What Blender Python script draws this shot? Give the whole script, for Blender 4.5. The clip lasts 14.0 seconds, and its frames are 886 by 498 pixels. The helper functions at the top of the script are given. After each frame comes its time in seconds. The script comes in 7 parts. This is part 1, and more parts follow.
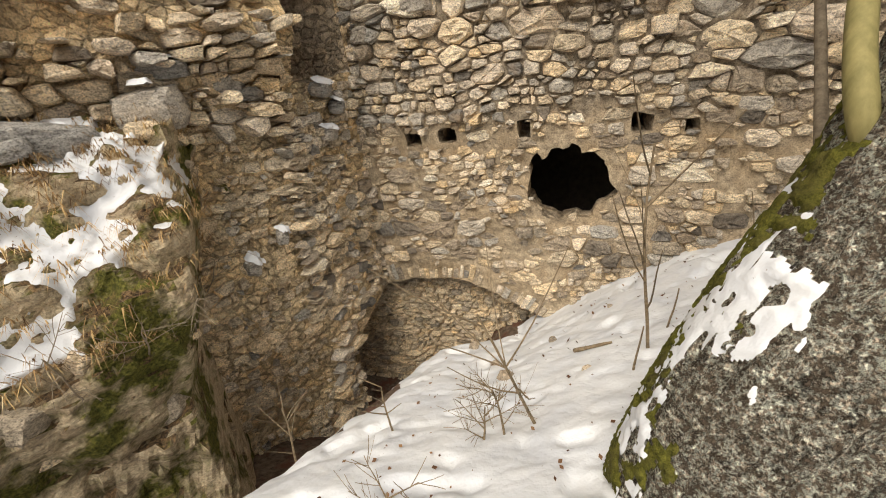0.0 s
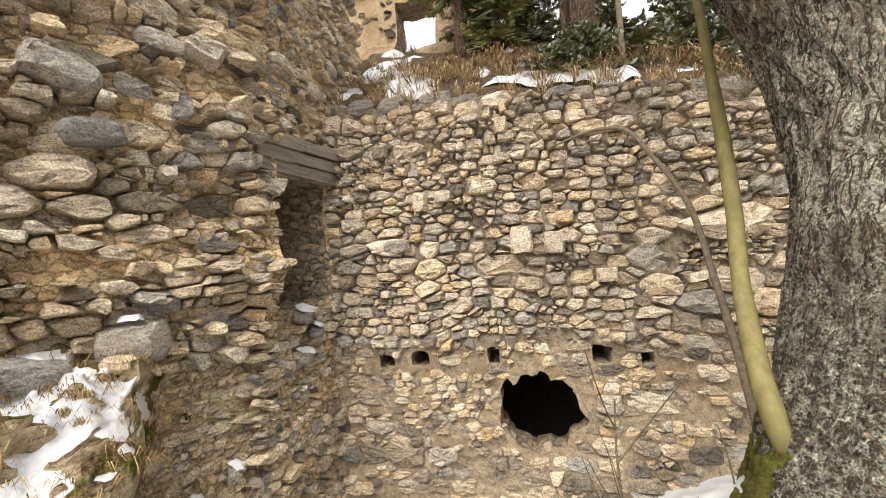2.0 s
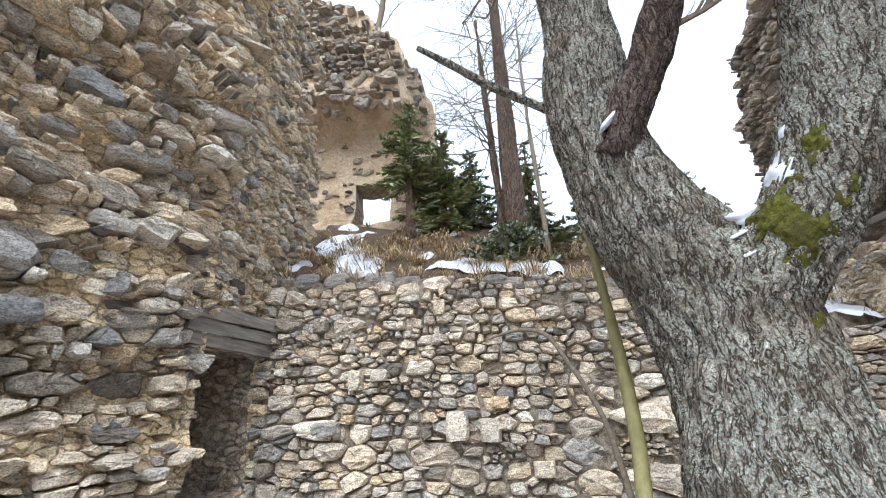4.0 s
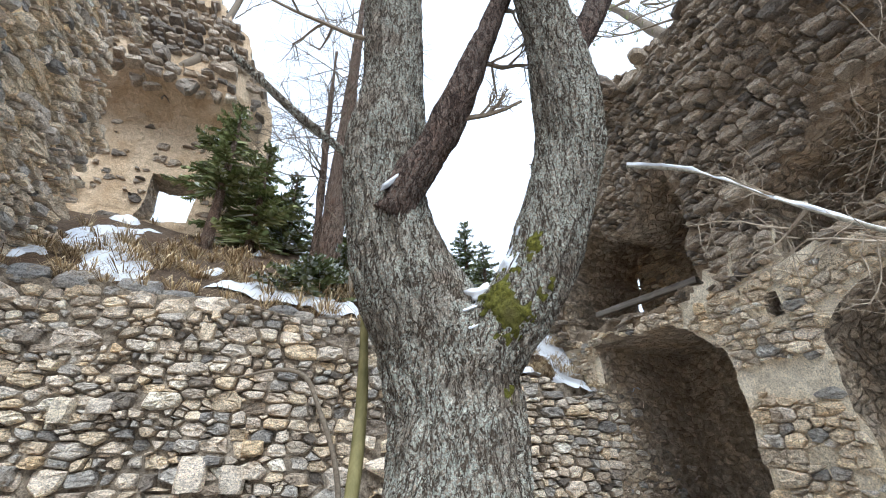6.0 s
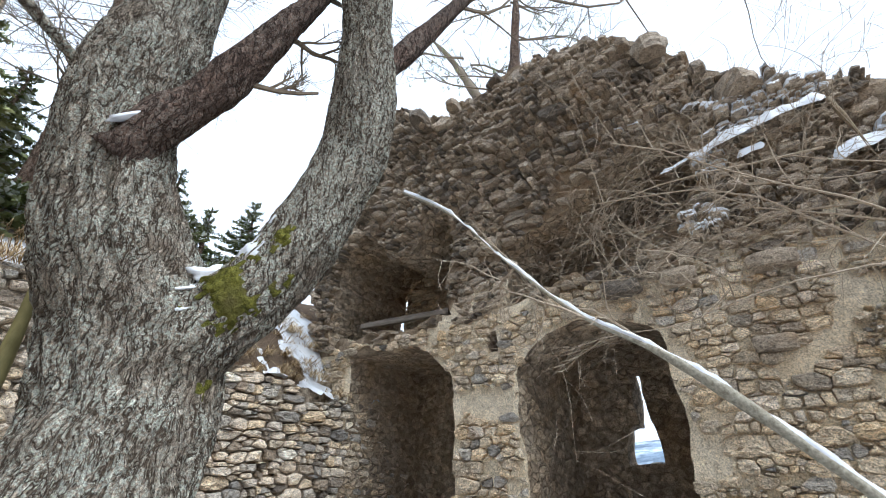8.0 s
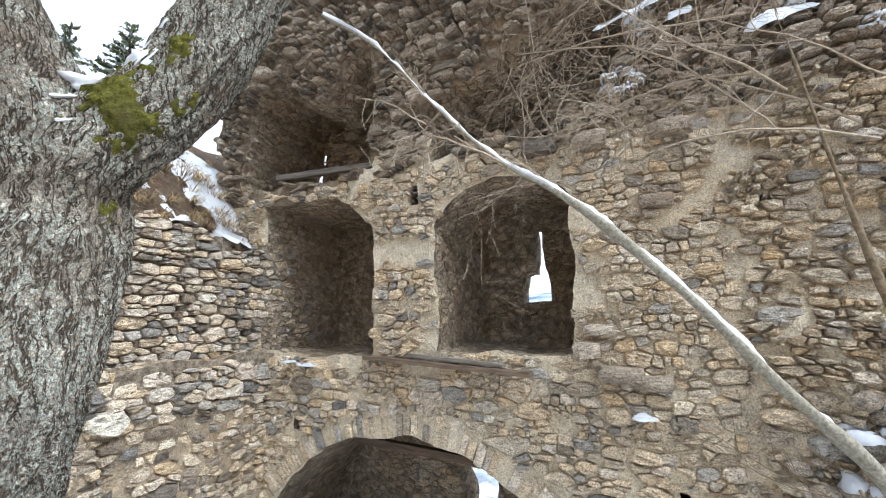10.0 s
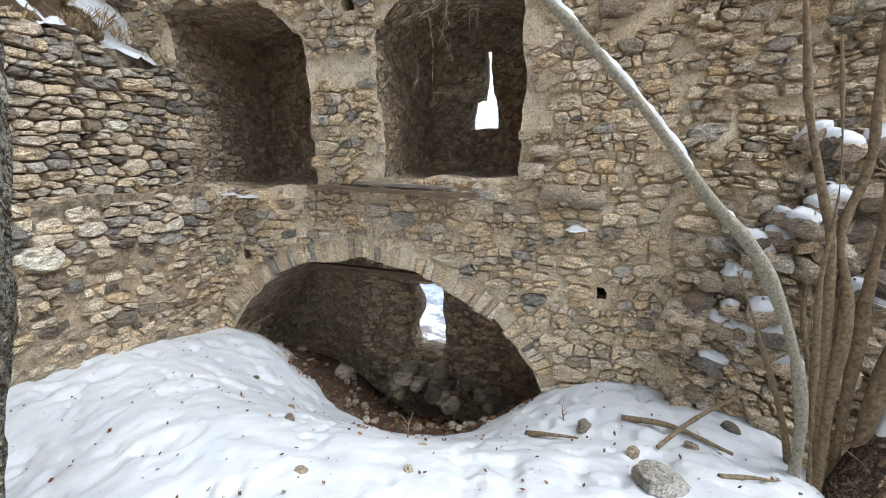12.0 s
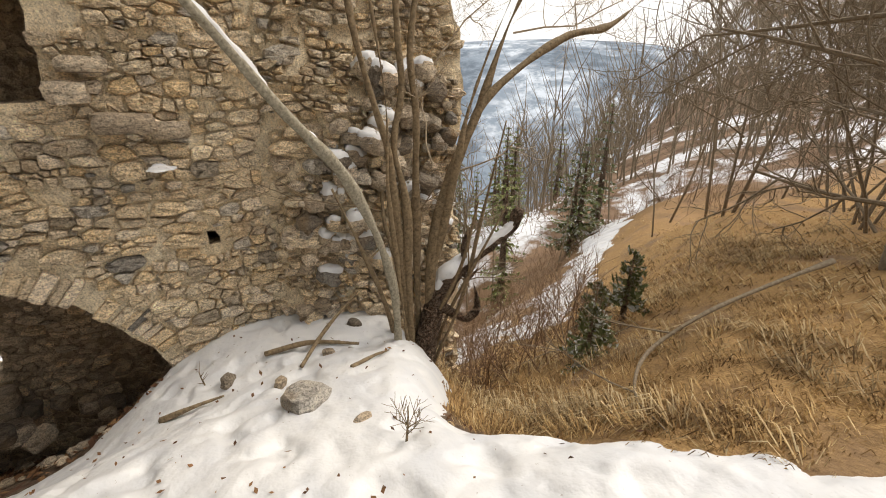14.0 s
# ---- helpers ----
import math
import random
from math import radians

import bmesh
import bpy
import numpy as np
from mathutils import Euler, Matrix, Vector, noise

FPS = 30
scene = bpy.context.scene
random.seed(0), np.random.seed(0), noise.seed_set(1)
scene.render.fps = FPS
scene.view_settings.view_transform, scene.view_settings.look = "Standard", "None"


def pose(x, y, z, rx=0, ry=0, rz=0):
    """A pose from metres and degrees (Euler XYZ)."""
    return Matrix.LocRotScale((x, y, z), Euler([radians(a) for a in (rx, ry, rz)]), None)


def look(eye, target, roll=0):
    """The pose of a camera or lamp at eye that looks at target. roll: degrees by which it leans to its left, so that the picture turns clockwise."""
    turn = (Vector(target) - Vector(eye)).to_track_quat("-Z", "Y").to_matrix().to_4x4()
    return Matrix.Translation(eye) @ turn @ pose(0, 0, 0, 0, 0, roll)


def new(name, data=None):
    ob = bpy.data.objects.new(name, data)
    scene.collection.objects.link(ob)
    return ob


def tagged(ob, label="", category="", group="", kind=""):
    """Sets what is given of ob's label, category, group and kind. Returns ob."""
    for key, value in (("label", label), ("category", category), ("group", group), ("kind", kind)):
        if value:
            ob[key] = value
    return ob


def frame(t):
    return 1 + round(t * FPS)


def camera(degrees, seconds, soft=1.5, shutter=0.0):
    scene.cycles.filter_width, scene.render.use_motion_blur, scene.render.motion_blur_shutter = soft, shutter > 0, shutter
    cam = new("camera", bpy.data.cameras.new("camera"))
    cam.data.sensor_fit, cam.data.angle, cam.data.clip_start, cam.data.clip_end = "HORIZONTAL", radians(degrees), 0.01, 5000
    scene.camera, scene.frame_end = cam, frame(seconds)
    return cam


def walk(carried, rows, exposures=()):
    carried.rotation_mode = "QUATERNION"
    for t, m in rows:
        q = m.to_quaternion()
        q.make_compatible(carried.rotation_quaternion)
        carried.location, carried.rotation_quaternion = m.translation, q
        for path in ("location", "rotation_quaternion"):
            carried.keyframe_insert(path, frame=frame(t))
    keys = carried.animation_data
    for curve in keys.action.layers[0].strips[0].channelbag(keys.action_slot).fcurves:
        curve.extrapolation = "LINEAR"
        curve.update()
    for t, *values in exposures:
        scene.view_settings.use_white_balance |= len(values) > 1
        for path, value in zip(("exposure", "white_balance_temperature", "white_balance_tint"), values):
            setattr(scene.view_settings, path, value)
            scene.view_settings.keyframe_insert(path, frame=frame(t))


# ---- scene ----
cam = camera(93.7, 14.0, soft=1.0)
PATH = [
    (0, (-0.394, 0.352, -0.479), (-0.962, 2.093, -1.285), -6.0),
    (0.5, (-0.373, 0.334, -0.408), (-0.896, 2.153, -1.055), -5.2),
    (1, (-0.355, 0.314, -0.33), (-0.835, 2.206, -0.767), -4.4),
    (1.5, (-0.35, 0.294, -0.231), (-0.797, 2.235, -0.419), -3.7),
    (2, (-0.346, 0.253, -0.085), (-0.767, 2.207, -0.01), -3.4),
    (2.5, (-0.326, 0.198, 0.016), (-0.718, 2.133, 0.339), -3.1),
    (2.7, (-0.309, 0.183, 0.05), (-0.685, 2.103, 0.462), -3.0),
    (4.8, (0.038, 0.085, 0.268), (0.156, 1.89, 1.121), -1.8),
    (5, (0.083, 0.088, 0.261), (0.285, 1.879, 1.127), -1.7),
    (5.5, (0.176, 0.088, 0.258), (0.595, 1.831, 1.146), -1.3),
    (6, (0.228, 0.074, 0.263), (0.867, 1.738, 1.172), -0.7),
    (6.5, (0.277, 0.045, 0.274), (1.125, 1.596, 1.21), -0.1),
    (7, (0.331, -0.003, 0.294), (1.376, 1.41, 1.248), 0.5),
    (7.5, (0.389, -0.032, 0.283), (1.618, 1.217, 1.246), 0.6),
    (8, (0.464, -0.057, 0.254), (1.847, 1.046, 1.187), 0.5),
    (8.2, (0.504, -0.071, 0.23), (1.934, 0.99, 1.141), 0.4),
    (10.3, (0.447, -0.037, 0.07), (2.231, 0.842, 0.282), -0.2),
    (10.5, (0.467, -0.044, 0.05), (2.258, 0.836, 0.181), -0.4),
    (11, (0.47, -0.041, 0.009), (2.278, 0.811, -0.062), -0.8),
    (11.5, (0.476, -0.025, -0.038), (2.298, 0.756, -0.301), -1.2),
    (12, (0.459, 0.051, -0.084), (2.296, 0.709, -0.521), -1.5),
    (12.5, (0.491, 0.004, -0.126), (2.343, 0.477, -0.714), -1.5),
    (13, (0.558, -0.109, -0.167), (2.44, -0.002, -0.836), -1.0),
    (13.5, (0.63, -0.165, -0.232), (2.469, -0.51, -0.939), -0.8),
    (14, (0.662, -0.117, -0.167), (2.262, -1.061, -0.907), 0.7),
]
EXPOSURES = [
    (0.0, 0.16, 7050, 10), (1.6, 0.34, 6950, 10), (2.0, 0.42, 6750, 10), (2.4, 0.42, 6150, 9.0), (2.7, 0.48, 5700, 8.5), (4.8, 0.5, 5350, 8), (6.5, 0.42, 5350, 7), (8.2, 0.36, 5450, 7),
    (10.3, 0.68, 5450, 7), (12.0, 0.3, 5700, 7), (13.0, 0.06, 6700, 10), (14.0, 0.0, 7200, 11),
]
walk(cam, [(t, look(eye, target, roll)) for t, eye, target, roll in PATH], EXPOSURES)

# ---- world and sun: a bright overcast sky ----
world = bpy.data.worlds.new("overcast_sky")
scene.world = world
world.use_nodes = True
wn, wl = world.node_tree.nodes, world.node_tree.links
wn.clear()
sky = wn.new("ShaderNodeTexSky")
sky.sky_type, sky.sun_disc = "NISHITA", False
sky.sun_elevation, sky.sun_rotation = radians(54), radians(187.5)
sky.air_density, sky.dust_density, sky.ozone_density = 1.0, 4.0, 1.0
grey = wn.new("ShaderNodeHueSaturation")
grey.inputs["Saturation"].default_value = 0.25
veil = wn.new("ShaderNodeMixRGB")
veil.inputs[0].default_value = 0.75
veil.inputs[2].default_value = (10.6, 10.8, 11.2, 1)
bg = wn.new("ShaderNodeBackground")
bg.inputs[1].default_value = 0.125
wo = wn.new("ShaderNodeOutputWorld")
wl.new(sky.outputs[0], grey.inputs["Color"])
wl.new(grey.outputs[0], veil.inputs[1])
wl.new(veil.outputs[0], bg.inputs[0])
wl.new(bg.outputs[0], wo.inputs[0])

sun_data = bpy.data.lights.new("sun", "SUN")
sun_data.energy, sun_data.angle, sun_data.color = 3.0, radians(40), (1.0, 0.95, 0.88)
sun = new("sun", sun_data)
sun.matrix_world = look((0, 0, 20), (1.0, 7.5, 9.5))

# ---- materials ----
class Nodes:
    """A small helper that wires one procedural material."""

    def __init__(self, name):
        self.mat = bpy.data.materials.new(name)
        self.mat.use_nodes = True
        self.n, self.l = self.mat.node_tree.nodes, self.mat.node_tree.links
        self.bsdf = self.n["Principled BSDF"]
        self.pos = self.n.new("ShaderNodeNewGeometry")
        self.height = None

    def link(self, a, b):
        self.l.new(a, b)

    def noise(self, scale, detail=5.0, rough=0.6, vec=None, distortion=0.0):
        t = self.n.new("ShaderNodeTexNoise")
        t.inputs["Scale"].default_value, t.inputs["Detail"].default_value = scale, detail
        t.inputs["Roughness"].default_value, t.inputs["Distortion"].default_value = rough, distortion
        self.link(vec or self.pos.outputs["Position"], t.inputs["Vector"])
        return t.outputs["Fac"]

    def voronoi(self, scale, feature="F1", vec=None, out="Distance"):
        t = self.n.new("ShaderNodeTexVoronoi")
        t.feature = feature
        t.inputs["Scale"].default_value = scale
        self.link(vec or self.pos.outputs["Position"], t.inputs["Vector"])
        return t.outputs[out]

    def stretch(self, sx, sy, sz, source=None):
        m = self.n.new("ShaderNodeMapping")
        m.inputs["Scale"].default_value = (sx, sy, sz)
        self.link(source or self.pos.outputs["Position"], m.inputs["Vector"])
        return m.outputs[0]

    def ramp(self, fac, stops):
        r = self.n.new("ShaderNodeValToRGB")
        e = r.color_ramp.elements
        while len(e) < len(stops):
            e.new(0.5)
        for el, (p, c) in zip(e, stops):
            el.position = p
            el.color = (*c, 1) if len(c) == 3 else c
        self.link(fac, r.inputs[0])
        return r.outputs[0]

    def step(self, fac, lo, hi):
        m = self.n.new("ShaderNodeMapRange")
        m.inputs["From Min"].default_value, m.inputs["From Max"].default_value = lo, hi
        self.link(fac, m.inputs["Value"])
        return m.outputs[0]

    def maths(self, op, a, b):
        m = self.n.new("ShaderNodeMath")
        m.operation = op
        for k, v in enumerate((a, b)):
            if isinstance(v, (int, float)):
                m.inputs[k].default_value = v
            else:
                self.link(v, m.inputs[k])
        return m.outputs[0]

    def mix(self, fac, a, b, mode="MIX"):
        m = self.n.new("ShaderNodeMixRGB")
        m.blend_type = mode
        for k, v in enumerate((fac, a, b)):
            if isinstance(v, (int, float)):
                m.inputs[k].default_value = v
            elif isinstance(v, tuple):
                m.inputs[k].default_value = (*v, 1)
            else:
                self.link(v, m.inputs[k])
        return m.outputs[0]

    def facing_up(self, lo=0.3, hi=0.8):
        s = self.n.new("ShaderNodeSeparateXYZ")
        self.link(self.pos.outputs["Normal"], s.inputs[0])
        return self.step(s.outputs["Z"], lo, hi)

    def rand(self):
        """A random number for each piece, whether an object of its own or an island of a joined mesh."""
        info = self.n.new("ShaderNodeObjectInfo")
        s = self.maths("ADD", info.outputs["Random"], self.pos.outputs["Random Per Island"])
        return self.maths("FRACT", s, 0.0)

    def bump(self, height, strength, distance):
        b = self.n.new("ShaderNodeBump")
        b.inputs["Strength"].default_value, b.inputs["Distance"].default_value = strength, distance
        self.link(height, b.inputs["Height"])
        if self.height:
            self.link(self.height, b.inputs["Normal"])
        self.height = b.outputs[0]

    def done(self, colour, rough=0.9, spec=0.25):
        if isinstance(colour, tuple):
            self.bsdf.inputs["Base Color"].default_value = (*colour, 1)
        else:
            self.link(colour, self.bsdf.inputs["Base Color"])
        if isinstance(rough, (int, float)):
            self.bsdf.inputs["Roughness"].default_value = rough
        else:
            self.link(rough, self.bsdf.inputs["Roughness"])
        self.bsdf.inputs["Specular IOR Level"].default_value = spec
        if self.height:
            self.link(self.height, self.bsdf.inputs["Normal"])
        return self.mat


def stone_material(name, palette, lichen=0.15, dirt=0.3, hue=(1.02, 1.0, 0.98)):
    m = Nodes(name)
    base = m.ramp(m.rand(), palette)
    strata = m.noise(9.0, 6, 0.65, m.stretch(1, 1, 3.0), 0.8)
    grain = m.noise(60.0, 7, 0.75)
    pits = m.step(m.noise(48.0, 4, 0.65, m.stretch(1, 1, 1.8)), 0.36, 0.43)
    blotch = m.noise(4.0, 4, 0.6)
    c = m.mix(1.0, base, m.ramp(strata, [(0.32, (0.5, 0.49, 0.47)), (0.48, (1.0, 1.0, 1.0)), (0.66, (1.3, 1.28, 1.22))]), "MULTIPLY")
    c = m.mix(1.0, c, m.ramp(grain, [(0.36, (0.45, 0.45, 0.46)), (0.5, (1.02, 1.02, 1.02)), (0.66, (1.5, 1.48, 1.44))]), "MULTIPLY")
    c = m.mix(m.maths("MULTIPLY", m.step(blotch, 0.5, 0.72), dirt), c, (0.16, 0.125, 0.09))
    c = m.mix(m.maths("MULTIPLY", m.step(m.noise(19.0, 6, 0.75), 0.58, 0.63), lichen), c, (0.6, 0.6, 0.54))
    c = m.mix(m.maths("MULTIPLY", m.step(m.noise(2.2, 4, 0.6), 0.58, 0.75), 0.5), c, (0.36, 0.24, 0.12))
    # pits get a near-black colour, standing in for the shade inside them
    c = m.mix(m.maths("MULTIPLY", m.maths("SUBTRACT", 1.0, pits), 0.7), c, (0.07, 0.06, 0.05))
    c = m.mix(1.0, c, hue, "MULTIPLY")
    m.bump(strata, 0.6, 0.035)
    m.bump(pits, 0.6, 0.012)
    m.bump(grain, 1.0, 0.016)
    return m.done(c, 0.92)


def mortar_material(name, light, dark, stain, washed=None, rubble=0.0, hue=(1.02, 1.0, 0.97), lines=0.45):
    """Crumbling lime mortar with pebbles; washed gives the height above which it has weathered out to dark joints,
    toned darker still to deepen their shade.
    """
    m = Nodes(name)
    big, mid, fine = m.noise(1.6, 5, 0.6), m.noise(12.0, 6, 0.65), m.noise(70.0, 6, 0.75)
    peb = m.voronoi(26.0)
    grit = m.voronoi(26.0, out="Color")
    c = m.mix(m.step(mid, 0.38, 0.62), dark, light)
    c = m.mix(m.maths("MULTIPLY", m.step(big, 0.45, 0.7), 0.7), c, stain)
    if washed is not None:
        s = m.n.new("ShaderNodeSeparateXYZ")
        m.link(m.pos.outputs["Position"], s.inputs[0])
        high = m.step(m.maths("ADD", s.outputs["Z"], m.maths("MULTIPLY", big, 1.6)), washed + 0.7, washed + 1.0)
        c = m.mix(m.maths("MULTIPLY", high, 0.85), c, m.mix(m.step(mid, 0.4, 0.6), (0.12, 0.1, 0.078), (0.37, 0.32, 0.25)))
    c = m.mix(m.maths("MULTIPLY", m.step(peb, 0.36, 0.3), 0.55), c, m.mix(0.6, c, m.mix(1.0, c, m.ramp(grit, [(0.2, (0.35, 0.34, 0.33)), (0.5, (1, 1, 1)), (0.8, (1.6, 1.55, 1.45))]), "MULTIPLY")))
    c = m.mix(1.0, c, m.ramp(fine, [(0.34, (0.42, 0.41, 0.4)), (0.5, (1, 1, 1)), (0.68, (1.4, 1.38, 1.34))]), "MULTIPLY")
    if rubble:
        warp = m.n.new("ShaderNodeTexNoise")
        warp.inputs["Scale"].default_value, warp.inputs["Detail"].default_value = rubble * 0.9, 4.0
        m.link(m.pos.outputs["Position"], warp.inputs["Vector"])
        push = m.n.new("ShaderNodeVectorMath")
        push.operation = "MULTIPLY_ADD"
        push.inputs[1].default_value = (0.9 / rubble,) * 3
        m.link(warp.outputs["Color"], push.inputs[0])
        m.link(m.pos.outputs["Position"], push.inputs[2])
        cell = m.stretch(1, 1, 1.6, push.outputs[0])
        edge = m.voronoi(rubble, "DISTANCE_TO_EDGE", cell)
        c = m.mix(1.0, c, m.ramp(m.voronoi(rubble, "F1", cell, "Color"), [(0.2, (0.7, 0.69, 0.68)), (0.5, (1, 1, 1)), (0.8, (1.22, 1.2, 1.15))]), "MULTIPLY")
        c = m.mix(m.step(edge, 0.06, 0.0), c, m.mix(lines, c, (0.07, 0.055, 0.04)))
        m.bump(m.step(edge, 0.0, 0.16), 1.0, 0.36 / rubble)
    hollow = m.step(m.noise(17.0, 5, 0.7, m.stretch(1, 1, 1.5)), 0.41, 0.34)
    # hollows also darkened in the colour, adding to the shade of their bump
    c = m.mix(m.maths("MULTIPLY", hollow, 0.55), c, m.mix(0.7, c, (0.09, 0.07, 0.05)))
    c = m.mix(1.0, c, hue, "MULTIPLY")
    m.bump(hollow, -1.0, 0.03)
    m.bump(mid, 0.9, 0.05)
    m.bump(peb, -0.8, 0.02)
    m.bump(fine, 0.8, 0.01)
    return m.done(c, 0.95, 0.15)


GREY_STONE = [(0.0, (0.211, 0.211, 0.211)), (0.14, (0.449, 0.442, 0.422)), (0.3, (0.766, 0.7, 0.607)), (0.46, (0.436, 0.442, 0.436)),
              (0.6, (0.845, 0.766, 0.647)), (0.74, (0.607, 0.554, 0.488)), (0.88, (0.74, 0.64, 0.48)), (1.0, (0.88, 0.88, 0.818))]
WARM_STONE = [(0.0, (0.32, 0.295, 0.26)), (0.12, (0.62, 0.54, 0.43)), (0.28, (0.52, 0.475, 0.4)), (0.48, (0.74, 0.63, 0.47)),
              (0.66, (0.64, 0.57, 0.46)), (0.8, (0.69, 0.56, 0.38)), (0.9, (0.6, 0.545, 0.455)), (1.0, (0.82, 0.74, 0.6))]
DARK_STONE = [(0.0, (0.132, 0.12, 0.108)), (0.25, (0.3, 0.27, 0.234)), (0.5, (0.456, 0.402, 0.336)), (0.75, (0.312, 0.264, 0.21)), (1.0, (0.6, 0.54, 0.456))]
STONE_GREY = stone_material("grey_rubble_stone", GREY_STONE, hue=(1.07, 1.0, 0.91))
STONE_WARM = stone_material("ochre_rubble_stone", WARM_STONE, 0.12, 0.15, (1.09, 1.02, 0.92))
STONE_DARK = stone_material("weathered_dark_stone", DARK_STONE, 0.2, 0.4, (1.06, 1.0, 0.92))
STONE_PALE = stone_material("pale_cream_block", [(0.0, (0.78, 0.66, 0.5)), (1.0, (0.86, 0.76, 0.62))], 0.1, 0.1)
MORTAR_GREY = mortar_material("grey_lime_mortar", (0.52, 0.43, 0.31), (0.3, 0.245, 0.18), (0.42, 0.31, 0.19), -1.1)
MORTAR_PALE = mortar_material("pale_lime_mortar", (0.84, 0.75, 0.6), (0.62, 0.54, 0.42), (0.7, 0.57, 0.39), hue=(1.03, 1.01, 0.95))
MORTAR_OCHRE = mortar_material("ochre_lime_mortar", (0.86, 0.71, 0.48), (0.6, 0.47, 0.31), (0.76, 0.54, 0.28), rubble=8.0, lines=0.3)
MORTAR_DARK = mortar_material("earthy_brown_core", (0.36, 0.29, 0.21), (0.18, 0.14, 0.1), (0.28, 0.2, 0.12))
# Sooty brown plaster; its dark tone also puts shade into reveals and rear wall.
REVEAL = mortar_material("sooty_shaded_plaster", (0.6, 0.505, 0.385), (0.37, 0.305, 0.23), (0.46, 0.34, 0.215), rubble=7.0, lines=0.25)
PLASTER = mortar_material("stained_old_plaster", (0.66, 0.52, 0.36), (0.5, 0.39, 0.26), (0.42, 0.28, 0.15))


def snow_material():
    m = Nodes("melting_snow")
    big, fine = m.noise(3.0, 4, 0.5), m.noise(45.0, 5, 0.6)
    c = m.ramp(big, [(0.3, (0.58, 0.6, 0.635)), (0.6, (0.67, 0.68, 0.69))])
    speck = m.step(m.noise(34.0, 5, 0.65), 0.68, 0.71)
    c = m.mix(m.maths("MULTIPLY", speck, 0.6), c, (0.22, 0.17, 0.12))
    m.bump(m.noise(6.0, 4, 0.5), 0.55, 0.05)
    m.bump(fine, 0.25, 0.004)
    m.bsdf.inputs["Subsurface Weight"].default_value = 0.0
    return m.done(c, 0.6, 0.3)


def soil_material(name, a, b, c3, scale=1.0):
    m = Nodes(name)
    big, mid, fine = m.noise(2.0 * scale, 5), m.noise(16.0 * scale, 6, 0.7), m.noise(80.0 * scale, 5, 0.7)
    c = m.mix(m.step(mid, 0.35, 0.65), a, b)
    c = m.mix(m.step(big, 0.5, 0.7), c, c3)
    c = m.mix(1.0, c, m.ramp(fine, [(0.3, (0.5, 0.5, 0.5)), (0.5, (1, 1, 1)), (0.75, (1.5, 1.45, 1.4))]), "MULTIPLY")
    m.bump(mid, 0.8, 0.04)
    m.bump(fine, 0.6, 0.012)
    return m.done(c, 0.95, 0.1)


def bark_material(name, ridge, furrow, lichen_amount, lichen=(0.62, 0.64, 0.56)):
    """Furrowed bark: dark lens-shaped cracks between pale ridges and lichen crusts."""
    m = Nodes(name)
    warp = m.n.new("ShaderNodeTexNoise")
    warp.inputs["Scale"].default_value, warp.inputs["Detail"].default_value = 7.0, 3.0
    m.link(m.pos.outputs["Position"], warp.inputs["Vector"])
    push = m.n.new("ShaderNodeVectorMath")
    push.operation = "MULTIPLY_ADD"
    push.inputs[1].default_value = (0.1, 0.1, 0.1)
    m.link(warp.outputs["Color"], push.inputs[0])
    m.link(m.pos.outputs["Position"], push.inputs[2])
    uv = m.stretch(1, 1, 0.13, push.outputs[0])
    one = m.maths("ABSOLUTE", m.maths("SUBTRACT", m.noise(26.0, 3, 0.55, uv), 0.5), 0.0)
    two = m.maths("ABSOLUTE", m.maths("SUBTRACT", m.noise(47.0, 3, 0.6, m.stretch(1, 1, 0.22, push.outputs[0])), 0.5), 0.0)
    fine = m.noise(120.0, 5, 0.75)
    flake = m.noise(60.0, 5, 0.7, m.stretch(1, 1, 0.5))
    depth = m.maths("MULTIPLY", m.step(one, 0.0, 0.06), m.maths("ADD", 0.5, m.maths("MULTIPLY", m.step(two, 0.0, 0.07), 0.5)))
    depth = m.maths("MULTIPLY", depth, m.maths("ADD", 0.55, m.maths("MULTIPLY", m.step(flake, 0.36, 0.56), 0.45)))
    s = m.n.new("ShaderNodeSeparateXYZ")
    m.link(m.pos.outputs["Position"], s.inputs[0])
    foot = m.step(m.maths("ADD", s.outputs["Z"], m.noise(2.5, 4, 0.6)), 0.45, -0.1)
    crust = m.step(m.noise(30.0, 7, 0.8), 0.44, 0.57)
    both = m.n.new("ShaderNodeMix")
    m.link(m.maths("MULTIPLY", foot, 0.85), both.inputs[0])
    m.link(depth, both.inputs[2])
    m.link(crust, both.inputs[3])
    depth = both.outputs[0]
    c = m.mix(depth, furrow, ridge)
    spots = m.maths("MULTIPLY", m.step(m.noise(66.0, 5, 0.72), 0.47, 0.52), m.maths("MAXIMUM", m.step(m.noise(2.6, 5, 0.7), 0.36, 0.52), m.maths("MULTIPLY", foot, 0.75)))
    spots = m.maths("MULTIPLY", spots, m.step(depth, 0.15, 0.45))
    c = m.mix(m.maths("MULTIPLY", spots, lichen_amount), c, lichen)
    c = m.mix(1.0, c, m.ramp(fine, [(0.34, (0.45, 0.45, 0.45)), (0.5, (1, 1, 1)), (0.68, (1.5, 1.5, 1.45))]), "MULTIPLY")
    m.bump(depth, 1.0, 0.045)
    m.bump(spots, 0.6, 0.012)
    m.bump(fine, 0.6, 0.006)
    return m.done(c, 0.93, 0.15)


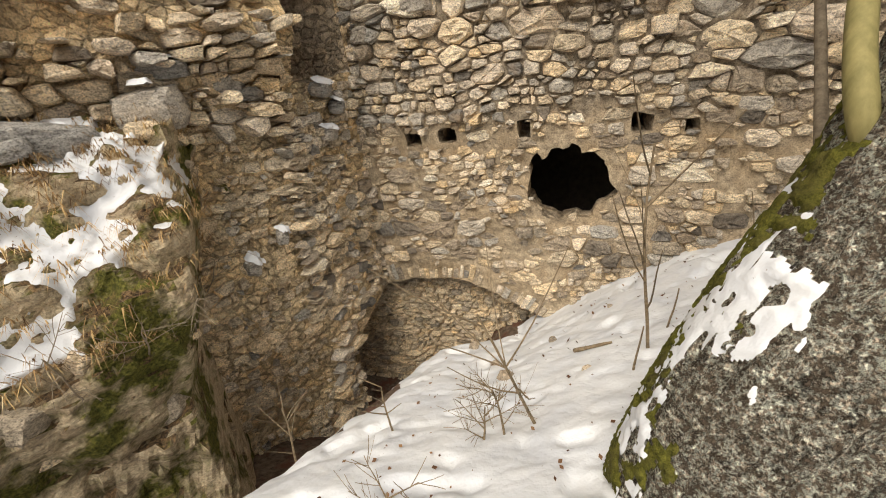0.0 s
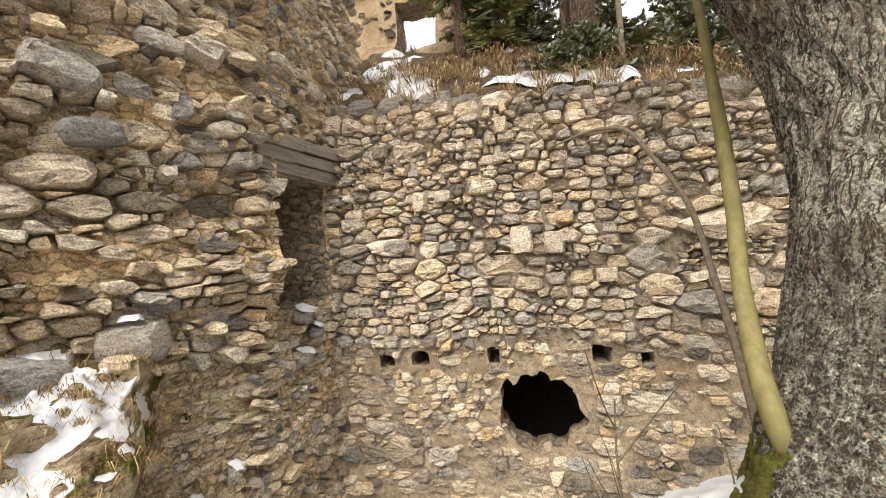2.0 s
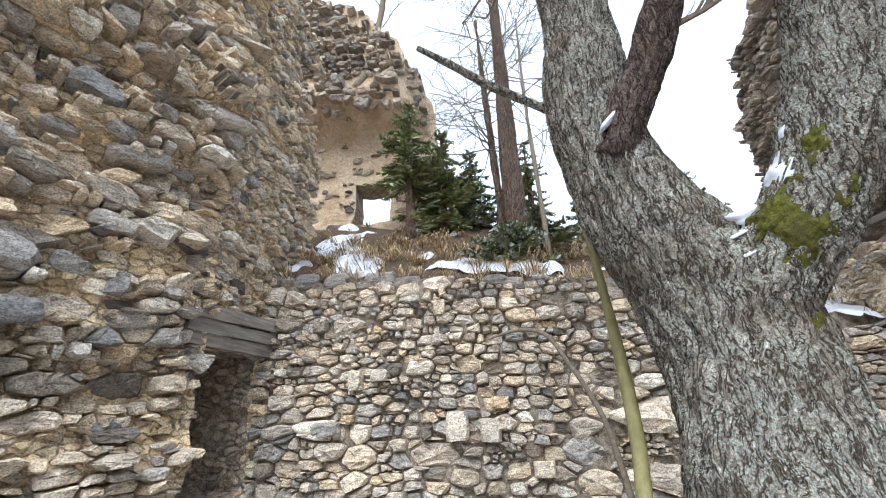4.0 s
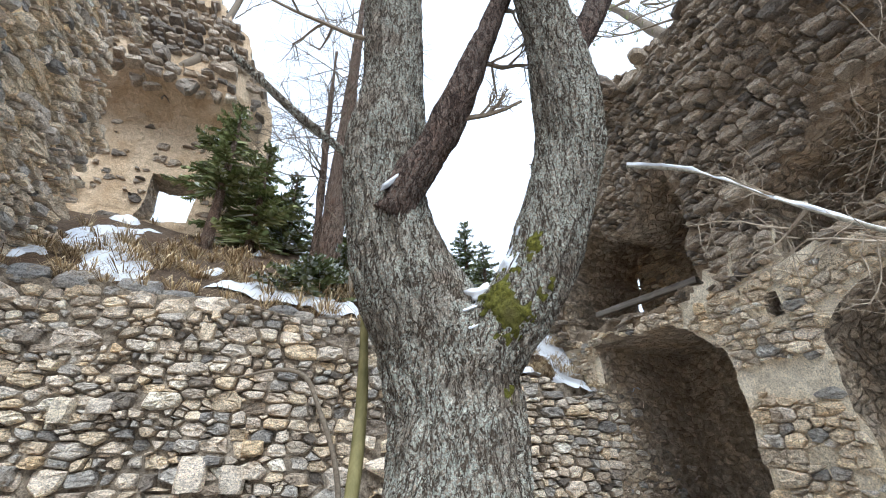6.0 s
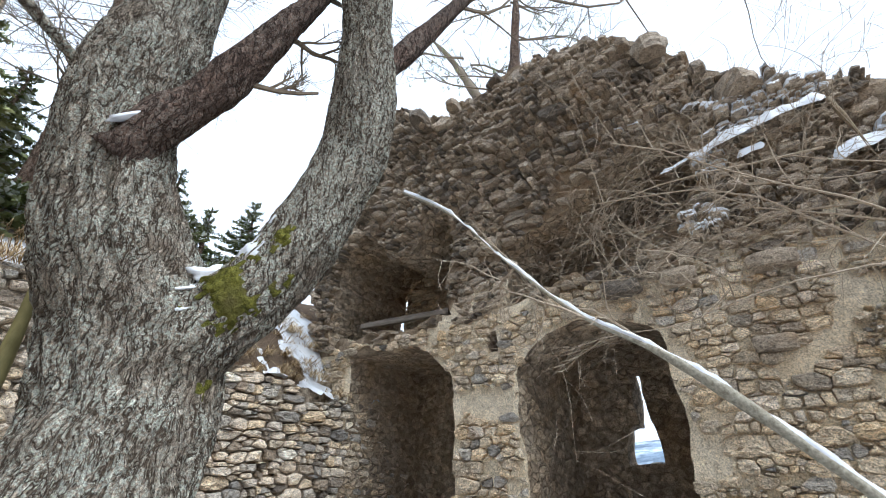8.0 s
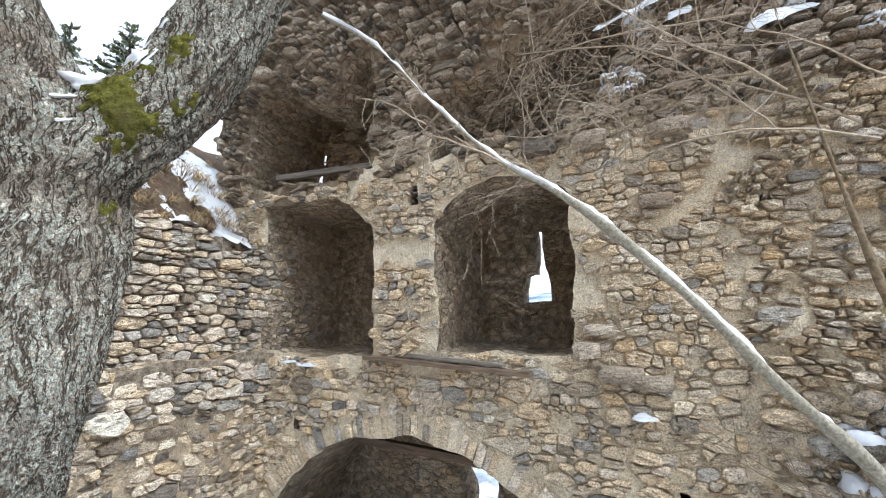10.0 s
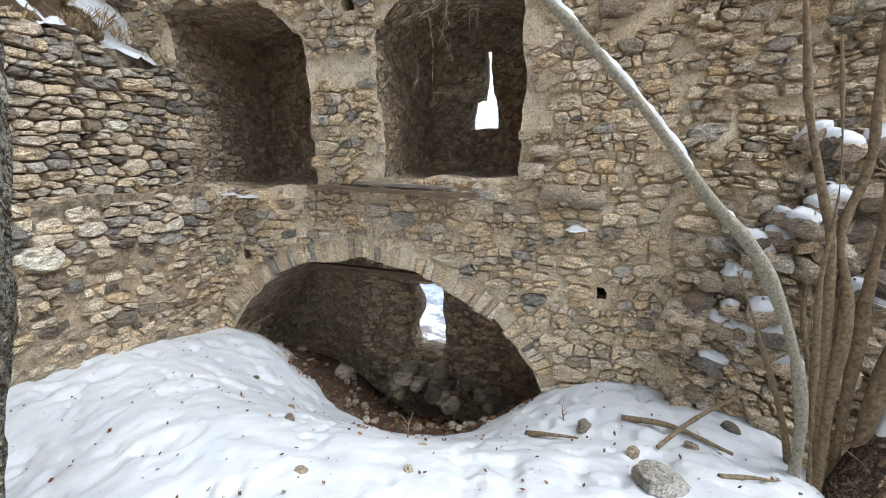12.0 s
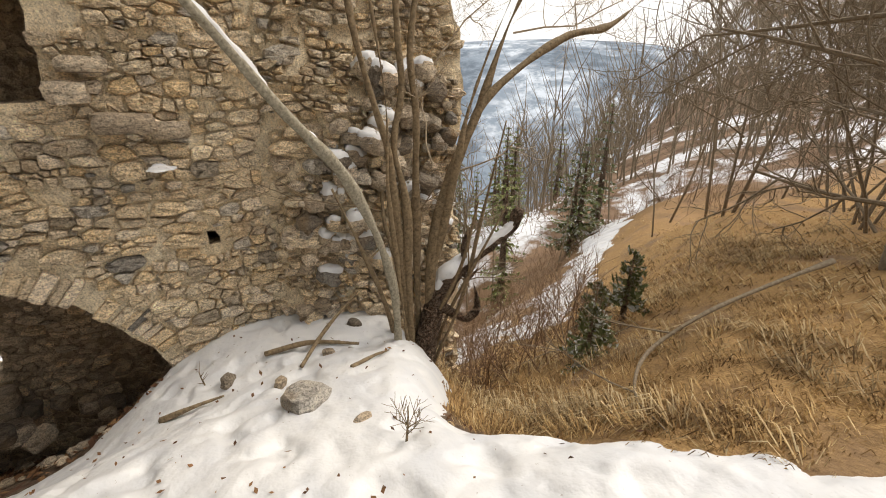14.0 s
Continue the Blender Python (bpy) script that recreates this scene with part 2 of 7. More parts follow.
def plain_material(name, a, b, scale=12.0, rough=0.85, bump=0.4, dist=0.01, stretch=None):
    m = Nodes(name)
    v = m.stretch(*stretch) if stretch else None
    n1 = m.noise(scale, 6, 0.65, v)
    m.bump(n1, bump, dist)
    return m.done(m.mix(m.step(n1, 0.32, 0.68), a, b), rough, 0.2)


def piece_material(name, stops, rough=0.8, scale=30.0):
    m = Nodes(name)
    c = m.ramp(m.rand(), stops)
    c = m.mix(1.0, c, m.ramp(m.noise(scale, 4), [(0.3, (0.7, 0.7, 0.7)), (0.7, (1.25, 1.25, 1.2))]), "MULTIPLY")
    c = m.mix(1.0, c, m.ramp(m.noise(1.4, 4, 0.6), [(0.36, (0.6, 0.57, 0.55)), (0.52, (1, 1, 1)), (0.66, (1.2, 1.2, 1.2))]), "MULTIPLY")
    return m.done(c, rough, 0.2)


SNOW = snow_material()
EARTH = soil_material("dark_leaf_litter_soil", (0.06, 0.042, 0.028), (0.15, 0.11, 0.075), (0.1, 0.06, 0.035))
BARK = bark_material("furrowed_lichened_bark", (0.46, 0.38, 0.29), (0.075, 0.054, 0.036), 0.9, (0.64, 0.65, 0.55))
BARK_DEAD = bark_material("bare_reddish_dead_wood", (0.24, 0.16, 0.12), (0.05, 0.032, 0.024), 0.15)
BARK_YOUNG = plain_material("smooth_olive_bark", (0.16, 0.14, 0.055), (0.28, 0.24, 0.1), 20, 0.7, 0.2, 0.004, (1, 1, 0.3))
BARK_TWIG = plain_material("brown_twig_bark", (0.13, 0.1, 0.07), (0.27, 0.22, 0.155), 40, 0.8, 0.3, 0.004)
BRUSH = plain_material("reddish_brown_brush_bark", (0.16, 0.1, 0.065), (0.36, 0.25, 0.165), 14, 0.85, 0.3, 0.004)
BARK_RED = bark_material("reddish_brown_limb_bark", (0.3, 0.19, 0.13), (0.1, 0.065, 0.045), 0.2)
BARK_HAZEL = plain_material("grey_brown_hazel_bark", (0.1, 0.075, 0.045), (0.3, 0.225, 0.14), 34, 0.8, 0.6, 0.008)
SHOOT = plain_material("pale_dry_shoot_bark", (0.26, 0.2, 0.14), (0.5, 0.42, 0.31), 40, 0.8, 0.3, 0.004)
BARK_PALE = plain_material("pale_lichened_stem_bark", (0.16, 0.14, 0.1), (0.42, 0.39, 0.31), 46, 0.85, 0.4, 0.004)
MOSS = soil_material("yellow_green_moss", (0.05, 0.05, 0.012), (0.2, 0.19, 0.035), (0.1, 0.085, 0.03), 2.2)
WOOD_OLD = plain_material("grey_weathered_timber", (0.15, 0.125, 0.1), (0.36, 0.32, 0.27), 9, 0.85, 0.6, 0.012, (1.0, 0.18, 3.0))
WOOD_BEAM = plain_material("brown_weathered_timber", (0.1, 0.07, 0.05), (0.26, 0.19, 0.13), 9, 0.85, 0.6, 0.012, (3.0, 0.25, 3.0))
NEEDLE = piece_material("dark_spruce_needles", [(0.0, (0.1, 0.125, 0.045)), (0.5, (0.22, 0.25, 0.1)), (0.92, (0.36, 0.37, 0.18)), (1.0, (0.66, 0.68, 0.66))])
NEEDLE_SNOW = piece_material("snow_dusted_needles", [(0.0, (0.08, 0.1, 0.04)), (0.6, (0.2, 0.22, 0.1)), (0.85, (0.42, 0.45, 0.44)), (1.0, (0.75, 0.78, 0.8))])
STRAW = piece_material("dry_straw_grass", [(0.0, (0.13, 0.08, 0.04)), (0.4, (0.45, 0.33, 0.18)), (1.0, (0.64, 0.52, 0.33))])
STRAW_DARK = piece_material("matted_brown_grass", [(0.0, (0.1, 0.055, 0.025)), (0.45, (0.36, 0.22, 0.095)), (0.85, (0.52, 0.36, 0.17)), (1.0, (0.62, 0.49, 0.29))])
LEAF_DEAD = piece_material("fallen_brown_leaves", [(0.0, (0.07, 0.032, 0.018)), (0.5, (0.15, 0.075, 0.038)), (1.0, (0.26, 0.15, 0.075))])
# Near-black stand-in for the shade deep in the breach.
DARK_VOID = plain_material("breach_shade_black", (0.03, 0.023, 0.018), (0.075, 0.058, 0.042))

# ---- geometry helpers ----
RNG = np.random.default_rng(7)
LATTICE = RNG.random((32, 32, 32))


def vnoise(p, scale=1.0, seed=0):
    """Smooth noise from -1 to 1 at points p (n, 3)."""
    q = np.asarray(p, float) * scale + np.array([7.13, 3.71, 5.37]) * (seed + 1)
    i = np.floor(q).astype(int)
    f = q - i
    f = f * f * (3 - 2 * f)
    out = 0
    for a in (0, 1):
        for b in (0, 1):
            for c in (0, 1):
                w = (f[:, 0] if a else 1 - f[:, 0]) * (f[:, 1] if b else 1 - f[:, 1]) * (f[:, 2] if c else 1 - f[:, 2])
                out = out + w * LATTICE[(i[:, 0] + a) % 32, (i[:, 1] + b) % 32, (i[:, 2] + c) % 32]
    return out * 2 - 1


def fbm(p, scale=1.0, octaves=4, seed=0, gain=0.5):
    out, amp = 0, 1.0
    for k in range(octaves):
        out = out + amp * vnoise(p, scale * 2**k, seed + k)
        amp *= gain
    return out


def fbm2(x, y, scale=1.0, octaves=4, seed=0):
    x, y = np.broadcast_arrays(np.asarray(x, float), np.asarray(y, float))
    return fbm(np.stack([x.ravel(), y.ravel(), np.zeros(x.size)], -1), scale, octaves, seed).reshape(x.shape)


def mesh_data(name, verts, faces, material, smooth=False):
    me = bpy.data.meshes.new(name)
    me.from_pydata([tuple(v) for v in np.asarray(verts, float)] if len(verts) else [], [], [tuple(f) for f in faces])
    me.materials.append(material)
    if smooth:
        me.polygons.foreach_set("use_smooth", [True] * len(me.polygons))
    me.update()
    return me


def thing(name, label, category, kind="", group="", at=(0, 0, 0)):
    ob = new(name)
    ob.location = at
    return tagged(ob, label, category, group, kind)


def part(name, verts, faces, material, parent, label="", smooth=False, kind=""):
    ob = new(name, mesh_data(name, verts, faces, material, smooth))
    if parent is not None:
        ob.parent = parent
        ob.matrix_parent_inverse = Matrix.Translation(parent.location).inverted()
    return tagged(ob, label, kind=kind)


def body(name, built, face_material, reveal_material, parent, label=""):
    """The core of a wall, with a material of its own, toned for shade, in the reveals of its openings."""
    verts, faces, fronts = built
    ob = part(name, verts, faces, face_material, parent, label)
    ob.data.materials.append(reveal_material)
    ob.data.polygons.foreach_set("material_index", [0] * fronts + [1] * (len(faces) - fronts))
    return ob


def solid(name, verts, faces, material, label, category, kind="", smooth=False, group=""):
    """A top-level thing of one mesh, with its origin at the middle of its base."""
    v = np.asarray(verts, float)
    base = np.array([v[:, 0].mean(), v[:, 1].mean(), v[:, 2].min()])
    ob = new(name, mesh_data(name, v - base, faces, material, smooth))
    ob.location = base
    return tagged(ob, label, category, group, kind)


class Frame:
    """A flat coordinate frame for a wall: u along it, v up, n out of its face."""

    def __init__(self, origin, along, normal):
        self.o, self.u, self.n = np.array(origin, float), np.array(along, float), np.array(normal, float)
        self.u, self.n = self.u / np.linalg.norm(self.u), self.n / np.linalg.norm(self.n)
        self.v = np.cross(self.n, self.u)
        if self.v[2] < 0:
            self.v = -self.v

    def put(self, u, v, n):
        u, v, n = (np.asarray(k, float)[..., None] for k in (u, v, n))
        return self.o + u * self.u + v * self.v + n * self.n


def rough(p, amp=0.05):
    """Uneven displacement of masonry, shared by all that stands on the same spot."""
    return np.stack([amp * fbm(p, 1.7, 4, 3 + k) for k in range(3)], -1)


def masonry(frame, u0, u1, v0, v1, inside, depth, res=0.09, amp=0.05, steps=None, bulge=None, sink=0.045):
    """The body of a wall: a front face wherever inside(u, v) > 0, with the reveals of its edges running back by depth."""
    nu, nv = max(2, int((u1 - u0) / res)), max(2, int((v1 - v0) / res))
    us, vs = np.linspace(u0, u1, nu + 1), np.linspace(v0, v1, nv + 1)
    cu, cv = np.meshgrid((us[1:] + us[:-1]) / 2, (vs[1:] + vs[:-1]) / 2, indexing="ij")
    keep = inside(cu, cv) > 0
    gu, gv = np.meshgrid(us, vs, indexing="ij")
    pad = np.pad(keep, 1)
    corner = [pad[:-1, :-1], pad[1:, :-1], pad[:-1, 1:], pad[1:, 1:]]
    full, some = corner[0] & corner[1] & corner[2] & corner[3], corner[0] | corner[1] | corner[2] | corner[3]
    edge = some & ~full & (gu > u0) & (gu < u1) & (gv > v0) & (gv < v1)
    for _ in range(3):  # let border corners slide on to the true outline
        e = 0.01
        f0 = inside(gu, gv)
        du, dv = (inside(gu + e, gv) - f0) / e, (inside(gu, gv + e) - f0) / e
        k = np.where(edge, f0 / np.maximum(du**2 + dv**2, 0.05), 0)
        gu, gv = gu - np.clip(k * du, -res * 0.35, res * 0.35), gv - np.clip(k * dv, -res * 0.35, res * 0.35)
    lift = (bulge(gu, gv) if bulge else np.zeros_like(gu)) - sink
    steps = steps or max(1, int(depth / 0.22))
    ids, verts = -np.ones((steps + 1, nu + 1, nv + 1), int), []
    order = np.argwhere(some)
    front = frame.put(gu, gv, lift)[some]
    ids[0][some] = np.arange(len(front))
    verts.append(front)
    count = len(front)
    bu, bv = np.nonzero(some & ~full)
    for s in range(1, steps + 1):
        back = frame.put(gu[bu, bv], gv[bu, bv], lift[bu, bv] * (1 - s / steps) - depth * s / steps)
        ids[s][bu, bv] = count + np.arange(len(bu))
        count += len(bu)
        verts.append(back)
    verts = np.concatenate(verts)
    verts = verts + rough(verts, amp)
    faces = []
    flip = np.dot(np.cross(frame.u, frame.v), frame.n) < 0
    ci, cj = np.nonzero(keep)
    quad = np.stack([ids[0][ci, cj], ids[0][ci + 1, cj], ids[0][ci + 1, cj + 1], ids[0][ci, cj + 1]], -1)
    faces += quad.tolist()
    fronts = len(faces)
    for da, db, ea, eb in (((0, 0), (0, 1), -1, 0), ((1, 0), (1, 1), 1, 0), ((0, 0), (1, 0), 0, -1), ((0, 1), (1, 1), 0, 1)):
        ok = ~pad[1 + ci + ea, 1 + cj + eb]
        for i, j in zip(ci[ok], cj[ok]):
            a, b = (i + da[0], j + da[1]), (i + db[0], j + db[1])
            if (ea, eb) in ((1, 0), (0, -1)):
                a, b = b, a
            for s in range(steps):
                faces.append((ids[s][a], ids[s][b], ids[s + 1][b], ids[s + 1][a]))
    if flip:
        faces = [f[::-1] for f in faces]
    return verts, faces, fronts


def lay_stones(rng, frame, u0, u1, v0, v1, inside, course=(0.09, 0.22), ratio=(1.0, 2.2), proud=(0.02, 0.07), joint=0.012,
               wave=0.05, tilt=5.0, amp=0.05, fill=1.0, bulge=None, bevel=0.2, jitter=0.14):
    """Uncoursed rubble: seeds of mixed size in rough courses, each grown to the many-sided field that lies nearest to it,
    then knocked out of true. Gives (verts, faces, centre) for each stone."""
    todo, cells = [], []
    v = v0
    while v < v1:
        h = rng.uniform(0.4, 0.7)
        u = u0 - rng.uniform(0, 0.5)
        while u < u1:
            w = rng.uniform(0.8, 1.6)
            todo.append((u, v, w, h))
            u += w
        v += h
    while todo:
        u, v, w, h = todo.pop()
        top = course[0] + (course[1] - course[0]) * rng.random() ** 1.1
        if h > top * 1.45:
            k = rng.uniform(0.35, 0.65)
            todo += [(u, v, w, h * k), (u, v + h * k, w, h * (1 - k))]
        elif w > h * rng.uniform(*ratio) * 1.4:
            k = rng.uniform(0.3, 0.7)
            todo += [(u, v, w * k, h), (u + w * k, v, w * (1 - k), h)]
        else:
            cells.append((u + w / 2, v + h / 2, w, h))
    s = np.array(cells)
    chink = s[rng.random(len(s)) < 0.45]  # small stones wedged between the corners of the large
    chink = np.concatenate([chink[:, :2] + rng.choice([-0.5, 0.5], (len(chink), 2)) * chink[:, 2:], chink[:, 2:] * rng.uniform(0.3, 0.55, (len(chink), 1))], 1)
    s[:, :2] += rng.normal(0, 1, (len(s), 2)) * s[:, 2:] * (jitter, jitter * 0.45)
    s = np.concatenate([s, chink])
    flat = 1.2 * math.sqrt(ratio[0] * ratio[1])
    q = s[:, :2] / (flat, 1.0)
    size = np.sqrt(s[:, 2] * s[:, 3] / flat)
    weight = 0.26 * size**2
    ang = np.arange(48) / 48 * 2 * math.pi
    way = np.stack([np.cos(ang), np.sin(ang)], -1)
    rings = []
    for a in range(0, len(s), 400):
        b = slice(a, a + 400)
        gap = ((q[b, None] - q[None]) ** 2).sum(-1)
        near = np.argsort(gap, 1)[:, 1:18]
        d = q[near] - q[b, None]
        num = ((d**2).sum(-1) + weight[b, None] - weight[near]) / 2
        den = np.einsum("mjc,kc->mjk", d, way)
        side = np.where(den > 1e-4, num[:, :, None] / np.maximum(den, 1e-4), 9.0).argmin(1)
        for i in range(len(d)):
            e = side[i]
            turn = np.nonzero(e != np.roll(e, 1))[0]
            one, two = e[turn - 1], e[turn]
            cross = d[i, one, 0] * d[i, two, 1] - d[i, one, 1] * d[i, two, 0]
            cross = np.where(np.abs(cross) < 1e-6, 1e-6, cross)
            c = np.stack([num[i, one] * d[i, two, 1] - num[i, two] * d[i, one, 1], num[i, two] * d[i, one, 0] - num[i, one] * d[i, two, 0]], -1) / cross[:, None]
            far = np.linalg.norm(c, axis=1, keepdims=True)
            rings.append(c * np.minimum(1, 1.15 * size[a + i] / np.maximum(far, 1e-6)))
    ok = (inside(s[:, 0], s[:, 1]) > 0.04 * s[:, 3]) & (rng.random(len(s)) < fill)
    outlines = []
    for i in np.nonzero(ok)[0]:
        c = rings[i]
        if len(c) < 3:
            continue
        one, two = rng.uniform(0.08, 0.27, (2, len(c), 1))
        ring = np.empty((2 * len(c), 2))
        ring[0::2] = c * (1 - one) + np.roll(c, 1, 0) * one
        ring[1::2] = c * (1 - two) + np.roll(c, -1, 0) * two
        ring = ring * rng.uniform(0.94, 1.03, (len(ring), 1)) * (flat, 1.0)
        ring *= np.clip(1 - joint * rng.uniform(0.4, 1.8, len(ring)) / (np.linalg.norm(ring, axis=1) + 1e-6), 0.5, 1)[:, None]
        outlines.append((ring + s[i, :2], size[i]))
    if not outlines:
        return []
    every = np.concatenate([o for o, _ in outlines])
    every = every + np.stack([wave * fbm2(every[:, 0], every[:, 1], 1.1, 3, 22), wave * 1.4 * fbm2(every[:, 0], every[:, 1], 0.9, 3, 21)], -1)
    held = inside(every[:, 0], every[:, 1])
    world, sizes, at = [], [], 0
    for o, big in outlines:
        if held[at:at + len(o)].min() > -0.03:
            world.append(every[at:at + len(o)])
            sizes.append(big)
        at += len(o)
    if not world:
        return []
    mids = np.array([w.mean(0) for w in world])
    lifts = bulge(mids[:, 0], mids[:, 1]) if bulge else np.zeros(len(mids))
    bases = frame.put(mids[:, 0], mids[:, 1], lifts)
    shifts = rough(bases, amp)
    flip = np.dot(np.cross(frame.u, frame.v), frame.n) < 0
    placed = []
    for w, mid, big, lift, base, shift in zip(world, mids, sizes, lifts, bases, shifts):
        ring, n = w - mid, len(w)
        faces = [(r * n + k, r * n + (k + 1) % n, (r + 1) * n + (k + 1) % n, (r + 1) * n + k) for r in range(3) for k in range(n)]
        faces += [(3 * n + k, 3 * n + (k + 1) % n, 4 * n) for k in range(n)]
        if flip:
            faces = [c[::-1] for c in faces]
        out_by = proud[0] + (proud[1] - proud[0]) * rng.random() ** 1.4
        slope = np.radians(rng.normal(0, tilt, 2))
        uv = np.concatenate([ring, ring * rng.uniform(0.97, 1.0, (n, 1)), ring * (1 - bevel * rng.uniform(0.4, 1.5, (n, 1))), ring * 0.45 * rng.uniform(0.7, 1.3, (n, 1)), rng.normal(0, 0.05, (1, 2)) * big])
        rim = np.clip(out_by, 0.0, 1) * 0.45 + rng.normal(0, 0.004, n)
        nn = np.concatenate([np.full(n, -0.1), rim - 0.014, np.full(n, out_by) + rng.normal(0, 0.06 * big, n), np.full(n, out_by) + rng.normal(0.02, 0.05, n) * big, [out_by + rng.normal(0.05, 0.06) * big]])
        nn[n:] += uv[n:, 0] * slope[0] + uv[n:, 1] * slope[1]
        placed.append((frame.put(uv[:, 0] + mid[0], uv[:, 1] + mid[1], nn + lift) + shift, faces, base))
    return placed


def join_stones(placed):
    return merge([(p, f) for p, f, _ in placed]) if placed else (np.zeros((0, 3)), [])


def set_stones(parent, placed, material, focus, singles=120, name="stone", rest="rubble_facing"):
    """The stones nearest to focus become pieces of their own; the rest of the face is one joined mesh."""
    order = sorted(placed, key=lambda s: float(np.linalg.norm(s[2] - np.array(focus))))
    for p, f, c in order[:singles]:
        ob = new(name, mesh_data(name, p - c, f, material))
        ob.parent = parent
        ob.matrix_parent_inverse = Matrix.Translation(parent.location).inverted()
        ob.location = c
    v, f = join_stones(order[singles:])
    if len(v):
        part(rest, v, f, material, parent, kind="stuff")


def mix_stones(rng, parent, placed, choice, focus, singles):
    """Stones of several kinds side by side in one face: choice is (material, share) rows."""
    kind = rng.choice(len(choice), len(placed), p=[c[1] for c in choice])
    for k, (material, share) in enumerate(choice):
        set_stones(parent, [p for p, i in zip(placed, kind) if i == k], material, focus, int(singles * share))


def tube(path, radii, seg=12, noise_amp=0.0, ridges=0.0, seed=0, step=None, cap=True, fine=0.0):
    """A tapered limb along a smooth path."""
    p, r = np.array(path, float), np.array(radii, float)
    d = np.r_[0, np.cumsum(np.linalg.norm(np.diff(p, axis=0), axis=1))]
    n = max(len(p), int(d[-1] / step) + 1) if step else len(p) * 3
    t = np.linspace(0, d[-1], n)
    tang = np.gradient(p, d, axis=0) if len(p) > 2 else np.repeat((p[1:] - p[:1]) / d[-1], len(p), 0)
    idx = np.clip(np.searchsorted(d, t, side="right") - 1, 0, len(p) - 2)
    h = (d[idx + 1] - d[idx])[:, None]
    s = ((t - d[idx]) / h[:, 0])[:, None]
    q = (2 * s**3 - 3 * s**2 + 1) * p[idx] + (s**3 - 2 * s**2 + s) * h * tang[idx] + (3 * s**2 - 2 * s**3) * p[idx + 1] + (s**3 - s**2) * h * tang[idx + 1]
    rr = np.interp(t, d, r)
    tg = np.gradient(q, axis=0)
    tg /= np.linalg.norm(tg, axis=1)[:, None] + 1e-9
    side = np.cross(tg[0], (0.31, 0.77, 0.12))
    side /= np.linalg.norm(side)
    rings, angs = [], np.arange(seg) / seg * 2 * math.pi
    for k in range(n):
        side = side - tg[k] * (side @ tg[k])
        side /= np.linalg.norm(side) + 1e-9
        other = np.cross(tg[k], side)
        rings.append(q[k] + rr[k] * (np.cos(angs)[:, None] * side + np.sin(angs)[:, None] * other))
    v = np.array(rings)
    if noise_amp or ridges:
        centre = q[:, None, :]
        out = (v - centre) / np.maximum(rr[:, None, None], 1e-4)
        flat = v.reshape(-1, 3)
        k = noise_amp * fbm(flat, 1.6, 4, seed).reshape(n, seg)
        if ridges:
            along = np.stack([np.cos(angs)[None, :] * 4.2 + 0 * t[:, None], np.sin(angs)[None, :] * 4.2 + 0 * t[:, None], (t[:, None] * 1.6 + 0 * angs[None, :])], -1).reshape(-1, 3)
            rid = 1 - np.abs(fbm(along, 1.7, 3, seed + 9)).reshape(n, seg) * 1.6
            k = k + ridges * np.clip(rid, -0.6, 1)
        if fine:
            turn = angs[None, :] + 0.35 * fbm(flat, 2.2, 2, seed + 3).reshape(n, seg)
            along = np.stack([np.cos(turn) * 9.0, np.sin(turn) * 9.0, (t[:, None] * 3.2 + 0 * angs[None, :])], -1).reshape(-1, 3)
            rid = np.abs(fbm(along, 1.5, 2, seed + 19)).reshape(n, seg)
            k = k + fine * (np.clip(rid * 3.2, 0, 1) - 0.6)
        v = v + out * k[:, :, None]
    verts = v.reshape(-1, 3)
    faces = []
    for k in range(n - 1):
        a, b = k * seg, (k + 1) * seg
        faces += [(a + i, a + (i + 1) % seg, b + (i + 1) % seg, b + i) for i in range(seg)]
    if cap:
        verts = np.concatenate([verts, q[:1], q[-1:]])
        faces += [(len(verts) - 2, (i + 1) % seg, i) for i in range(seg)]
        a = (n - 1) * seg
        faces += [(len(verts) - 1, a + i, a + (i + 1) % seg) for i in range(seg)]
    return verts, faces


def merge(meshes):
    verts, faces, count = [], [], 0
    for v, f in meshes:
        verts.append(np.asarray(v, float))
        faces += [tuple(i + count for i in face) for face in f]
        count += len(v)
    return np.concatenate(verts), faces


def sheet(xs, ys, height):
    """A ground sheet over the grid xs, ys."""
    gx, gy = np.meshgrid(xs, ys, indexing="ij")
    gz = height(gx, gy)
    ny = len(ys)
    verts = np.stack([gx, gy, gz], -1).reshape(-1, 3)
    faces = [(i * ny + j, (i + 1) * ny + j, (i + 1) * ny + j + 1, i * ny + j + 1) for i in range(len(xs) - 1) for j in range(ny - 1)]
    return verts, faces


def sstep(a, b, x):
    t = np.clip((np.asarray(x, float) - a) / (b - a), 0, 1)
    return t * t * (3 - 2 * t)


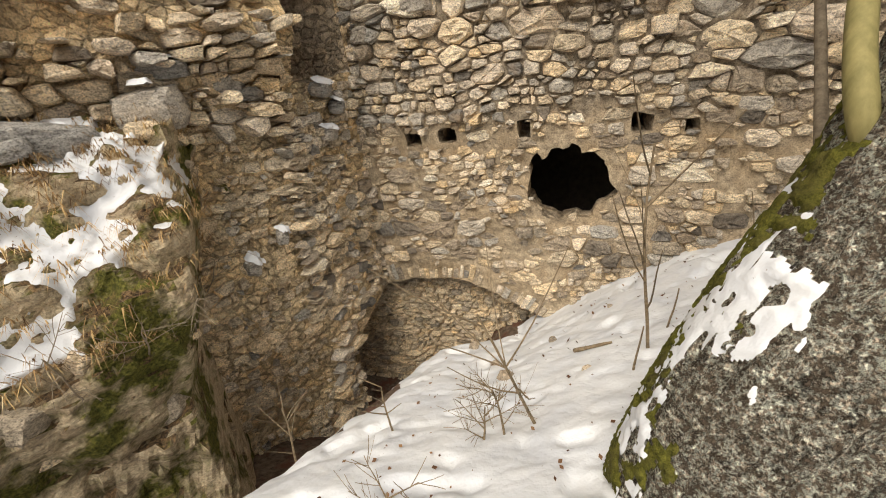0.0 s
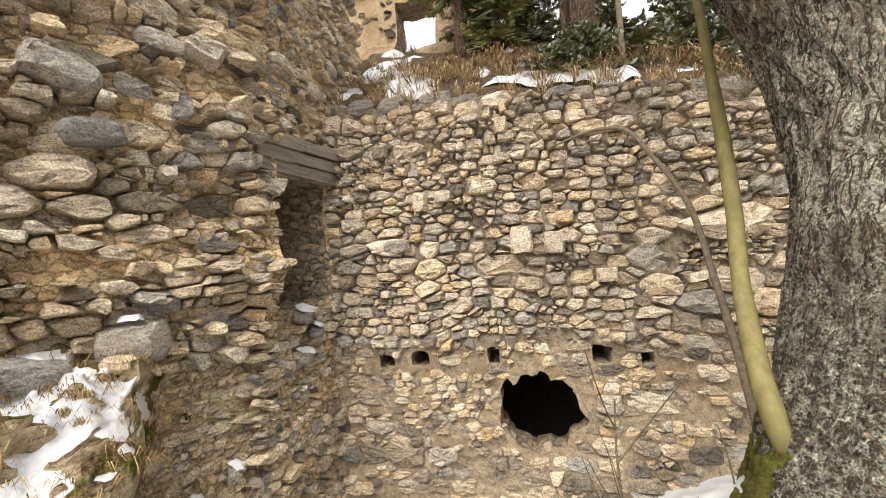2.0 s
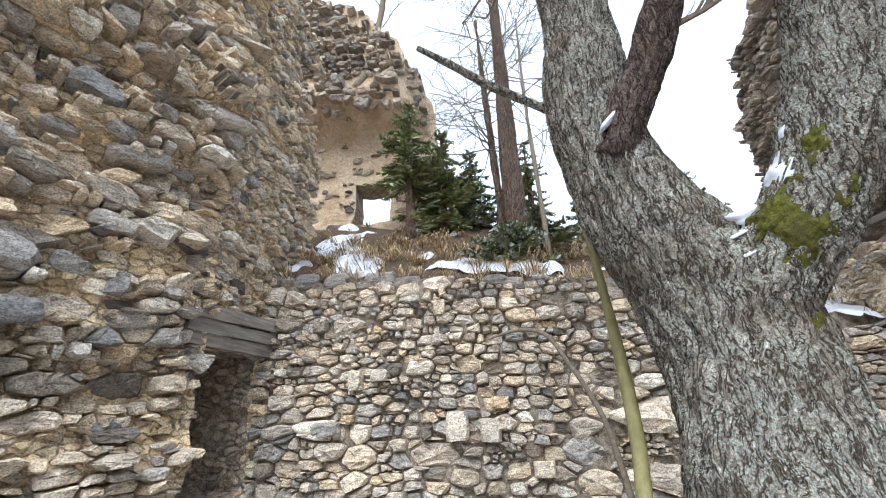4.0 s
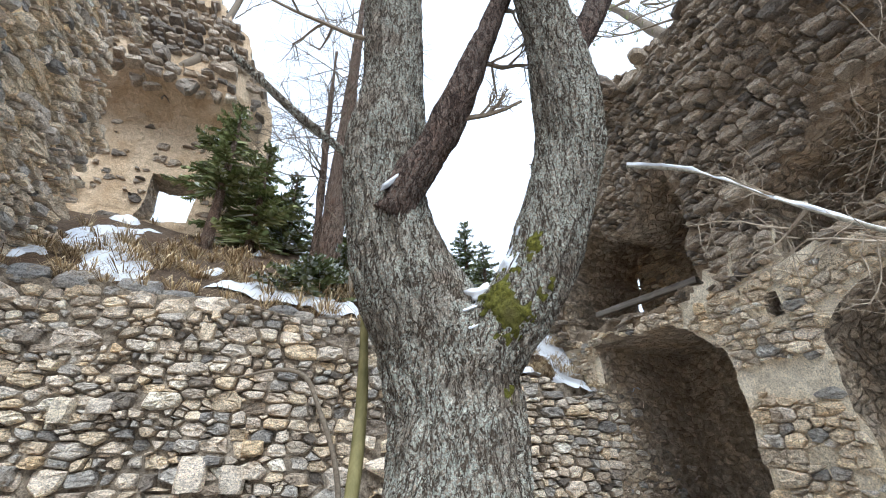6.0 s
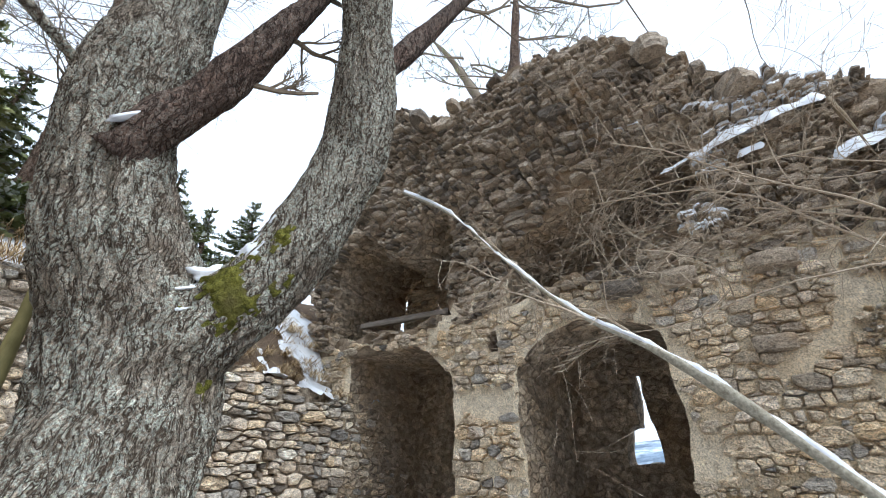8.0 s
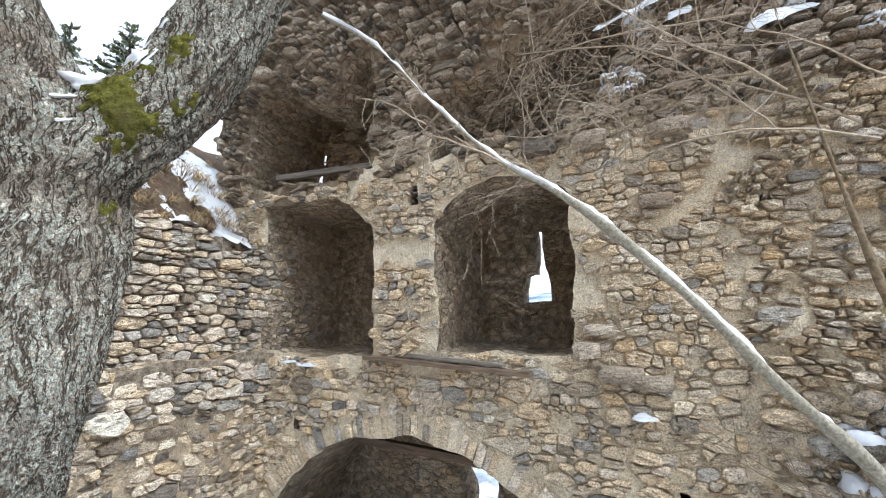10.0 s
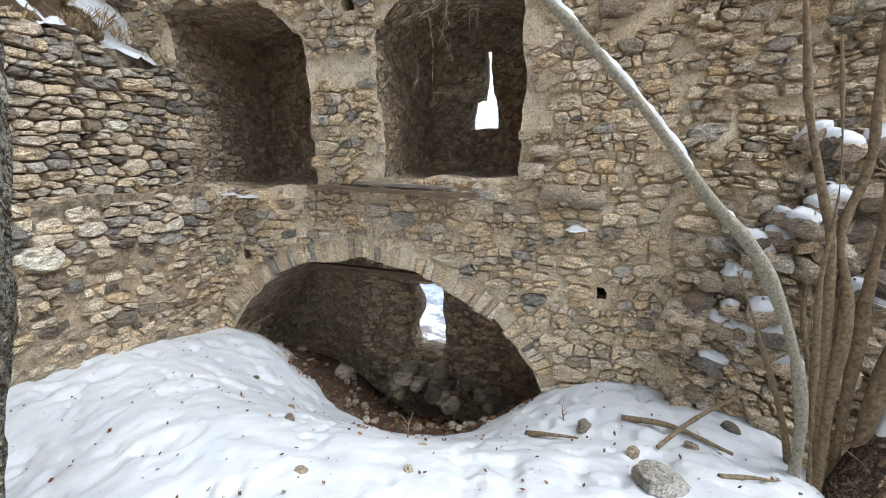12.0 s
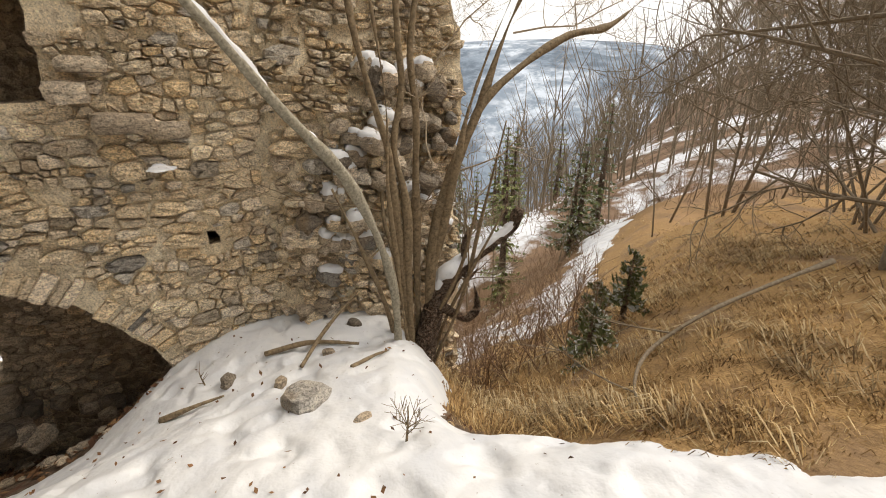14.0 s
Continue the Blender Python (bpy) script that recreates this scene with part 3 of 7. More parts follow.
def boulder(rng, size, flat=0.6, seg=10, rings=7, rough_amp=0.2, blocky=0.0):
    """A loose angular rock of about that size, resting on z = 0."""
    th = np.linspace(0.05, math.pi - 0.05, rings)
    verts = []
    off = rng.uniform(0, 30, 3)
    for t in th:
        for a in np.arange(seg) / seg * 2 * math.pi:
            verts.append((math.sin(t) * math.cos(a), math.sin(t) * math.sin(a), math.cos(t)))
    v = np.array(verts)
    if blocky:
        m = np.abs(v).max(1, keepdims=True)
        v = v * (1 - blocky) + v / m * blocky * 0.8
    v = v * (1 + rough_amp * fbm(v + off, 1.3, 3, 2))[:, None]
    v = v * np.array(size) / 2
    v[:, 2] -= v[:, 2].min()
    faces = [(r * seg + k, r * seg + (k + 1) % seg, (r + 1) * seg + (k + 1) % seg, (r + 1) * seg + k) for r in range(rings - 1) for k in range(seg)]
    faces = [f[::-1] for f in faces]
    faces.append(tuple(range(seg)))
    faces.append(tuple(reversed(range((rings - 1) * seg, rings * seg))))
    return v, faces


def twigs(rng, start, heading, length, radius, levels, spread=0.6, kids=3, seg=5, up=0.1, wander=0.25, taper=0.45):
    """A limb with side shoots, as a list of tubes."""
    out, stack = [], [(np.array(start, float), np.array(heading, float), length, radius, levels)]
    while stack:
        p, d, ln, r, lv = stack.pop()
        d = d / np.linalg.norm(d)
        n = 5 if lv > 0 else 4
        pts, cur = [p], d
        for k in range(n - 1):
            cur = cur + rng.normal(0, wander, 3) * 0.6 + np.array([0, 0, up])
            cur = cur / np.linalg.norm(cur)
            pts.append(pts[-1] + cur * ln / (n - 1))
        rad = np.linspace(r, max(r * taper, 0.0015), n)
        out.append(tube(pts, rad, seg if lv > 0 else 4, step=max(ln / 5, 0.05)))
        if lv > 0:
            for _ in range(kids):
                t = rng.uniform(0.25, 1.0)
                i = min(int(t * (n - 1)), n - 2)
                q = pts[i] + (pts[i + 1] - pts[i]) * (t * (n - 1) - i)
                side = rng.normal(0, 1, 3)
                side -= d * (side @ d)
                side /= np.linalg.norm(side) + 1e-6
                stack.append((q, d * (1 - spread * 0.5) + side * spread + np.array([0, 0, up]), ln * rng.uniform(0.35, 0.7), r * rng.uniform(0.35, 0.55), lv - 1))
    return out


def spruce(rng, height, width, rows, bare=0.1, twig=0.05):
    """Trunk and needle sprays of a young spruce standing on the origin."""
    trunk = tube([(0, 0, -0.2), (0.02, 0, height * 0.5), (0, 0.02, height)], [0.028 * height + 0.02, 0.018 * height + 0.01, 0.006], 8)
    v, f = [], []
    limbs = []
    for k in range(rows):
        t = bare + (1 - bare) * k / rows
        z = height * t
        ln0 = width * (1 - t) ** 0.8 + 0.08
        for _ in range(rng.integers(4, 6)):
            a, ln = rng.uniform(0, 2 * math.pi), ln0 * rng.uniform(0.65, 1.1)
            d = np.array([math.cos(a), math.sin(a), 0])
            droop = rng.uniform(0.1, 0.4) * (1 - t)
            axis = [np.array([0, 0, z]) + d * ln * s + np.array([0, 0, 1]) * (-droop * ln * s * (1.4 - s) + 0.04) for s in (0, 0.35, 0.7, 1.0)]
            limbs.append(tube(axis, [0.012, 0.008, 0.005, 0.002], 4, step=0.4))
            side = np.array([-d[1], d[0], 0])
            n = max(4, int(ln / twig))
            for i in range(n):
                s = (i + 0.6) / n
                p = np.array([np.interp(s, (0, 0.35, 0.7, 1.0), [q[c] for q in axis]) for c in range(3)])
                for sg in (-1, -0.45, 0.45, 1):
                    tl = (0.3 * (1 - s) + 0.1) * min(ln, 1.2) * rng.uniform(0.5, 1.2)
                    e = p + side * sg * tl * 0.8 + d * tl * 0.6 + np.array([0, 0, -0.22 * tl + rng.normal(0, 0.025)])
                    w = (d * 0.011 + np.array([0, 0, 0.009 * rng.normal()])) * (1 + rng.random()) * (twig / 0.05) ** 0.5
                    b = len(v)
                    v += [p - w, p + w, (p + e) / 2 + w * 1.5 + (0, 0, 0.015), e, (p + e) / 2 - w * 1.5 + (0, 0, -0.012)]
                    f.append((b, b + 1, b + 2, b + 3, b + 4))
    return trunk, merge(limbs), (np.array(v), f)


def blades(rng, places, height, lean, per=14, width=0.006, spread=0.06, down=0.0):
    """Dry grass: thin bent blades in tufts at the given places."""
    v, f = [], []
    for p in places:
        for _ in range(per):
            a = rng.uniform(0, 2 * math.pi)
            o = np.array(p) + np.array([math.cos(a), math.sin(a), 0]) * rng.uniform(0, spread)
            h = height * rng.uniform(0.5, 1.3)
            d = np.array([math.cos(a), math.sin(a), 0]) * rng.uniform(0.3, 1.0) + np.array(lean)
            w = np.array([-math.sin(a), math.cos(a), 0]) * width * rng.uniform(0.6, 1.4)
            m = o + d * h * 0.45 + np.array([0, 0, h * (0.75 - down * 0.6)])
            e = o + d * h * 1.05 + np.array([0, 0, h * (0.75 - down * 1.5) * rng.uniform(0.5, 1.1)])
            b = len(v)
            v += [o - w, o + w, m + w * 0.8, m - w * 0.8, e]
            f += [(b, b + 1, b + 2, b + 3), (b + 3, b + 2, b + 4)]
    return np.array(v), f


def drape(v, f, choose, thick, crumb=25.0):
    """A skin lying on the faces of a mesh where choose(points, normals) is positive."""
    v = np.asarray(v, float)
    q = np.array([t for t in f if len(t) == 4])
    n = np.zeros_like(v)
    fn = np.cross(v[q[:, 2]] - v[q[:, 0]], v[q[:, 3]] - v[q[:, 1]])
    for k in range(4):
        np.add.at(n, q[:, k], fn)
    n /= np.linalg.norm(n, axis=1)[:, None] + 1e-9
    m = choose(v, n)
    w = v + n * (thick * sstep(-0.02, 0.3, m) * (1 + 0.35 * fbm(v, crumb, 2, 8)) - 0.004)[:, None]
    q = q[(m[q] > 0).any(1)]
    used, inv = np.unique(q, return_inverse=True)
    return w[used], inv.reshape(-1, 4).tolist()


def snow_on(v, f, seed, thick=0.03, lo=0.45):
    """A ragged cap of snow on the upward faces of a stone, as an object of its own."""
    p, q = drape(v, f, lambda a, n: 1.3 * (n[:, 2] - lo) + 0.35 * fbm(a + seed, 5.0, 3, 6), thick, 12.0)
    if len(q) > 3:
        return solid("snow_patch", p, q, SNOW, "small ragged patch of old snow lying on stone", "snow", "", True, "snow patches on the stones")


def voussoirs(rng, frame, curve, high=(0.24, 0.36), thick=(0.06, 0.12), proud=(0.0, 0.04), amp=0.05, bulge=None):
    """Arch stones set on edge round the line curve(t), t from 0 to 1. Gives (verts, faces, centre) for each stone."""
    t = np.linspace(0, 1, 400)
    c = np.stack(curve(t), -1)
    run = np.r_[0, np.cumsum(np.linalg.norm(np.diff(c, axis=0), axis=1))]
    at = lambda s: np.array([np.interp(s, run, c[:, 0]), np.interp(s, run, c[:, 1])])
    placed, s = [], 0.0
    while s < run[-1] - thick[1]:
        w, h = rng.uniform(*thick), rng.uniform(*high)
        a, b = at(s), at(s + w)
        d = (b - a) / np.linalg.norm(b - a)
        up = np.array([-d[1], d[0]])
        if up[1] < 0:
            up = -up
        mid = (a + b) / 2 + up * (h / 2 + 0.01)
        d2 = d * (w / 2 - 0.003)
        corner = [-d2 - up * h / 2, d2 - up * h / 2, d2 * 1.08 + up * h / 2 * rng.uniform(0.85, 1.1), -d2 * 1.08 + up * h / 2 * rng.uniform(0.85, 1.1)]
        ring = []
        for k in range(4):
            p, r = corner[k], corner[(k + 1) % 4]
            ring += [p * rng.uniform(0.93, 1.0), (p + r) / 2 * rng.uniform(0.95, 1.05)]
        ring = np.array(ring)
        n, o = 8, rng.uniform(*proud)
        uv = np.concatenate([ring, ring, ring * 0.85, [[0, 0]]]) + mid
        nn = np.concatenate([np.full(n, -0.12), np.full(n, o - 0.015), np.full(n, o) + rng.normal(0, 0.006, n), [o + rng.normal(0.004, 0.008)]])
        lift = float(bulge(mid[:1], mid[1:])[0]) if bulge else 0.0
        pts = frame.put(uv[:, 0], uv[:, 1], nn + lift)
        base = frame.put(mid[:1], mid[1:], np.array([lift]))
        pts = pts + rough(base, amp)
        faces = [(r * n + k, r * n + (k + 1) % n, (r + 1) * n + (k + 1) % n, (r + 1) * n + k) for r in range(2) for k in range(n)] + [(2 * n + k, 2 * n + (k + 1) % n, 3 * n) for k in range(n)]
        area = np.sum(ring[:, 0] * np.roll(ring[:, 1], -1) - ring[:, 1] * np.roll(ring[:, 0], -1))
        if (np.dot(np.cross(frame.u, frame.v), frame.n) * area) < 0:
            faces = [q[::-1] for q in faces]
        placed.append((pts, faces, base[0]))
        s += w
    return placed


def board_shape(path, wide, thick):
    """A rough squared timber from one point to another, lying flat."""
    a, b = np.array(path[0], float), np.array(path[1], float)
    v, f = [], []
    for k in range(9):
        c = a + (b - a) * k / 8
        w, h = wide * (0.5 + 0.06 * math.sin(5 * k)), thick * (0.5 + 0.08 * math.cos(4 * k))
        v += [c + (0, -w, -h), c + (0, w, -h), c + (0, w, h), c + (0, -w, h)]
    for k in range(8):
        f += [(4 * k + j, 4 * k + (j + 1) % 4, 4 * k + 4 + (j + 1) % 4, 4 * k + 4 + j) for j in range(4)]
    return np.array(v), f + [(3, 2, 1, 0), (32, 33, 34, 35)]


def ribbon(path, wide, thick, seed=0, across=(0, 1, 0), ragged=0.6):
    """A ragged strip of snow along a path: a low cushion whose width wanders."""
    p = np.array(path, float)
    run = np.r_[0, np.cumsum(np.linalg.norm(np.diff(p, axis=0), axis=1))]
    s = np.arange(0, run[-1], 0.02)
    c = np.stack([np.interp(s, run, p[:, k]) for k in range(3)], -1)
    side = np.array(across, float) / np.linalg.norm(across)
    t = np.linspace(-1, 1, 13)
    w = wide * (1 + ragged * 1.6 * fbm(c, 2.6, 4, seed)) * np.minimum(1, np.minimum(s, run[-1] - s) / (wide * 1.2) + 0.05)
    w = np.maximum(w, 0.004)
    v = c[:, None, :] + side * (t[None, :] * w[:, None])[..., None]
    v = v + side * (0.5 * wide * fbm(c, 3.5, 3, seed + 4))[:, None, None]
    up = thick * np.sqrt(np.clip(1 - t**2, 0, 1))[None, :] * (w / wide)[:, None] - 0.01
    v[..., 2] += up + 0.3 * thick * fbm(v.reshape(-1, 3), 9.0, 3, seed + 2).reshape(v.shape[:2])
    ids = np.arange(v[..., 0].size).reshape(v.shape[:2])
    f = np.stack([ids[:-1, :-1], ids[1:, :-1], ids[1:, 1:], ids[:-1, 1:]], -1).reshape(-1, 4).tolist()
    return v.reshape(-1, 3), f

# ---- the ground ----
YA, XC = 5.56, 5.25  # faces of the north and the east wall


def lip(y):
    """Where the snow slope breaks off into the pit under the west wall."""
    return np.interp(y, [-3, 0.6, 2.0, 3.0, 4.5, 5.5], [-3.2, -2.9, -2.3, -2.25, -2.0, -1.05])


def yard(x, y):
    """Height of the snowy court, its pit and the hillside that falls away to the east."""
    x, y = np.broadcast_arrays(np.asarray(x, float), np.asarray(y, float))
    south = np.interp(x, [-4, -2.2, -1.0, 0.0, 0.6, 1.5, 3.3, 4.2, 5.3, 8], [-2.8, -2.35, -2.0, -1.85, -1.8, -1.95, -2.5, -2.82, -2.85, -4.6])
    north = np.interp(x, [-4, -2.2, -1.0, -0.4, 1.0, 2.0, 2.6, 3.5, 5.2, 8], [-4.5, -4.35, -4.2, -3.8, -2.9, -2.6, -2.4, -2.45, -2.74, -4.6])
    k = np.clip((y - 0.2) / 5.3, 0, 1)
    z = south * (1 - k) + north * k
    drop = sstep(0.05, -1, (x - lip(y)) / (0.5 + 1.3 * sstep(3.6, 5.2, y))) * sstep(0.4, 2.2, y)
    z = z * (1 - drop) + np.minimum(z - 0.25, np.interp(y, [-0.4, 2.6, 3.4, 4.8], [-3.55, -4.3, -4.6, -5.7])) * drop
    z = z - 1.05 * np.exp(-(np.abs((y - 2.5) / 1.75) ** 3)) * sstep(2.9, 5.4, x)
    z = z + 0.1 * np.exp(-(((y + 1.0) / 1.0) ** 2) - ((x - 4.5) / 1.2) ** 2)
    hill = -1.95 - 0.86 * np.clip(x - 1.5, 0, 14) + 0.11 * np.clip(-1.6 - y, 0, 40) + 0.018 * np.clip(-1.6 - y, 0, 14) ** 2
    k = sstep(-0.9, -2.3, y + 0.7 * sstep(2.6, 4.4, x))
    z = z * (1 - k) + np.minimum(hill, z) * k
    out = sstep(7.2, 9.5, x) * sstep(-3.2, -1.0, y)
    z = z * (1 - out) + np.minimum(z, -4.6 - 0.6 * (x - 7.2)) * out
    return z + 0.03 * fbm2(x, y, 1.3, 4, 5)


def snow_cover(x, y):
    """Positive where snow lies on the court."""
    edge = (x - lip(y) + 0.05) * 1.2
    edge = np.where(y < 0.9, np.minimum(edge, 0.6), edge)
    south = (y + np.interp(x, [-2, 0.6, 0.8, 1.03, 1.38, 1.62, 1.95, 2.3, 2.8, 3.6, 4.6], [3.7, 3.1, 2.75, 2.4, 2.15, 1.95, 1.9, 1.6, 1.4, 1.95, 2.2])) * 1.3
    arch = 0.6 * (((x - 5.9) / 0.95) ** 2 + ((y - 2.6) / 2.0) ** 2 - 1)
    return np.minimum(np.minimum(edge, south), arch) + 0.2 * fbm2(x, y, 2.4, 5, 31)


def far_land(x, y):
    """The valley and the mountains round it."""
    d = np.hypot(x, y)
    head = np.degrees(np.arctan2(x, -y))  # 0 is south, 90 is east
    valley = -70 * sstep(15, 130, x) * sstep(230, 60, head * 1.0)
    ridge = 66 * sstep(170, 620, d) * (1 + 0.25 * fbm2(head / 30.0, d * 0 + 1.3, 1.0, 4, 8)) + 70 * sstep(170, 620, d) * sstep(80, 20, np.abs(head - 62))
    spur = 62 * np.exp(-(((x - 36) / 34) ** 2) - ((y + 118) / 46) ** 2)
    return valley + ridge * (x > -200) + spur


def ground_height(x, y):
    near = yard(x, y)
    k = sstep(12, 34, np.hypot(x - 4, y + 3))
    slope = -1.95 - 0.86 * np.clip(x - 1.5, 0, 14) - 0.16 * np.clip(x - 15.5, 0, 60) + 0.11 * np.clip(-1.6 - y, 0, 40) + 0.018 * np.clip(-1.6 - y, 0, 14) ** 2
    return near * (1 - k) + (slope + far_land(x, y) + 0.6 * fbm2(x, y, 0.09, 4, 2)) * k - 0.02


def ground_material():
    m = Nodes("winter_hillside_ground")
    s = m.n.new("ShaderNodeSeparateXYZ")
    m.link(m.pos.outputs["Position"], s.inputs[0])
    mid, fine, big = m.noise(14.0, 6, 0.7), m.noise(75.0, 5, 0.7), m.noise(0.9, 5, 0.6)
    straw = m.noise(30.0, 5, 0.7, m.stretch(1.0, 2.6, 1.0))
    soil = m.mix(m.step(mid, 0.35, 0.65), (0.07, 0.048, 0.034), (0.2, 0.15, 0.11))
    soil = m.mix(m.step(m.noise(5.0, 4), 0.5, 0.65), soil, (0.13, 0.06, 0.04))
    grass = m.mix(m.step(straw, 0.32, 0.68), (0.2, 0.115, 0.055), (0.47, 0.31, 0.14))
    grass = m.mix(m.step(big, 0.5, 0.7), grass, (0.2, 0.135, 0.09))
    side = m.step(m.maths("ADD", s.outputs["Y"], m.maths("MULTIPLY", big, 0.8)), -0.9, -1.5)
    c = m.mix(side, soil, grass)
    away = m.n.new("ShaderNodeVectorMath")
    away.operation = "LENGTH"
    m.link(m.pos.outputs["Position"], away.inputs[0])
    # far forest floor, snow fields and wooded slopes; mountain colours carry blue-grey distance haze
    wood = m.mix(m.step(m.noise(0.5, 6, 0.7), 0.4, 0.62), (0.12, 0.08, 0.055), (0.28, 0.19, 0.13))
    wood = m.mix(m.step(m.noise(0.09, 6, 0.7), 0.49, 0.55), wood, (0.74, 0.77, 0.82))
    hazy_mount = m.mix(m.step(m.noise(0.012, 6, 0.6), 0.47, 0.56), (0.11, 0.14, 0.18), (0.5, 0.56, 0.64))
    hazy_mount = m.mix(m.step(m.noise(0.06, 6, 0.7), 0.42, 0.6), hazy_mount, (0.2, 0.25, 0.31))
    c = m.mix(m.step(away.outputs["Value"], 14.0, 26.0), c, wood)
    c = m.mix(m.step(away.outputs["Value"], 150.0, 260.0), c, hazy_mount)
    m.bump(mid, 0.8, 0.04)
    m.bump(fine, 0.6, 0.012)
    return m.done(c, 0.95, 0.1)


GROUND = ground_material()


def spread(near0, near1, step, far, grow=1.17):
    a = list(np.arange(near0, near1 + 1e-6, step))
    d = step
    while a[-1] < far:
        d *= grow
        a.append(a[-1] + d)
    b, d = [], step
    x = near0
    while x > -far:
        d *= grow
        x -= d
        b.append(x)
    return np.array(b[::-1] + a)


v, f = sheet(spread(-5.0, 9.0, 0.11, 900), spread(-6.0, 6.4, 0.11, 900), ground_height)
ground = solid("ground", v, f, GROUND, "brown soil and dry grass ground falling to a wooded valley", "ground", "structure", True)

snow_x, snow_y = np.arange(-3.4, 5.6, 0.035), np.arange(-3.9, 5.75, 0.035)
gx, gy = np.meshgrid(snow_x, snow_y, indexing="ij")
cover = snow_cover(gx, gy)
pits = 0.055 * sstep(0.3, 0.75, fbm2(gx, gy, 3.2, 3, 44)) + 0.02 * sstep(0.2, 0.6, fbm2(gx, gy, 7.0, 2, 45))
deep = 0.11 * sstep(-0.05, 0.45, cover) - 0.03 - pits * (cover > 0.2) + 0.03 * fbm2(gx, gy, 0.9, 3, 12) * sstep(0, 0.5, cover)
gz = yard(gx, gy) + deep
ny = len(snow_y)
ids = np.arange(gx.size).reshape(gx.shape)
c4 = np.stack([cover[:-1, :-1], cover[1:, :-1], cover[1:, 1:], cover[:-1, 1:]]).max(0)
si, sj = np.nonzero(c4 > -0.04)
faces = np.stack([ids[si, sj], ids[si + 1, sj], ids[si + 1, sj + 1], ids[si, sj + 1]], -1)
used, inv = np.unique(faces, return_inverse=True)
snow = solid("snow_blanket", np.stack([gx, gy, gz], -1).reshape(-1, 3)[used], inv.reshape(-1, 4).tolist(), SNOW,
             "white melting snow with leaf litter and hollows over the court", "snow", "structure", True)


# ---- walls ----
def soft(u, v, amp=0.04, seed=50):
    return amp * fbm2(u, v, 2.4, 3, seed)


NORTH = Frame((0, YA, 0), (1, 0, 0), (0, -1, 0))


def north_top(u):
    return np.interp(u, [-3.3, -1.2, 1.0, 2.45, 3.7, 5.3], [2.22, 2.06, 1.97, 1.66, 1.46, 1.3])


def north_openings(u, v):
    hole = np.hypot((u + 0.38) / 0.52, (v + 1.97) / 0.5) - 1 + 0.24 * fbm2(u, v, 4.2, 3, 3)
    f = hole * 0.45
    for x, z, w, h in ((-2.36, -1.31, 0.1, 0.085), (-1.9, -1.29, 0.11, 0.085), (0.39, -1.27, 0.1, 0.1), (0.91, -1.3, 0.07, 0.07), (-0.93, -1.26, 0.07, 0.1)):
        f = np.minimum(f, np.maximum(np.abs(u - x) - w, np.abs(v - z) - h))
    arch_top = -3.38 - 0.15 * ((u + 2.3) / 0.85) ** 2
    f = np.minimum(f, np.maximum(v - arch_top, np.abs(u + 2.05) - 1.75))
    return f


def north_lower(u, v):
    f = np.minimum(north_top(u) + soft(u, v) - v, north_openings(u, v) + soft(u, v, 0.02))
    right = np.maximum(2.75 + 0.05 * np.sin(v * 5) - u, -0.47 + soft(u, v, 0.03, 9) - v)
    return np.minimum(f, right)


def north_upper(u, v):
    return np.minimum(np.minimum(north_top(u) + soft(u, v) - v, u - 2.55), v + 0.62)


wall_north = thing("wall_north", "grey rubble stone retaining wall with putlog holes and a breach", "wall", "structure", at=(1, YA, -4.5))
v, f, fronts = masonry(NORTH, -3.25, 5.35, -6.7, 2.5, north_lower, 0.75, 0.07, sink=0.02)
# the breach widens behind its lip
deep = 0.45 * np.clip(v[:, 1] - YA - 0.2, 0, 0.8) * sstep(0.95, 0.75, np.hypot(v[:, 0] + 0.38, v[:, 2] + 1.97))
v = v + np.stack([(v[:, 0] + 0.38) * deep, 0 * deep, (v[:, 2] + 1.97) * deep * 1.3], -1)
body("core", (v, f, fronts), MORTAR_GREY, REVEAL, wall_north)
UPPER = Frame((0, YA + 0.33, 0), (1, 0, 0), (0, -1, 0))
body("set_back_core", masonry(UPPER, 2.5, 5.95, -0.62, 2.3, north_upper, 0.5, 0.09), MORTAR_GREY, REVEAL, wall_north)
rng = np.random.default_rng(21)
upper_zone = lambda u, v: np.minimum(north_lower(u, v), v + 1.2)
lower_zone = lambda u, v: np.minimum(north_lower(u, v), -1.06 - v)
stones_a = lay_stones(rng, NORTH, -3.05, 5.3, -1.2, 2.3, upper_zone, (0.1, 0.3), (1.0, 2.3), (0.0, 0.11), 0.01)
low_arch = lambda u, v: np.maximum(v + 3.1 + 0.15 * ((u + 2.3) / 0.85) ** 2, np.abs(u + 2.05) - 1.65)
stones_low = lay_stones(rng, NORTH, -3.1, 5.3, -5.0, -1.2, lambda u, v: np.minimum(lower_zone(u, v), low_arch(u, v)), (0.1, 0.28), (1.0, 2.3), (-0.01, 0.05), 0.01, fill=0.85)
stones_set = lay_stones(rng, UPPER, 2.6, 5.7, -0.5, 2.2, north_upper, (0.1, 0.25), (1.1, 2.6), (0.02, 0.08), 0.01)
mix_stones(rng, wall_north, stones_a + stones_set, ((STONE_GREY, 0.7), (STONE_WARM, 0.18), (STONE_DARK, 0.12)), (-0.5, YA, 0.5), 220)
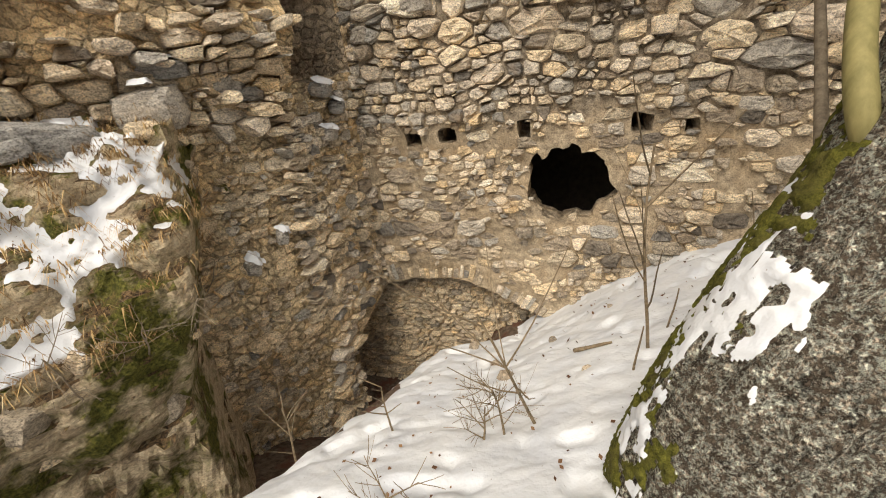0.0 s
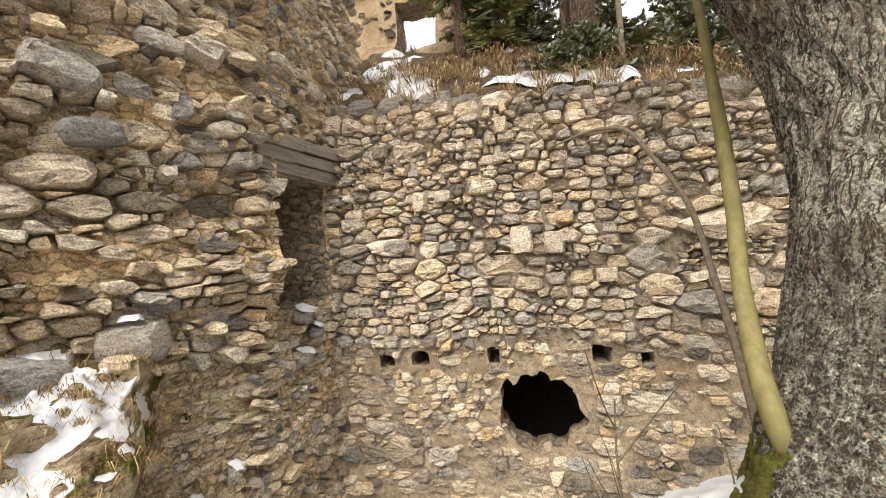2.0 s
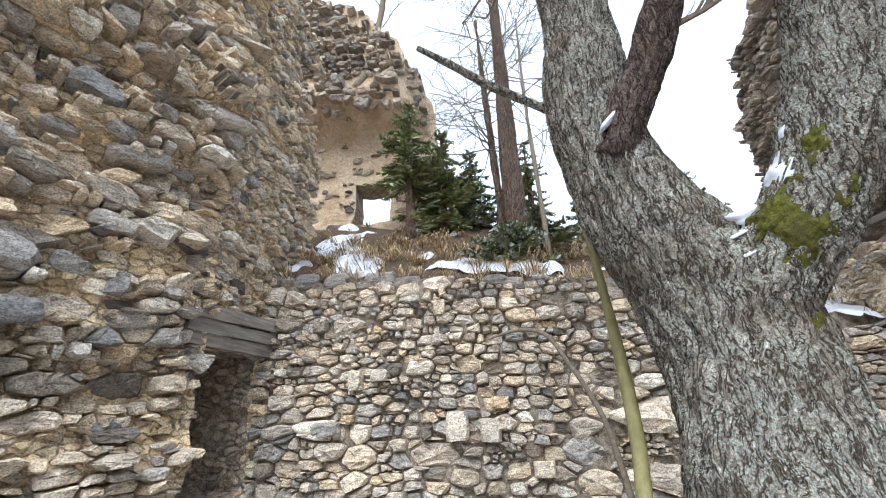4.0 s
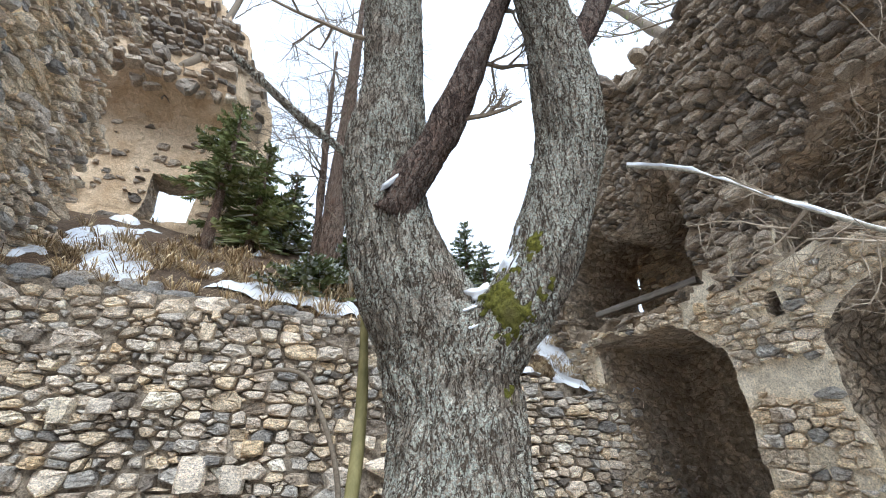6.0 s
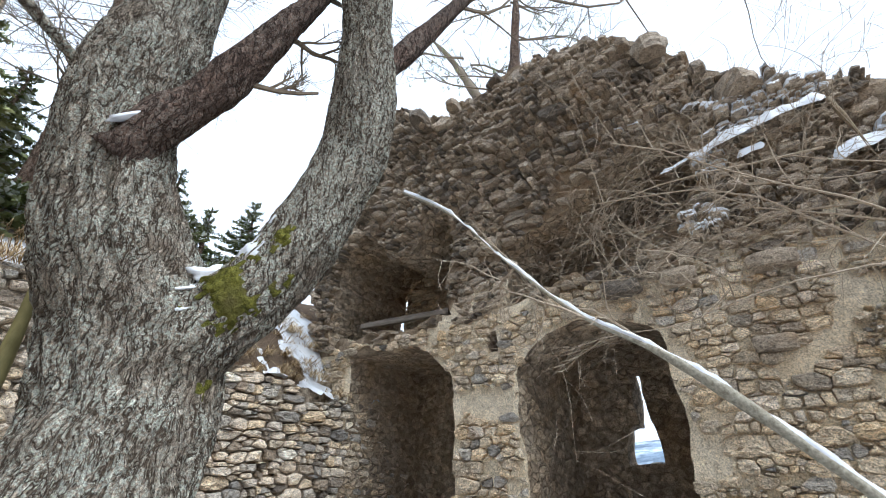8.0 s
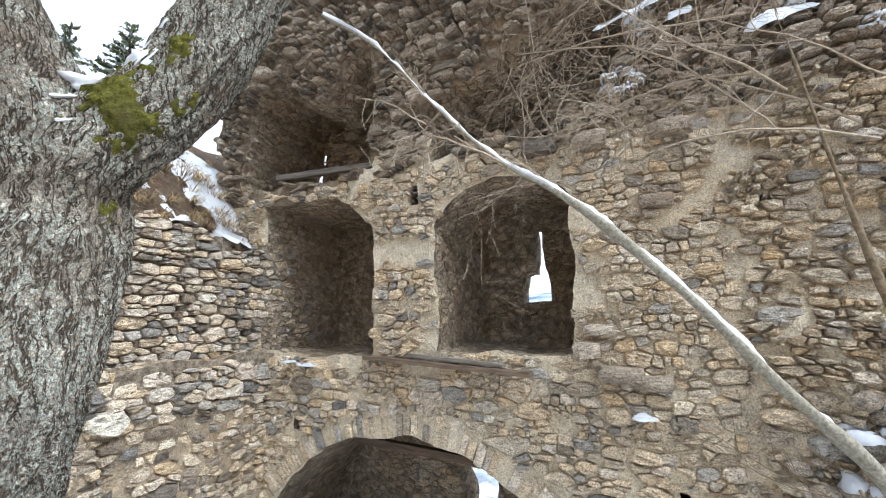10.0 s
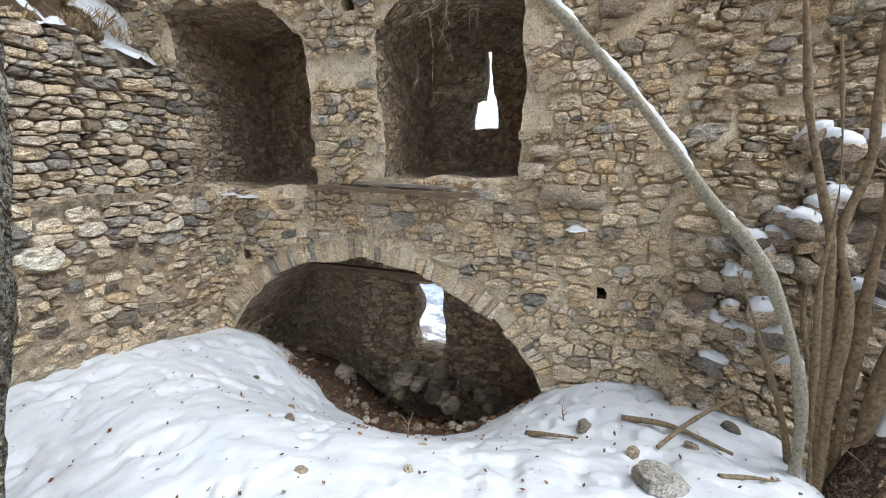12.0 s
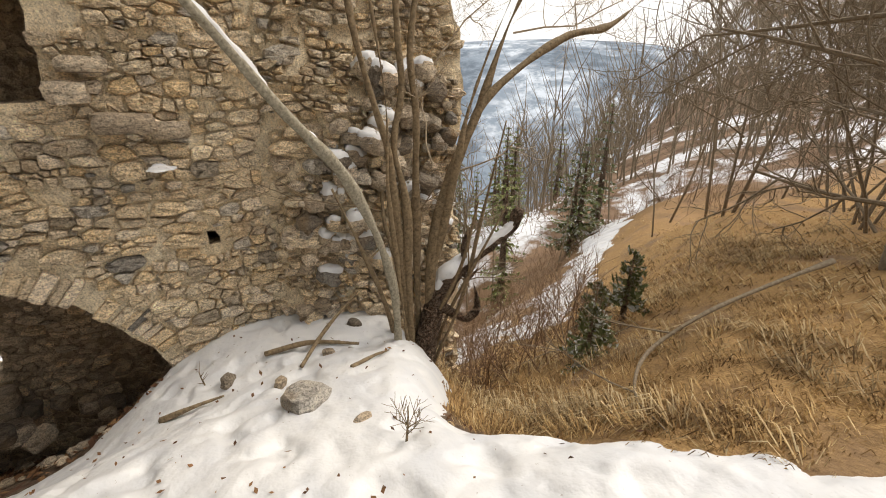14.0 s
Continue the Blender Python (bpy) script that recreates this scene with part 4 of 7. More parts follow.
stones_low += [p for p in voussoirs(rng, NORTH, lambda t: (-3.1 + 2.6 * t, -3.38 - 0.15 * ((-0.8 + 2.6 * t) / 0.85) ** 2), (0.14, 0.28), (0.045, 0.1), (-0.03, 0.02)) if rng.random() < 0.75]
mix_stones(rng, wall_north, stones_low, ((STONE_WARM, 0.4), (STONE_GREY, 0.32), (STONE_DARK, 0.28)), (-0.5, YA, -2.0), 75)

for x, z, wide, high, material in ((-0.47, 0.0, 0.34, 0.4, STONE_PALE), (0.06, 0.34, 0.27, 0.17, STONE_WARM), (-0.08, -0.02, 0.3, 0.32, STONE_GREY), (-1.43, 0.72, 0.3, 0.18, STONE_GREY), (-1.75, 0.62, 0.22, 0.3, STONE_GREY), (-0.64, 1.52, 0.2, 0.24, STONE_WARM), (-2.1, 0.1, 0.46, 0.2, STONE_GREY), (0.5, -0.4, 0.3, 0.2, STONE_PALE)):
    v, f = boulder(rng, (wide, 0.3, high), seg=14, rings=9, rough_amp=0.08, blocky=0.97)
    part("stone", v + (x, YA - 0.03, z), f, material, wall_north)

# earth behind the wall and the back of the low arch
FILL = Frame((0, YA + 0.72, 0), (1, 0, 0), (0, -1, 0))
body("recess_back", masonry(FILL, -6.5, 5.6, -6.8, 1.6, lambda u, v: np.hypot(u + 0.38, v + 1.97) - 0.85, 0.5, 0.12), MORTAR_GREY, REVEAL, wall_north)
LOW = Frame((0, YA + 0.3, 0), (1, 0, 0), (0, -1, 0))
body("arch_infill", masonry(LOW, -3.9, 0.1, -6.7, -3.1, lambda u, v: 1 + 0 * u, 0.3, 0.1), MORTAR_GREY, REVEAL, wall_north)
rec = lay_stones(rng, LOW, -3.9, 0.1, -6.4, -3.1, lambda u, v: 1 + 0 * u, (0.07, 0.2), (1.1, 2.4), (0.0, 0.06), 0.012)
v, f = join_stones(rec)
part("recess_facing", v, f, STONE_WARM, wall_north, kind="stuff")
# black chamber added behind the breach; its colour stands for shade
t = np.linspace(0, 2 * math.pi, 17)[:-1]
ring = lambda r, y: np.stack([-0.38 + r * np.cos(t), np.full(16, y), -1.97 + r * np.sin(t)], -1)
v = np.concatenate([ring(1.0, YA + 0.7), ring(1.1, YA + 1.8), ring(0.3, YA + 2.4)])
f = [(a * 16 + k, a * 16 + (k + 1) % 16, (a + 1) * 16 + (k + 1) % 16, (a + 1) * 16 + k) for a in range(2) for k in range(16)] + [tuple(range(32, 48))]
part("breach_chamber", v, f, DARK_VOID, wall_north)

# west wall: a doorway by the corner, then a rough broken face
W_CORNER = Frame((-3.12, 4.35, 0), (0.075, 1.25, 0), (1, -0.06, 0))
W_FACE = Frame((-3.12, 4.35, 0), (-0.53, -0.848, 0), (0.848, -0.53, 0))


def west_corner(u, v):
    door = np.maximum(np.maximum(0.02 - u, u - 1.13), np.maximum(v - 1.12, -0.47 - v))
    low = np.maximum(v + 4.0 - 0.42 * u, 0.12 - u)
    return np.minimum(np.minimum(door, low) + soft(u, v, 0.03), 7.6 + soft(u, v, 0.3) - v)


def west_face(u, v):
    return np.minimum(7.4 + soft(u, v, 0.4) - v, u + 0.06 * np.sin(v * 9) + 0.04)


def west_bulge(u, v):
    torn = 0.16 * fbm2(u * 0.7, v * 1.6, 1.5, 3, 71) * sstep(-1.6, -0.6, v)
    return torn + 0.14 * fbm2(u, v, 0.8, 3, 70) + 0.3 * sstep(1.4, 3.4, v) * np.abs(fbm2(u, v, 1.3, 4, 72)) + 0.12 * sstep(-0.6, -2.4, v) * sstep(0, 0.8, u)


wall_west = thing("wall_west", "broken ochre and grey rubble wall with a lintelled doorway", "wall", "structure", at=(-3.5, 4, -4.5))
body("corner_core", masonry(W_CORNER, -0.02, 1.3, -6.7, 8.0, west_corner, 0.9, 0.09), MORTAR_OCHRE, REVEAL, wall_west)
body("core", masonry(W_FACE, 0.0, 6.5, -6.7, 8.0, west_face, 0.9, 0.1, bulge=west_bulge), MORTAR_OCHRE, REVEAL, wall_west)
st = lay_stones(rng, W_CORNER, 0.0, 1.25, -5.0, 7.6, west_corner, (0.1, 0.24), (0.9, 2.2), (-0.03, 0.07), 0.01, fill=0.8)
st2 = lay_stones(rng, W_FACE, 0.0, 6.4, -0.9, 7.4, west_face, (0.09, 0.3), (1.0, 2.6), (-0.02, 0.24), 0.008, tilt=17, fill=0.84, bulge=west_bulge)
st3 = lay_stones(rng, W_FACE, 0.0, 6.4, -5.0, -0.9, west_face, (0.08, 0.28), (0.9, 2.0), (-0.03, 0.05), 0.01, tilt=8, fill=0.55, bulge=west_bulge)
mix_stones(rng, wall_west, st + st2, ((STONE_WARM, 0.55), (STONE_GREY, 0.38), (STONE_DARK, 0.07)), (-3.2, 4.0, 0.5), 205)
mix_stones(rng, wall_west, st3, ((STONE_WARM, 0.85), (STONE_GREY, 0.15)), (-3.2, 4.0, -1.5), 80)
# back of the doorway
BACK_DOOR = Frame((-4.0, 4.2, 0), (0, 1, 0), (1, 0, 0))
body("doorway_back", masonry(BACK_DOOR, -0.6, 2.6, -5.4, 1.6, lambda u, v: 1 + 0 * u, 0.2, 0.12), MORTAR_OCHRE, REVEAL, wall_west)
st = lay_stones(rng, BACK_DOOR, -0.5, 2.4, -5.0, 1.5, lambda u, v: 1 + 0 * u, (0.1, 0.24), (0.9, 2.2), (0.0, 0.06), 0.014, fill=0.8)
v, f = join_stones(st)
part("doorway_facing", v, f, STONE_WARM, wall_west, kind="stuff")

# east wall: vaulted embrasures over a wide arch
EAST = Frame((XC, 0, 0), (0, 1, 0), (-1, 0, 0))


def east_top(u):
    return np.interp(u, [-3.1, -2.6, -1.2, -0.65, 0.5, 2.4, 3.5, 4.8, 6.3, 7.4], [2.6, 3.0, 3.9, 4.4, 5.9, 6.4, 6.1, 6.9, 6.3, 5.4])


def arch_line(u):
    d = np.clip(np.abs((u - 3.05) / 2.62), 0, 1)
    return -3.35 + 1.9 * np.maximum(1 - d**2, 0) ** 0.6


def east_body(u, v):
    f = np.minimum(east_top(u) + soft(u, v, 0.16, 7) - v, np.minimum(u + 2.93 + soft(u, v, 0.1), np.where(v > 1.5, 7.25, 6.45) - u + soft(u, v, 0.3)))
    n1 = np.maximum(np.maximum(3.58 - u, u - 5.85), np.maximum(v - (1.95 - 0.55 * np.clip((4.6 - u) / 1.05, 0, 1) ** 2.2), -0.46 - v))
    n2 = np.maximum(np.maximum(0.82 - u, u - 2.57), np.maximum(v - (1.83 - 0.5 * np.abs((u - 1.6) / 0.98) ** 2.6), -0.34 - v))
    low = np.maximum(v - arch_line(u), np.abs(u - 3.05) - 2.6)
    key = np.maximum(np.abs(u - 2.93) - 0.085, np.abs(v - 1.8) - 0.13)
    put = np.maximum(np.abs(u + 0.08) - 0.05, np.abs(v + 1.68) - 0.1)
    put2 = np.maximum(np.abs(u - 5.0) - 0.06, np.abs(v + 1.5) - 0.1)
    c1 = np.maximum(np.maximum(3.62 - u, u - 6.5), np.maximum(v - 4.0 + 0.3 * np.sin(u * 3), 2.32 - v))
    c2 = np.maximum(np.maximum(0.25 + 0.25 * (3.2 - v) - u, u - 2.62), np.maximum(v - 3.3 - 0.45 * np.clip(2.2 - u, -0.5, 1.6), 2.38 + 0.1 * np.sin(u * 4) - v))
    f = np.minimum(f, np.minimum(n1, np.minimum(n2, low)) + soft(u, v, 0.035))
    f = np.minimum(f, np.minimum(np.minimum(key, put), put2))
    return np.minimum(f, np.minimum(c1, c2) + soft(u, v, 0.14, 61))


def east_bulge(u, v):
    over = 0.55 * sstep(3.6, 5.2, v) * sstep(-0.8, 0.6, u) * (0.6 + 0.4 * fbm2(u, v, 0.7, 3, 15))
    right = 0.22 * sstep(-0.7, -0.95, u) * sstep(0.6, -0.8, v) + 0.18 * np.clip(fbm2(u, v, 1.1, 3, 5), -0.3, 1) * sstep(-0.7, -1.0, u)
    return over + right


wall_east = thing("wall_east", "tall ruined rubble wall with two vaulted embrasures above an arch", "wall", "structure", at=(6, 2, -4.5))
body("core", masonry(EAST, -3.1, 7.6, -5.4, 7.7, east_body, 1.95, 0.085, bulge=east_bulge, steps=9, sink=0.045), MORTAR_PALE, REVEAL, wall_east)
REAR = Frame((XC + 1.9, 0, 0), (0, 1, 0), (-1, 0, 0))


def rear_body(u, v):
    slit = np.maximum(np.abs(u - 1.66) - 0.09, np.maximum(v - 1.6, 0.55 - v))
    foot = np.maximum(np.abs(u - 1.72) - 0.25 + 0.3 * np.clip(v - 0.55, 0, 1), np.maximum(v - 0.8, 0.3 - v))
    low = np.maximum(np.abs(u - 2.78) - 0.31 - 0.03 * np.sin(v * 7), np.maximum(v + 2.35, -3.7 - v))
    gap = np.hypot(u - 5.0, (v - 3.2) / 1.2) - 0.2
    f = np.minimum(np.minimum(slit, foot), np.minimum(low, gap + soft(u, v, 0.1)))
    return np.minimum(f, east_top(u) - 0.5 - v + soft(u, v, 0.3))


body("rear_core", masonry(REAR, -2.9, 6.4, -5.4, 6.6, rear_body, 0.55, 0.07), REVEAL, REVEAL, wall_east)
main = lambda u, v: np.minimum(np.minimum(east_body(u, v), u + 0.75), np.minimum(np.minimum(v + 4.2, 2.2 - v), np.maximum(v - arch_line(u) - 0.3, np.abs(u - 3.05) - 2.62)))
upper = lambda u, v: np.minimum(east_body(u, v), v - 2.15)
right = lambda u, v: np.minimum(np.minimum(east_body(u, v), -0.72 - u), 2.2 - v)
st = lay_stones(rng, EAST, -0.8, 6.4, -4.2, 2.2, main, (0.09, 0.26), (1.0, 2.2), (-0.004, 0.034), 0.006, tilt=4, fill=0.9, bulge=east_bulge)
st_up = lay_stones(rng, EAST, -2.9, 7.4, 2.1, 7.4, upper, (0.07, 0.22), (1.0, 2.8), (0.0, 0.13), 0.012, tilt=10, fill=0.94, bulge=east_bulge)
st_r = lay_stones(rng, EAST, -2.9, -0.7, -4.2, 2.3, right, (0.08, 0.22), (1.0, 2.4), (0.01, 0.1), 0.012, tilt=8, fill=0.94, bulge=east_bulge)
st += [p for p in voussoirs(rng, EAST, lambda t: (3.05 + 2.58 * np.cos(radians(6) + radians(168) * t), arch_line(3.05 + 2.58 * np.cos(radians(6) + radians(168) * t))), (0.18, 0.34), (0.06, 0.13), (-0.03, 0.016), bulge=east_bulge) if rng.random() < 0.7]
mix_stones(rng, wall_east, st + st_r, ((STONE_WARM, 0.75), (STONE_GREY, 0.25)), (XC, 1.0, -0.5), 190)
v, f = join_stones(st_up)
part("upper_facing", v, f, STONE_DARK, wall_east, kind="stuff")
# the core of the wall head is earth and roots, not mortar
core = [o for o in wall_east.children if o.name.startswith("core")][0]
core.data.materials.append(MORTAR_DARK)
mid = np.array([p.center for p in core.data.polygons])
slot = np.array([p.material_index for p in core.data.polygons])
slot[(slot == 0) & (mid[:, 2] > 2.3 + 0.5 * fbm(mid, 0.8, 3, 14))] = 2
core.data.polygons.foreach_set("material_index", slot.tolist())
st = lay_stones(rng, REAR, -0.5, 6.2, -4.8, 4.5, lambda u, v: np.minimum(rear_body(u, v), np.maximum(v - 2.2, 1.5 - np.hypot(u - 2.8, v + 3.2))), (0.1, 0.24), (1.1, 2.2), (-0.02, 0.03), 0.01, fill=0.6)
v, f = join_stones(st)
part("rear_facing", v, f, STONE_WARM, wall_east, kind="stuff")

# ---- terrace above the north wall and the ruin behind it ----
def terrace(x, y):
    z = north_top(x) - 0.06 + 0.1 * sstep(YA, YA + 0.5, y) + 0.72 * np.clip(y - YA - 0.55 * sstep(2.2, 2.8, x), 0, 3.2) - 0.15 * np.clip(y - 8.6, 0, 9) + 0.12 * fbm2(x, y, 0.9, 4, 17)
    return z + 0.6 * sstep(3.2, 5.2, x) * sstep(6.1, 7.4, y)


v, f = sheet(np.arange(-7.5, 6.9, 0.12), np.r_[YA + 0.2, np.arange(YA + 0.22, 16.0, 0.13)], lambda x, y: terrace(x, y) - 1.6 * (y < YA + 0.21) - 3.0 * ((y < YA + 0.5) & (x > 2.5)))
solid("terrace_ground", v, f, EARTH, "earth terrace with dead grass and patchy snow above the wall", "ground", "structure", True)
RUIN = Frame((0, 9.0, 0), (1, 0, 0), (0, -1, 0))


def ruin_body(u, v):
    top = np.interp(u, [-7.5, -4.9, -3.5, -2.4, -1.2, -0.9, -0.8], [11.8, 11.9, 11.4, 10.2, 8.8, 7.6, 3.0])
    win = np.maximum(np.abs(u + 2.56) - 0.47, np.abs(v - 5.3) - 0.55)
    niche = np.maximum(np.abs(u + 4.85) - 0.36, np.abs(v - 5.95) - 0.5)
    return np.minimum(top + soft(u, v, 0.3) - v, np.minimum(win, niche) + soft(u, v, 0.07))


def ruin_bulge(u, v):
    return 1.0 * sstep(6.9, 7.9, v + 0.35 * fbm2(u, v, 0.8, 3, 4)) * sstep(-0.9, -1.8, u)


ruin = thing("ruined_tower", "plastered ruin wall with a window beyond the terrace", "ruin", "structure", at=(-3, 9, 3))
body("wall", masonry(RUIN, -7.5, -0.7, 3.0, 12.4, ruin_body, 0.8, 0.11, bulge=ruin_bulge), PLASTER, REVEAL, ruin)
NICHE = Frame((0, 9.3, 0), (1, 0, 0), (0, -1, 0))
body("niche_back", masonry(NICHE, -5.5, -4.2, 5.2, 6.8, lambda u, v: 1 + 0 * u, 0.3, 0.12), MORTAR_OCHRE, REVEAL, ruin)
v, f = board_shape([(-5.4, 8.93, 5.36), (-4.1, 8.93, 5.3)], 0.16, 0.12)
part("ledge_timber", v, f, WOOD_BEAM, ruin, "dark rotten timber under the niche")
st_low = lay_stones(rng, RUIN, -7.0, -0.8, 4.0, 7.4, ruin_body, (0.14, 0.34), (1.0, 2.2), (-0.03, 0.04), 0.02, tilt=6, fill=0.3)
st = st_low + lay_stones(rng, RUIN, -7.0, -0.8, 7.5, 12.0, ruin_body, (0.14, 0.36), (1.0, 2.2), (0.02, 0.2), 0.02, tilt=9, fill=0.85, bulge=ruin_bulge)
set_stones(ruin, st, STONE_DARK, (-2.0, 8.0, 8.0), 200)

# ---- rock ledge under the west wall ----
def outcrop_profile(s):
    """How far the ledge stands out of the wall, and its height, from its top (0) to its foot (1)."""
    return np.interp(s, [0, 0.1, 0.3, 0.5, 0.6, 0.72, 0.86, 1.0], [-0.1, 0.16, 0.55, 1.0, 1.2, 1.12, 1.1, 1.2]), np.interp(s, [0, 0.1, 0.3, 0.5, 0.6, 0.72, 0.86, 1.0], [-0.55, -0.68, -1.0, -1.55, -1.95, -2.35, -2.9, -4.6])


def outcrop_point(u, s, off=0.0, jag=1.0):
    n, z = outcrop_profile(s)
    side = sstep(0.85, 1.4, u - 0.55 * s - 0.2 * fbm2(s * 3, u, 1.0, 3, 6))
    p = W_FACE.put(u, z, n * side + (1 - side) * -0.25 + off)
    q = p.reshape(-1, 3)
    bump = (0.12 * fbm(q, 1.5, 4, 90) + jag * (0.26 * np.abs(fbm(q, 2.1, 3, 91)) + 0.09 * np.abs(fbm(q, 6.0, 3, 92))))[:, None]
    return (q + bump * (W_FACE.n * 0.8 + np.array([0, 0, 0.5]))).reshape(p.shape)


def outcrop_material():
    m = Nodes("mossy_rock_ledge")
    up = m.facing_up(0.35, 0.75)
    strata = m.noise(6.0, 6, 0.7, m.stretch(1, 1, 3.0), 0.8)
    fine = m.noise(60.0, 6, 0.7)
    rock = m.ramp(strata, [(0.3, (0.2, 0.16, 0.12)), (0.43, (0.42, 0.33, 0.22)), (0.58, (0.6, 0.5, 0.34)), (0.7, (0.26, 0.22, 0.17))])
    litter = m.mix(m.step(m.noise(30.0, 6, 0.7), 0.4, 0.6), (0.05, 0.034, 0.022), (0.18, 0.115, 0.06))
    moss = m.mix(m.step(m.noise(40.0, 4), 0.35, 0.65), (0.045, 0.05, 0.012), (0.16, 0.15, 0.035))
    c = m.mix(m.step(m.noise(1.7, 5, 0.65), 0.47, 0.56), rock, moss)
    c = m.mix(up, c, m.mix(m.step(m.noise(4.0, 4), 0.5, 0.6), litter, moss))
    c = m.mix(1.0, c, m.ramp(fine, [(0.3, (0.5, 0.5, 0.5)), (0.5, (1, 1, 1)), (0.7, (1.4, 1.38, 1.35))]), "MULTIPLY")
    m.bump(strata, 0.9, 0.05)
    m.bump(fine, 0.7, 0.014)
    return m.done(c, 0.95, 0.15)


gu, gs = np.meshgrid(np.arange(0.55, 6.4, 0.035), np.linspace(0, 1, 120), indexing="ij")
pts = outcrop_point(gu, gs)
ids = np.arange(gu.size).reshape(gu.shape)
faces = np.stack([ids[:-1, :-1], ids[:-1, 1:], ids[1:, 1:], ids[1:, :-1]], -1).reshape(-1, 4).tolist()
solid("rock_ledge", pts.reshape(-1, 3), faces, outcrop_material(), "mossy rock ledge with leaf litter under the west wall", "rock", "structure")

gu, gs = np.meshgrid(np.arange(0.9, 6.2, 0.02), np.linspace(0.06, 0.62, 130), indexing="ij")
mask = 0.9 * fbm2(gu, gs * 2.4, 1.9, 5, 77) + 0.35 * fbm2(gu, gs * 2.4, 9.0, 3, 78) + 0.42 * sstep(1.5, 2.4, gu) * sstep(0.56, 0.25, gs) - 0.35 * sstep(0.42, 0.6, gs) - 0.3 * sstep(1.5, 1.0, gu) + 0.33
pts = outcrop_point(gu, gs, 0.0, 0.6) + (0.075 * sstep(-0.02, 0.25, mask) - 0.012)[..., None] * np.array([0.3, -0.15, 1.0])
ids = np.arange(gu.size).reshape(gu.shape)
keep = np.stack([mask[:-1, :-1], mask[1:, :-1], mask[1:, 1:], mask[:-1, 1:]]).max(0) > 0.0
faces = np.stack([ids[:-1, :-1], ids[:-1, 1:], ids[1:, 1:], ids[1:, :-1]], -1)[keep]
used, inv = np.unique(faces, return_inverse=True)
solid("snow_patch", pts.reshape(-1, 3)[used], inv.reshape(-1, 4).tolist(), SNOW, "patchy old snow lying on the rock ledge", "snow", "structure", True)


def snow_cap(at, size, rng, turn=0.0, tilt=(0.0, 0.0), label="small patch of snow lying on stone", flat=0.35):
    """A low uneven cushion of snow with a ragged edge."""
    g = np.linspace(-1.5, 1.5, 31)
    gx, gy = np.meshgrid(g, g, indexing="ij")
    off = np.array(at) * 3.7
    m = 1 - np.hypot(gx, gy) + 0.55 * fbm2(gx + off[0], gy + off[1] + off[2], 1.1, 4, 7)
    z = size[2] * (sstep(0.0, 0.55, m) * (1 + 0.3 * fbm2(gx + off[1], gy + off[0], 1.8, 3, 9)) - 0.25)
    v = np.stack([gx * size[0], gy * size[1], z], -1).reshape(-1, 3)
    ids = np.arange(961).reshape(31, 31)
    keep = np.stack([m[:-1, :-1], m[1:, :-1], m[1:, 1:], m[:-1, 1:]]).max(0) > 0
    q = np.stack([ids[:-1, :-1], ids[1:, :-1], ids[1:, 1:], ids[:-1, 1:]], -1)[keep]
    edge = np.maximum(np.abs(q[:, 0] // 31 - 15), np.abs(q[:, 0] % 31 - 15))
    q = q[edge < 13]
    used, inv = np.unique(q, return_inverse=True)
    ob = new("snow_patch", mesh_data("snow_patch", v[used], inv.reshape(-1, 4).tolist(), SNOW, True))
    ob.matrix_basis = pose(*at, tilt[0], tilt[1], turn)
    return tagged(ob, label, "snow", "snow patches on the stones")


def rock(at, size, rng, material, label, turn=0.0, tilt=(0, 0), blocky=0.5, group="", amp=0.14, seg=14):
    v, f = boulder(rng, size, seg=seg, rings=9, rough_amp=amp, blocky=blocky)
    ob = new("rock", mesh_data("rock", v, f, material))
    ob.matrix_basis = pose(*at, tilt[0], tilt[1], turn)
    return tagged(ob, label, "rock", group)


ROCK = stone_material("loose_grey_schist", [(0.0, (0.24, 0.24, 0.235)), (0.5, (0.38, 0.37, 0.35)), (1.0, (0.5, 0.46, 0.4))], 0.2, 0.3)
rng = np.random.default_rng(41)
# large slabs that jut from the broken west wall
for at, size, turn, tilt in (((-3.72, 3.2, -0.78), (0.62, 0.5, 0.42), 28, (8, -4)), ((-4.0, 2.45, -0.8), (0.8, 0.5, 0.26), 60, (6, 12)), ((-3.66, 3.36, -0.36), (0.46, 0.36, 0.16), 30, (4, 0)),
                             ((-3.5, 3.85, -0.6), (0.34, 0.32, 0.28), 40, (10, 6)), ((-3.45, 3.75, 0.12), (0.26, 0.26, 0.24), 20, (0, 5)), ((-3.45, 3.85, 1.15), (0.62, 0.4, 0.2), 55, (0, -6)),
                             ((-3.9, 2.75, 1.5), (0.6, 0.4, 0.3), 60, (-12, 20)), ((-3.78, 2.95, 1.05), (0.5, 0.4, 0.24), 62, (4, -8)), ((-3.5, 3.55, 1.42), (0.24, 0.26, 0.26), 50, (0, 0)), ((-3.6, 3.4, 2.0), (0.5, 0.4, 0.2), 58, (0, 10)),
                             ((-3.55, 3.5, 2.8), (0.7, 0.4, 0.22), 58, (0, -12)), ((-3.8, 3.0, 3.3), (0.6, 0.45, 0.25), 58, (0, 14))):
    rock(at, size, rng, ROCK, "large grey schist slab jutting from the broken wall", turn, tilt, 0.75, "slabs in the west wall", 0.1)
snow_cap((-3.6, 3.3, -0.2), (0.16, 0.1, 0.03), rng, 20)
snow_cap((-3.62, 3.05, -0.38), (0.08, 0.1, 0.04), rng, 60)
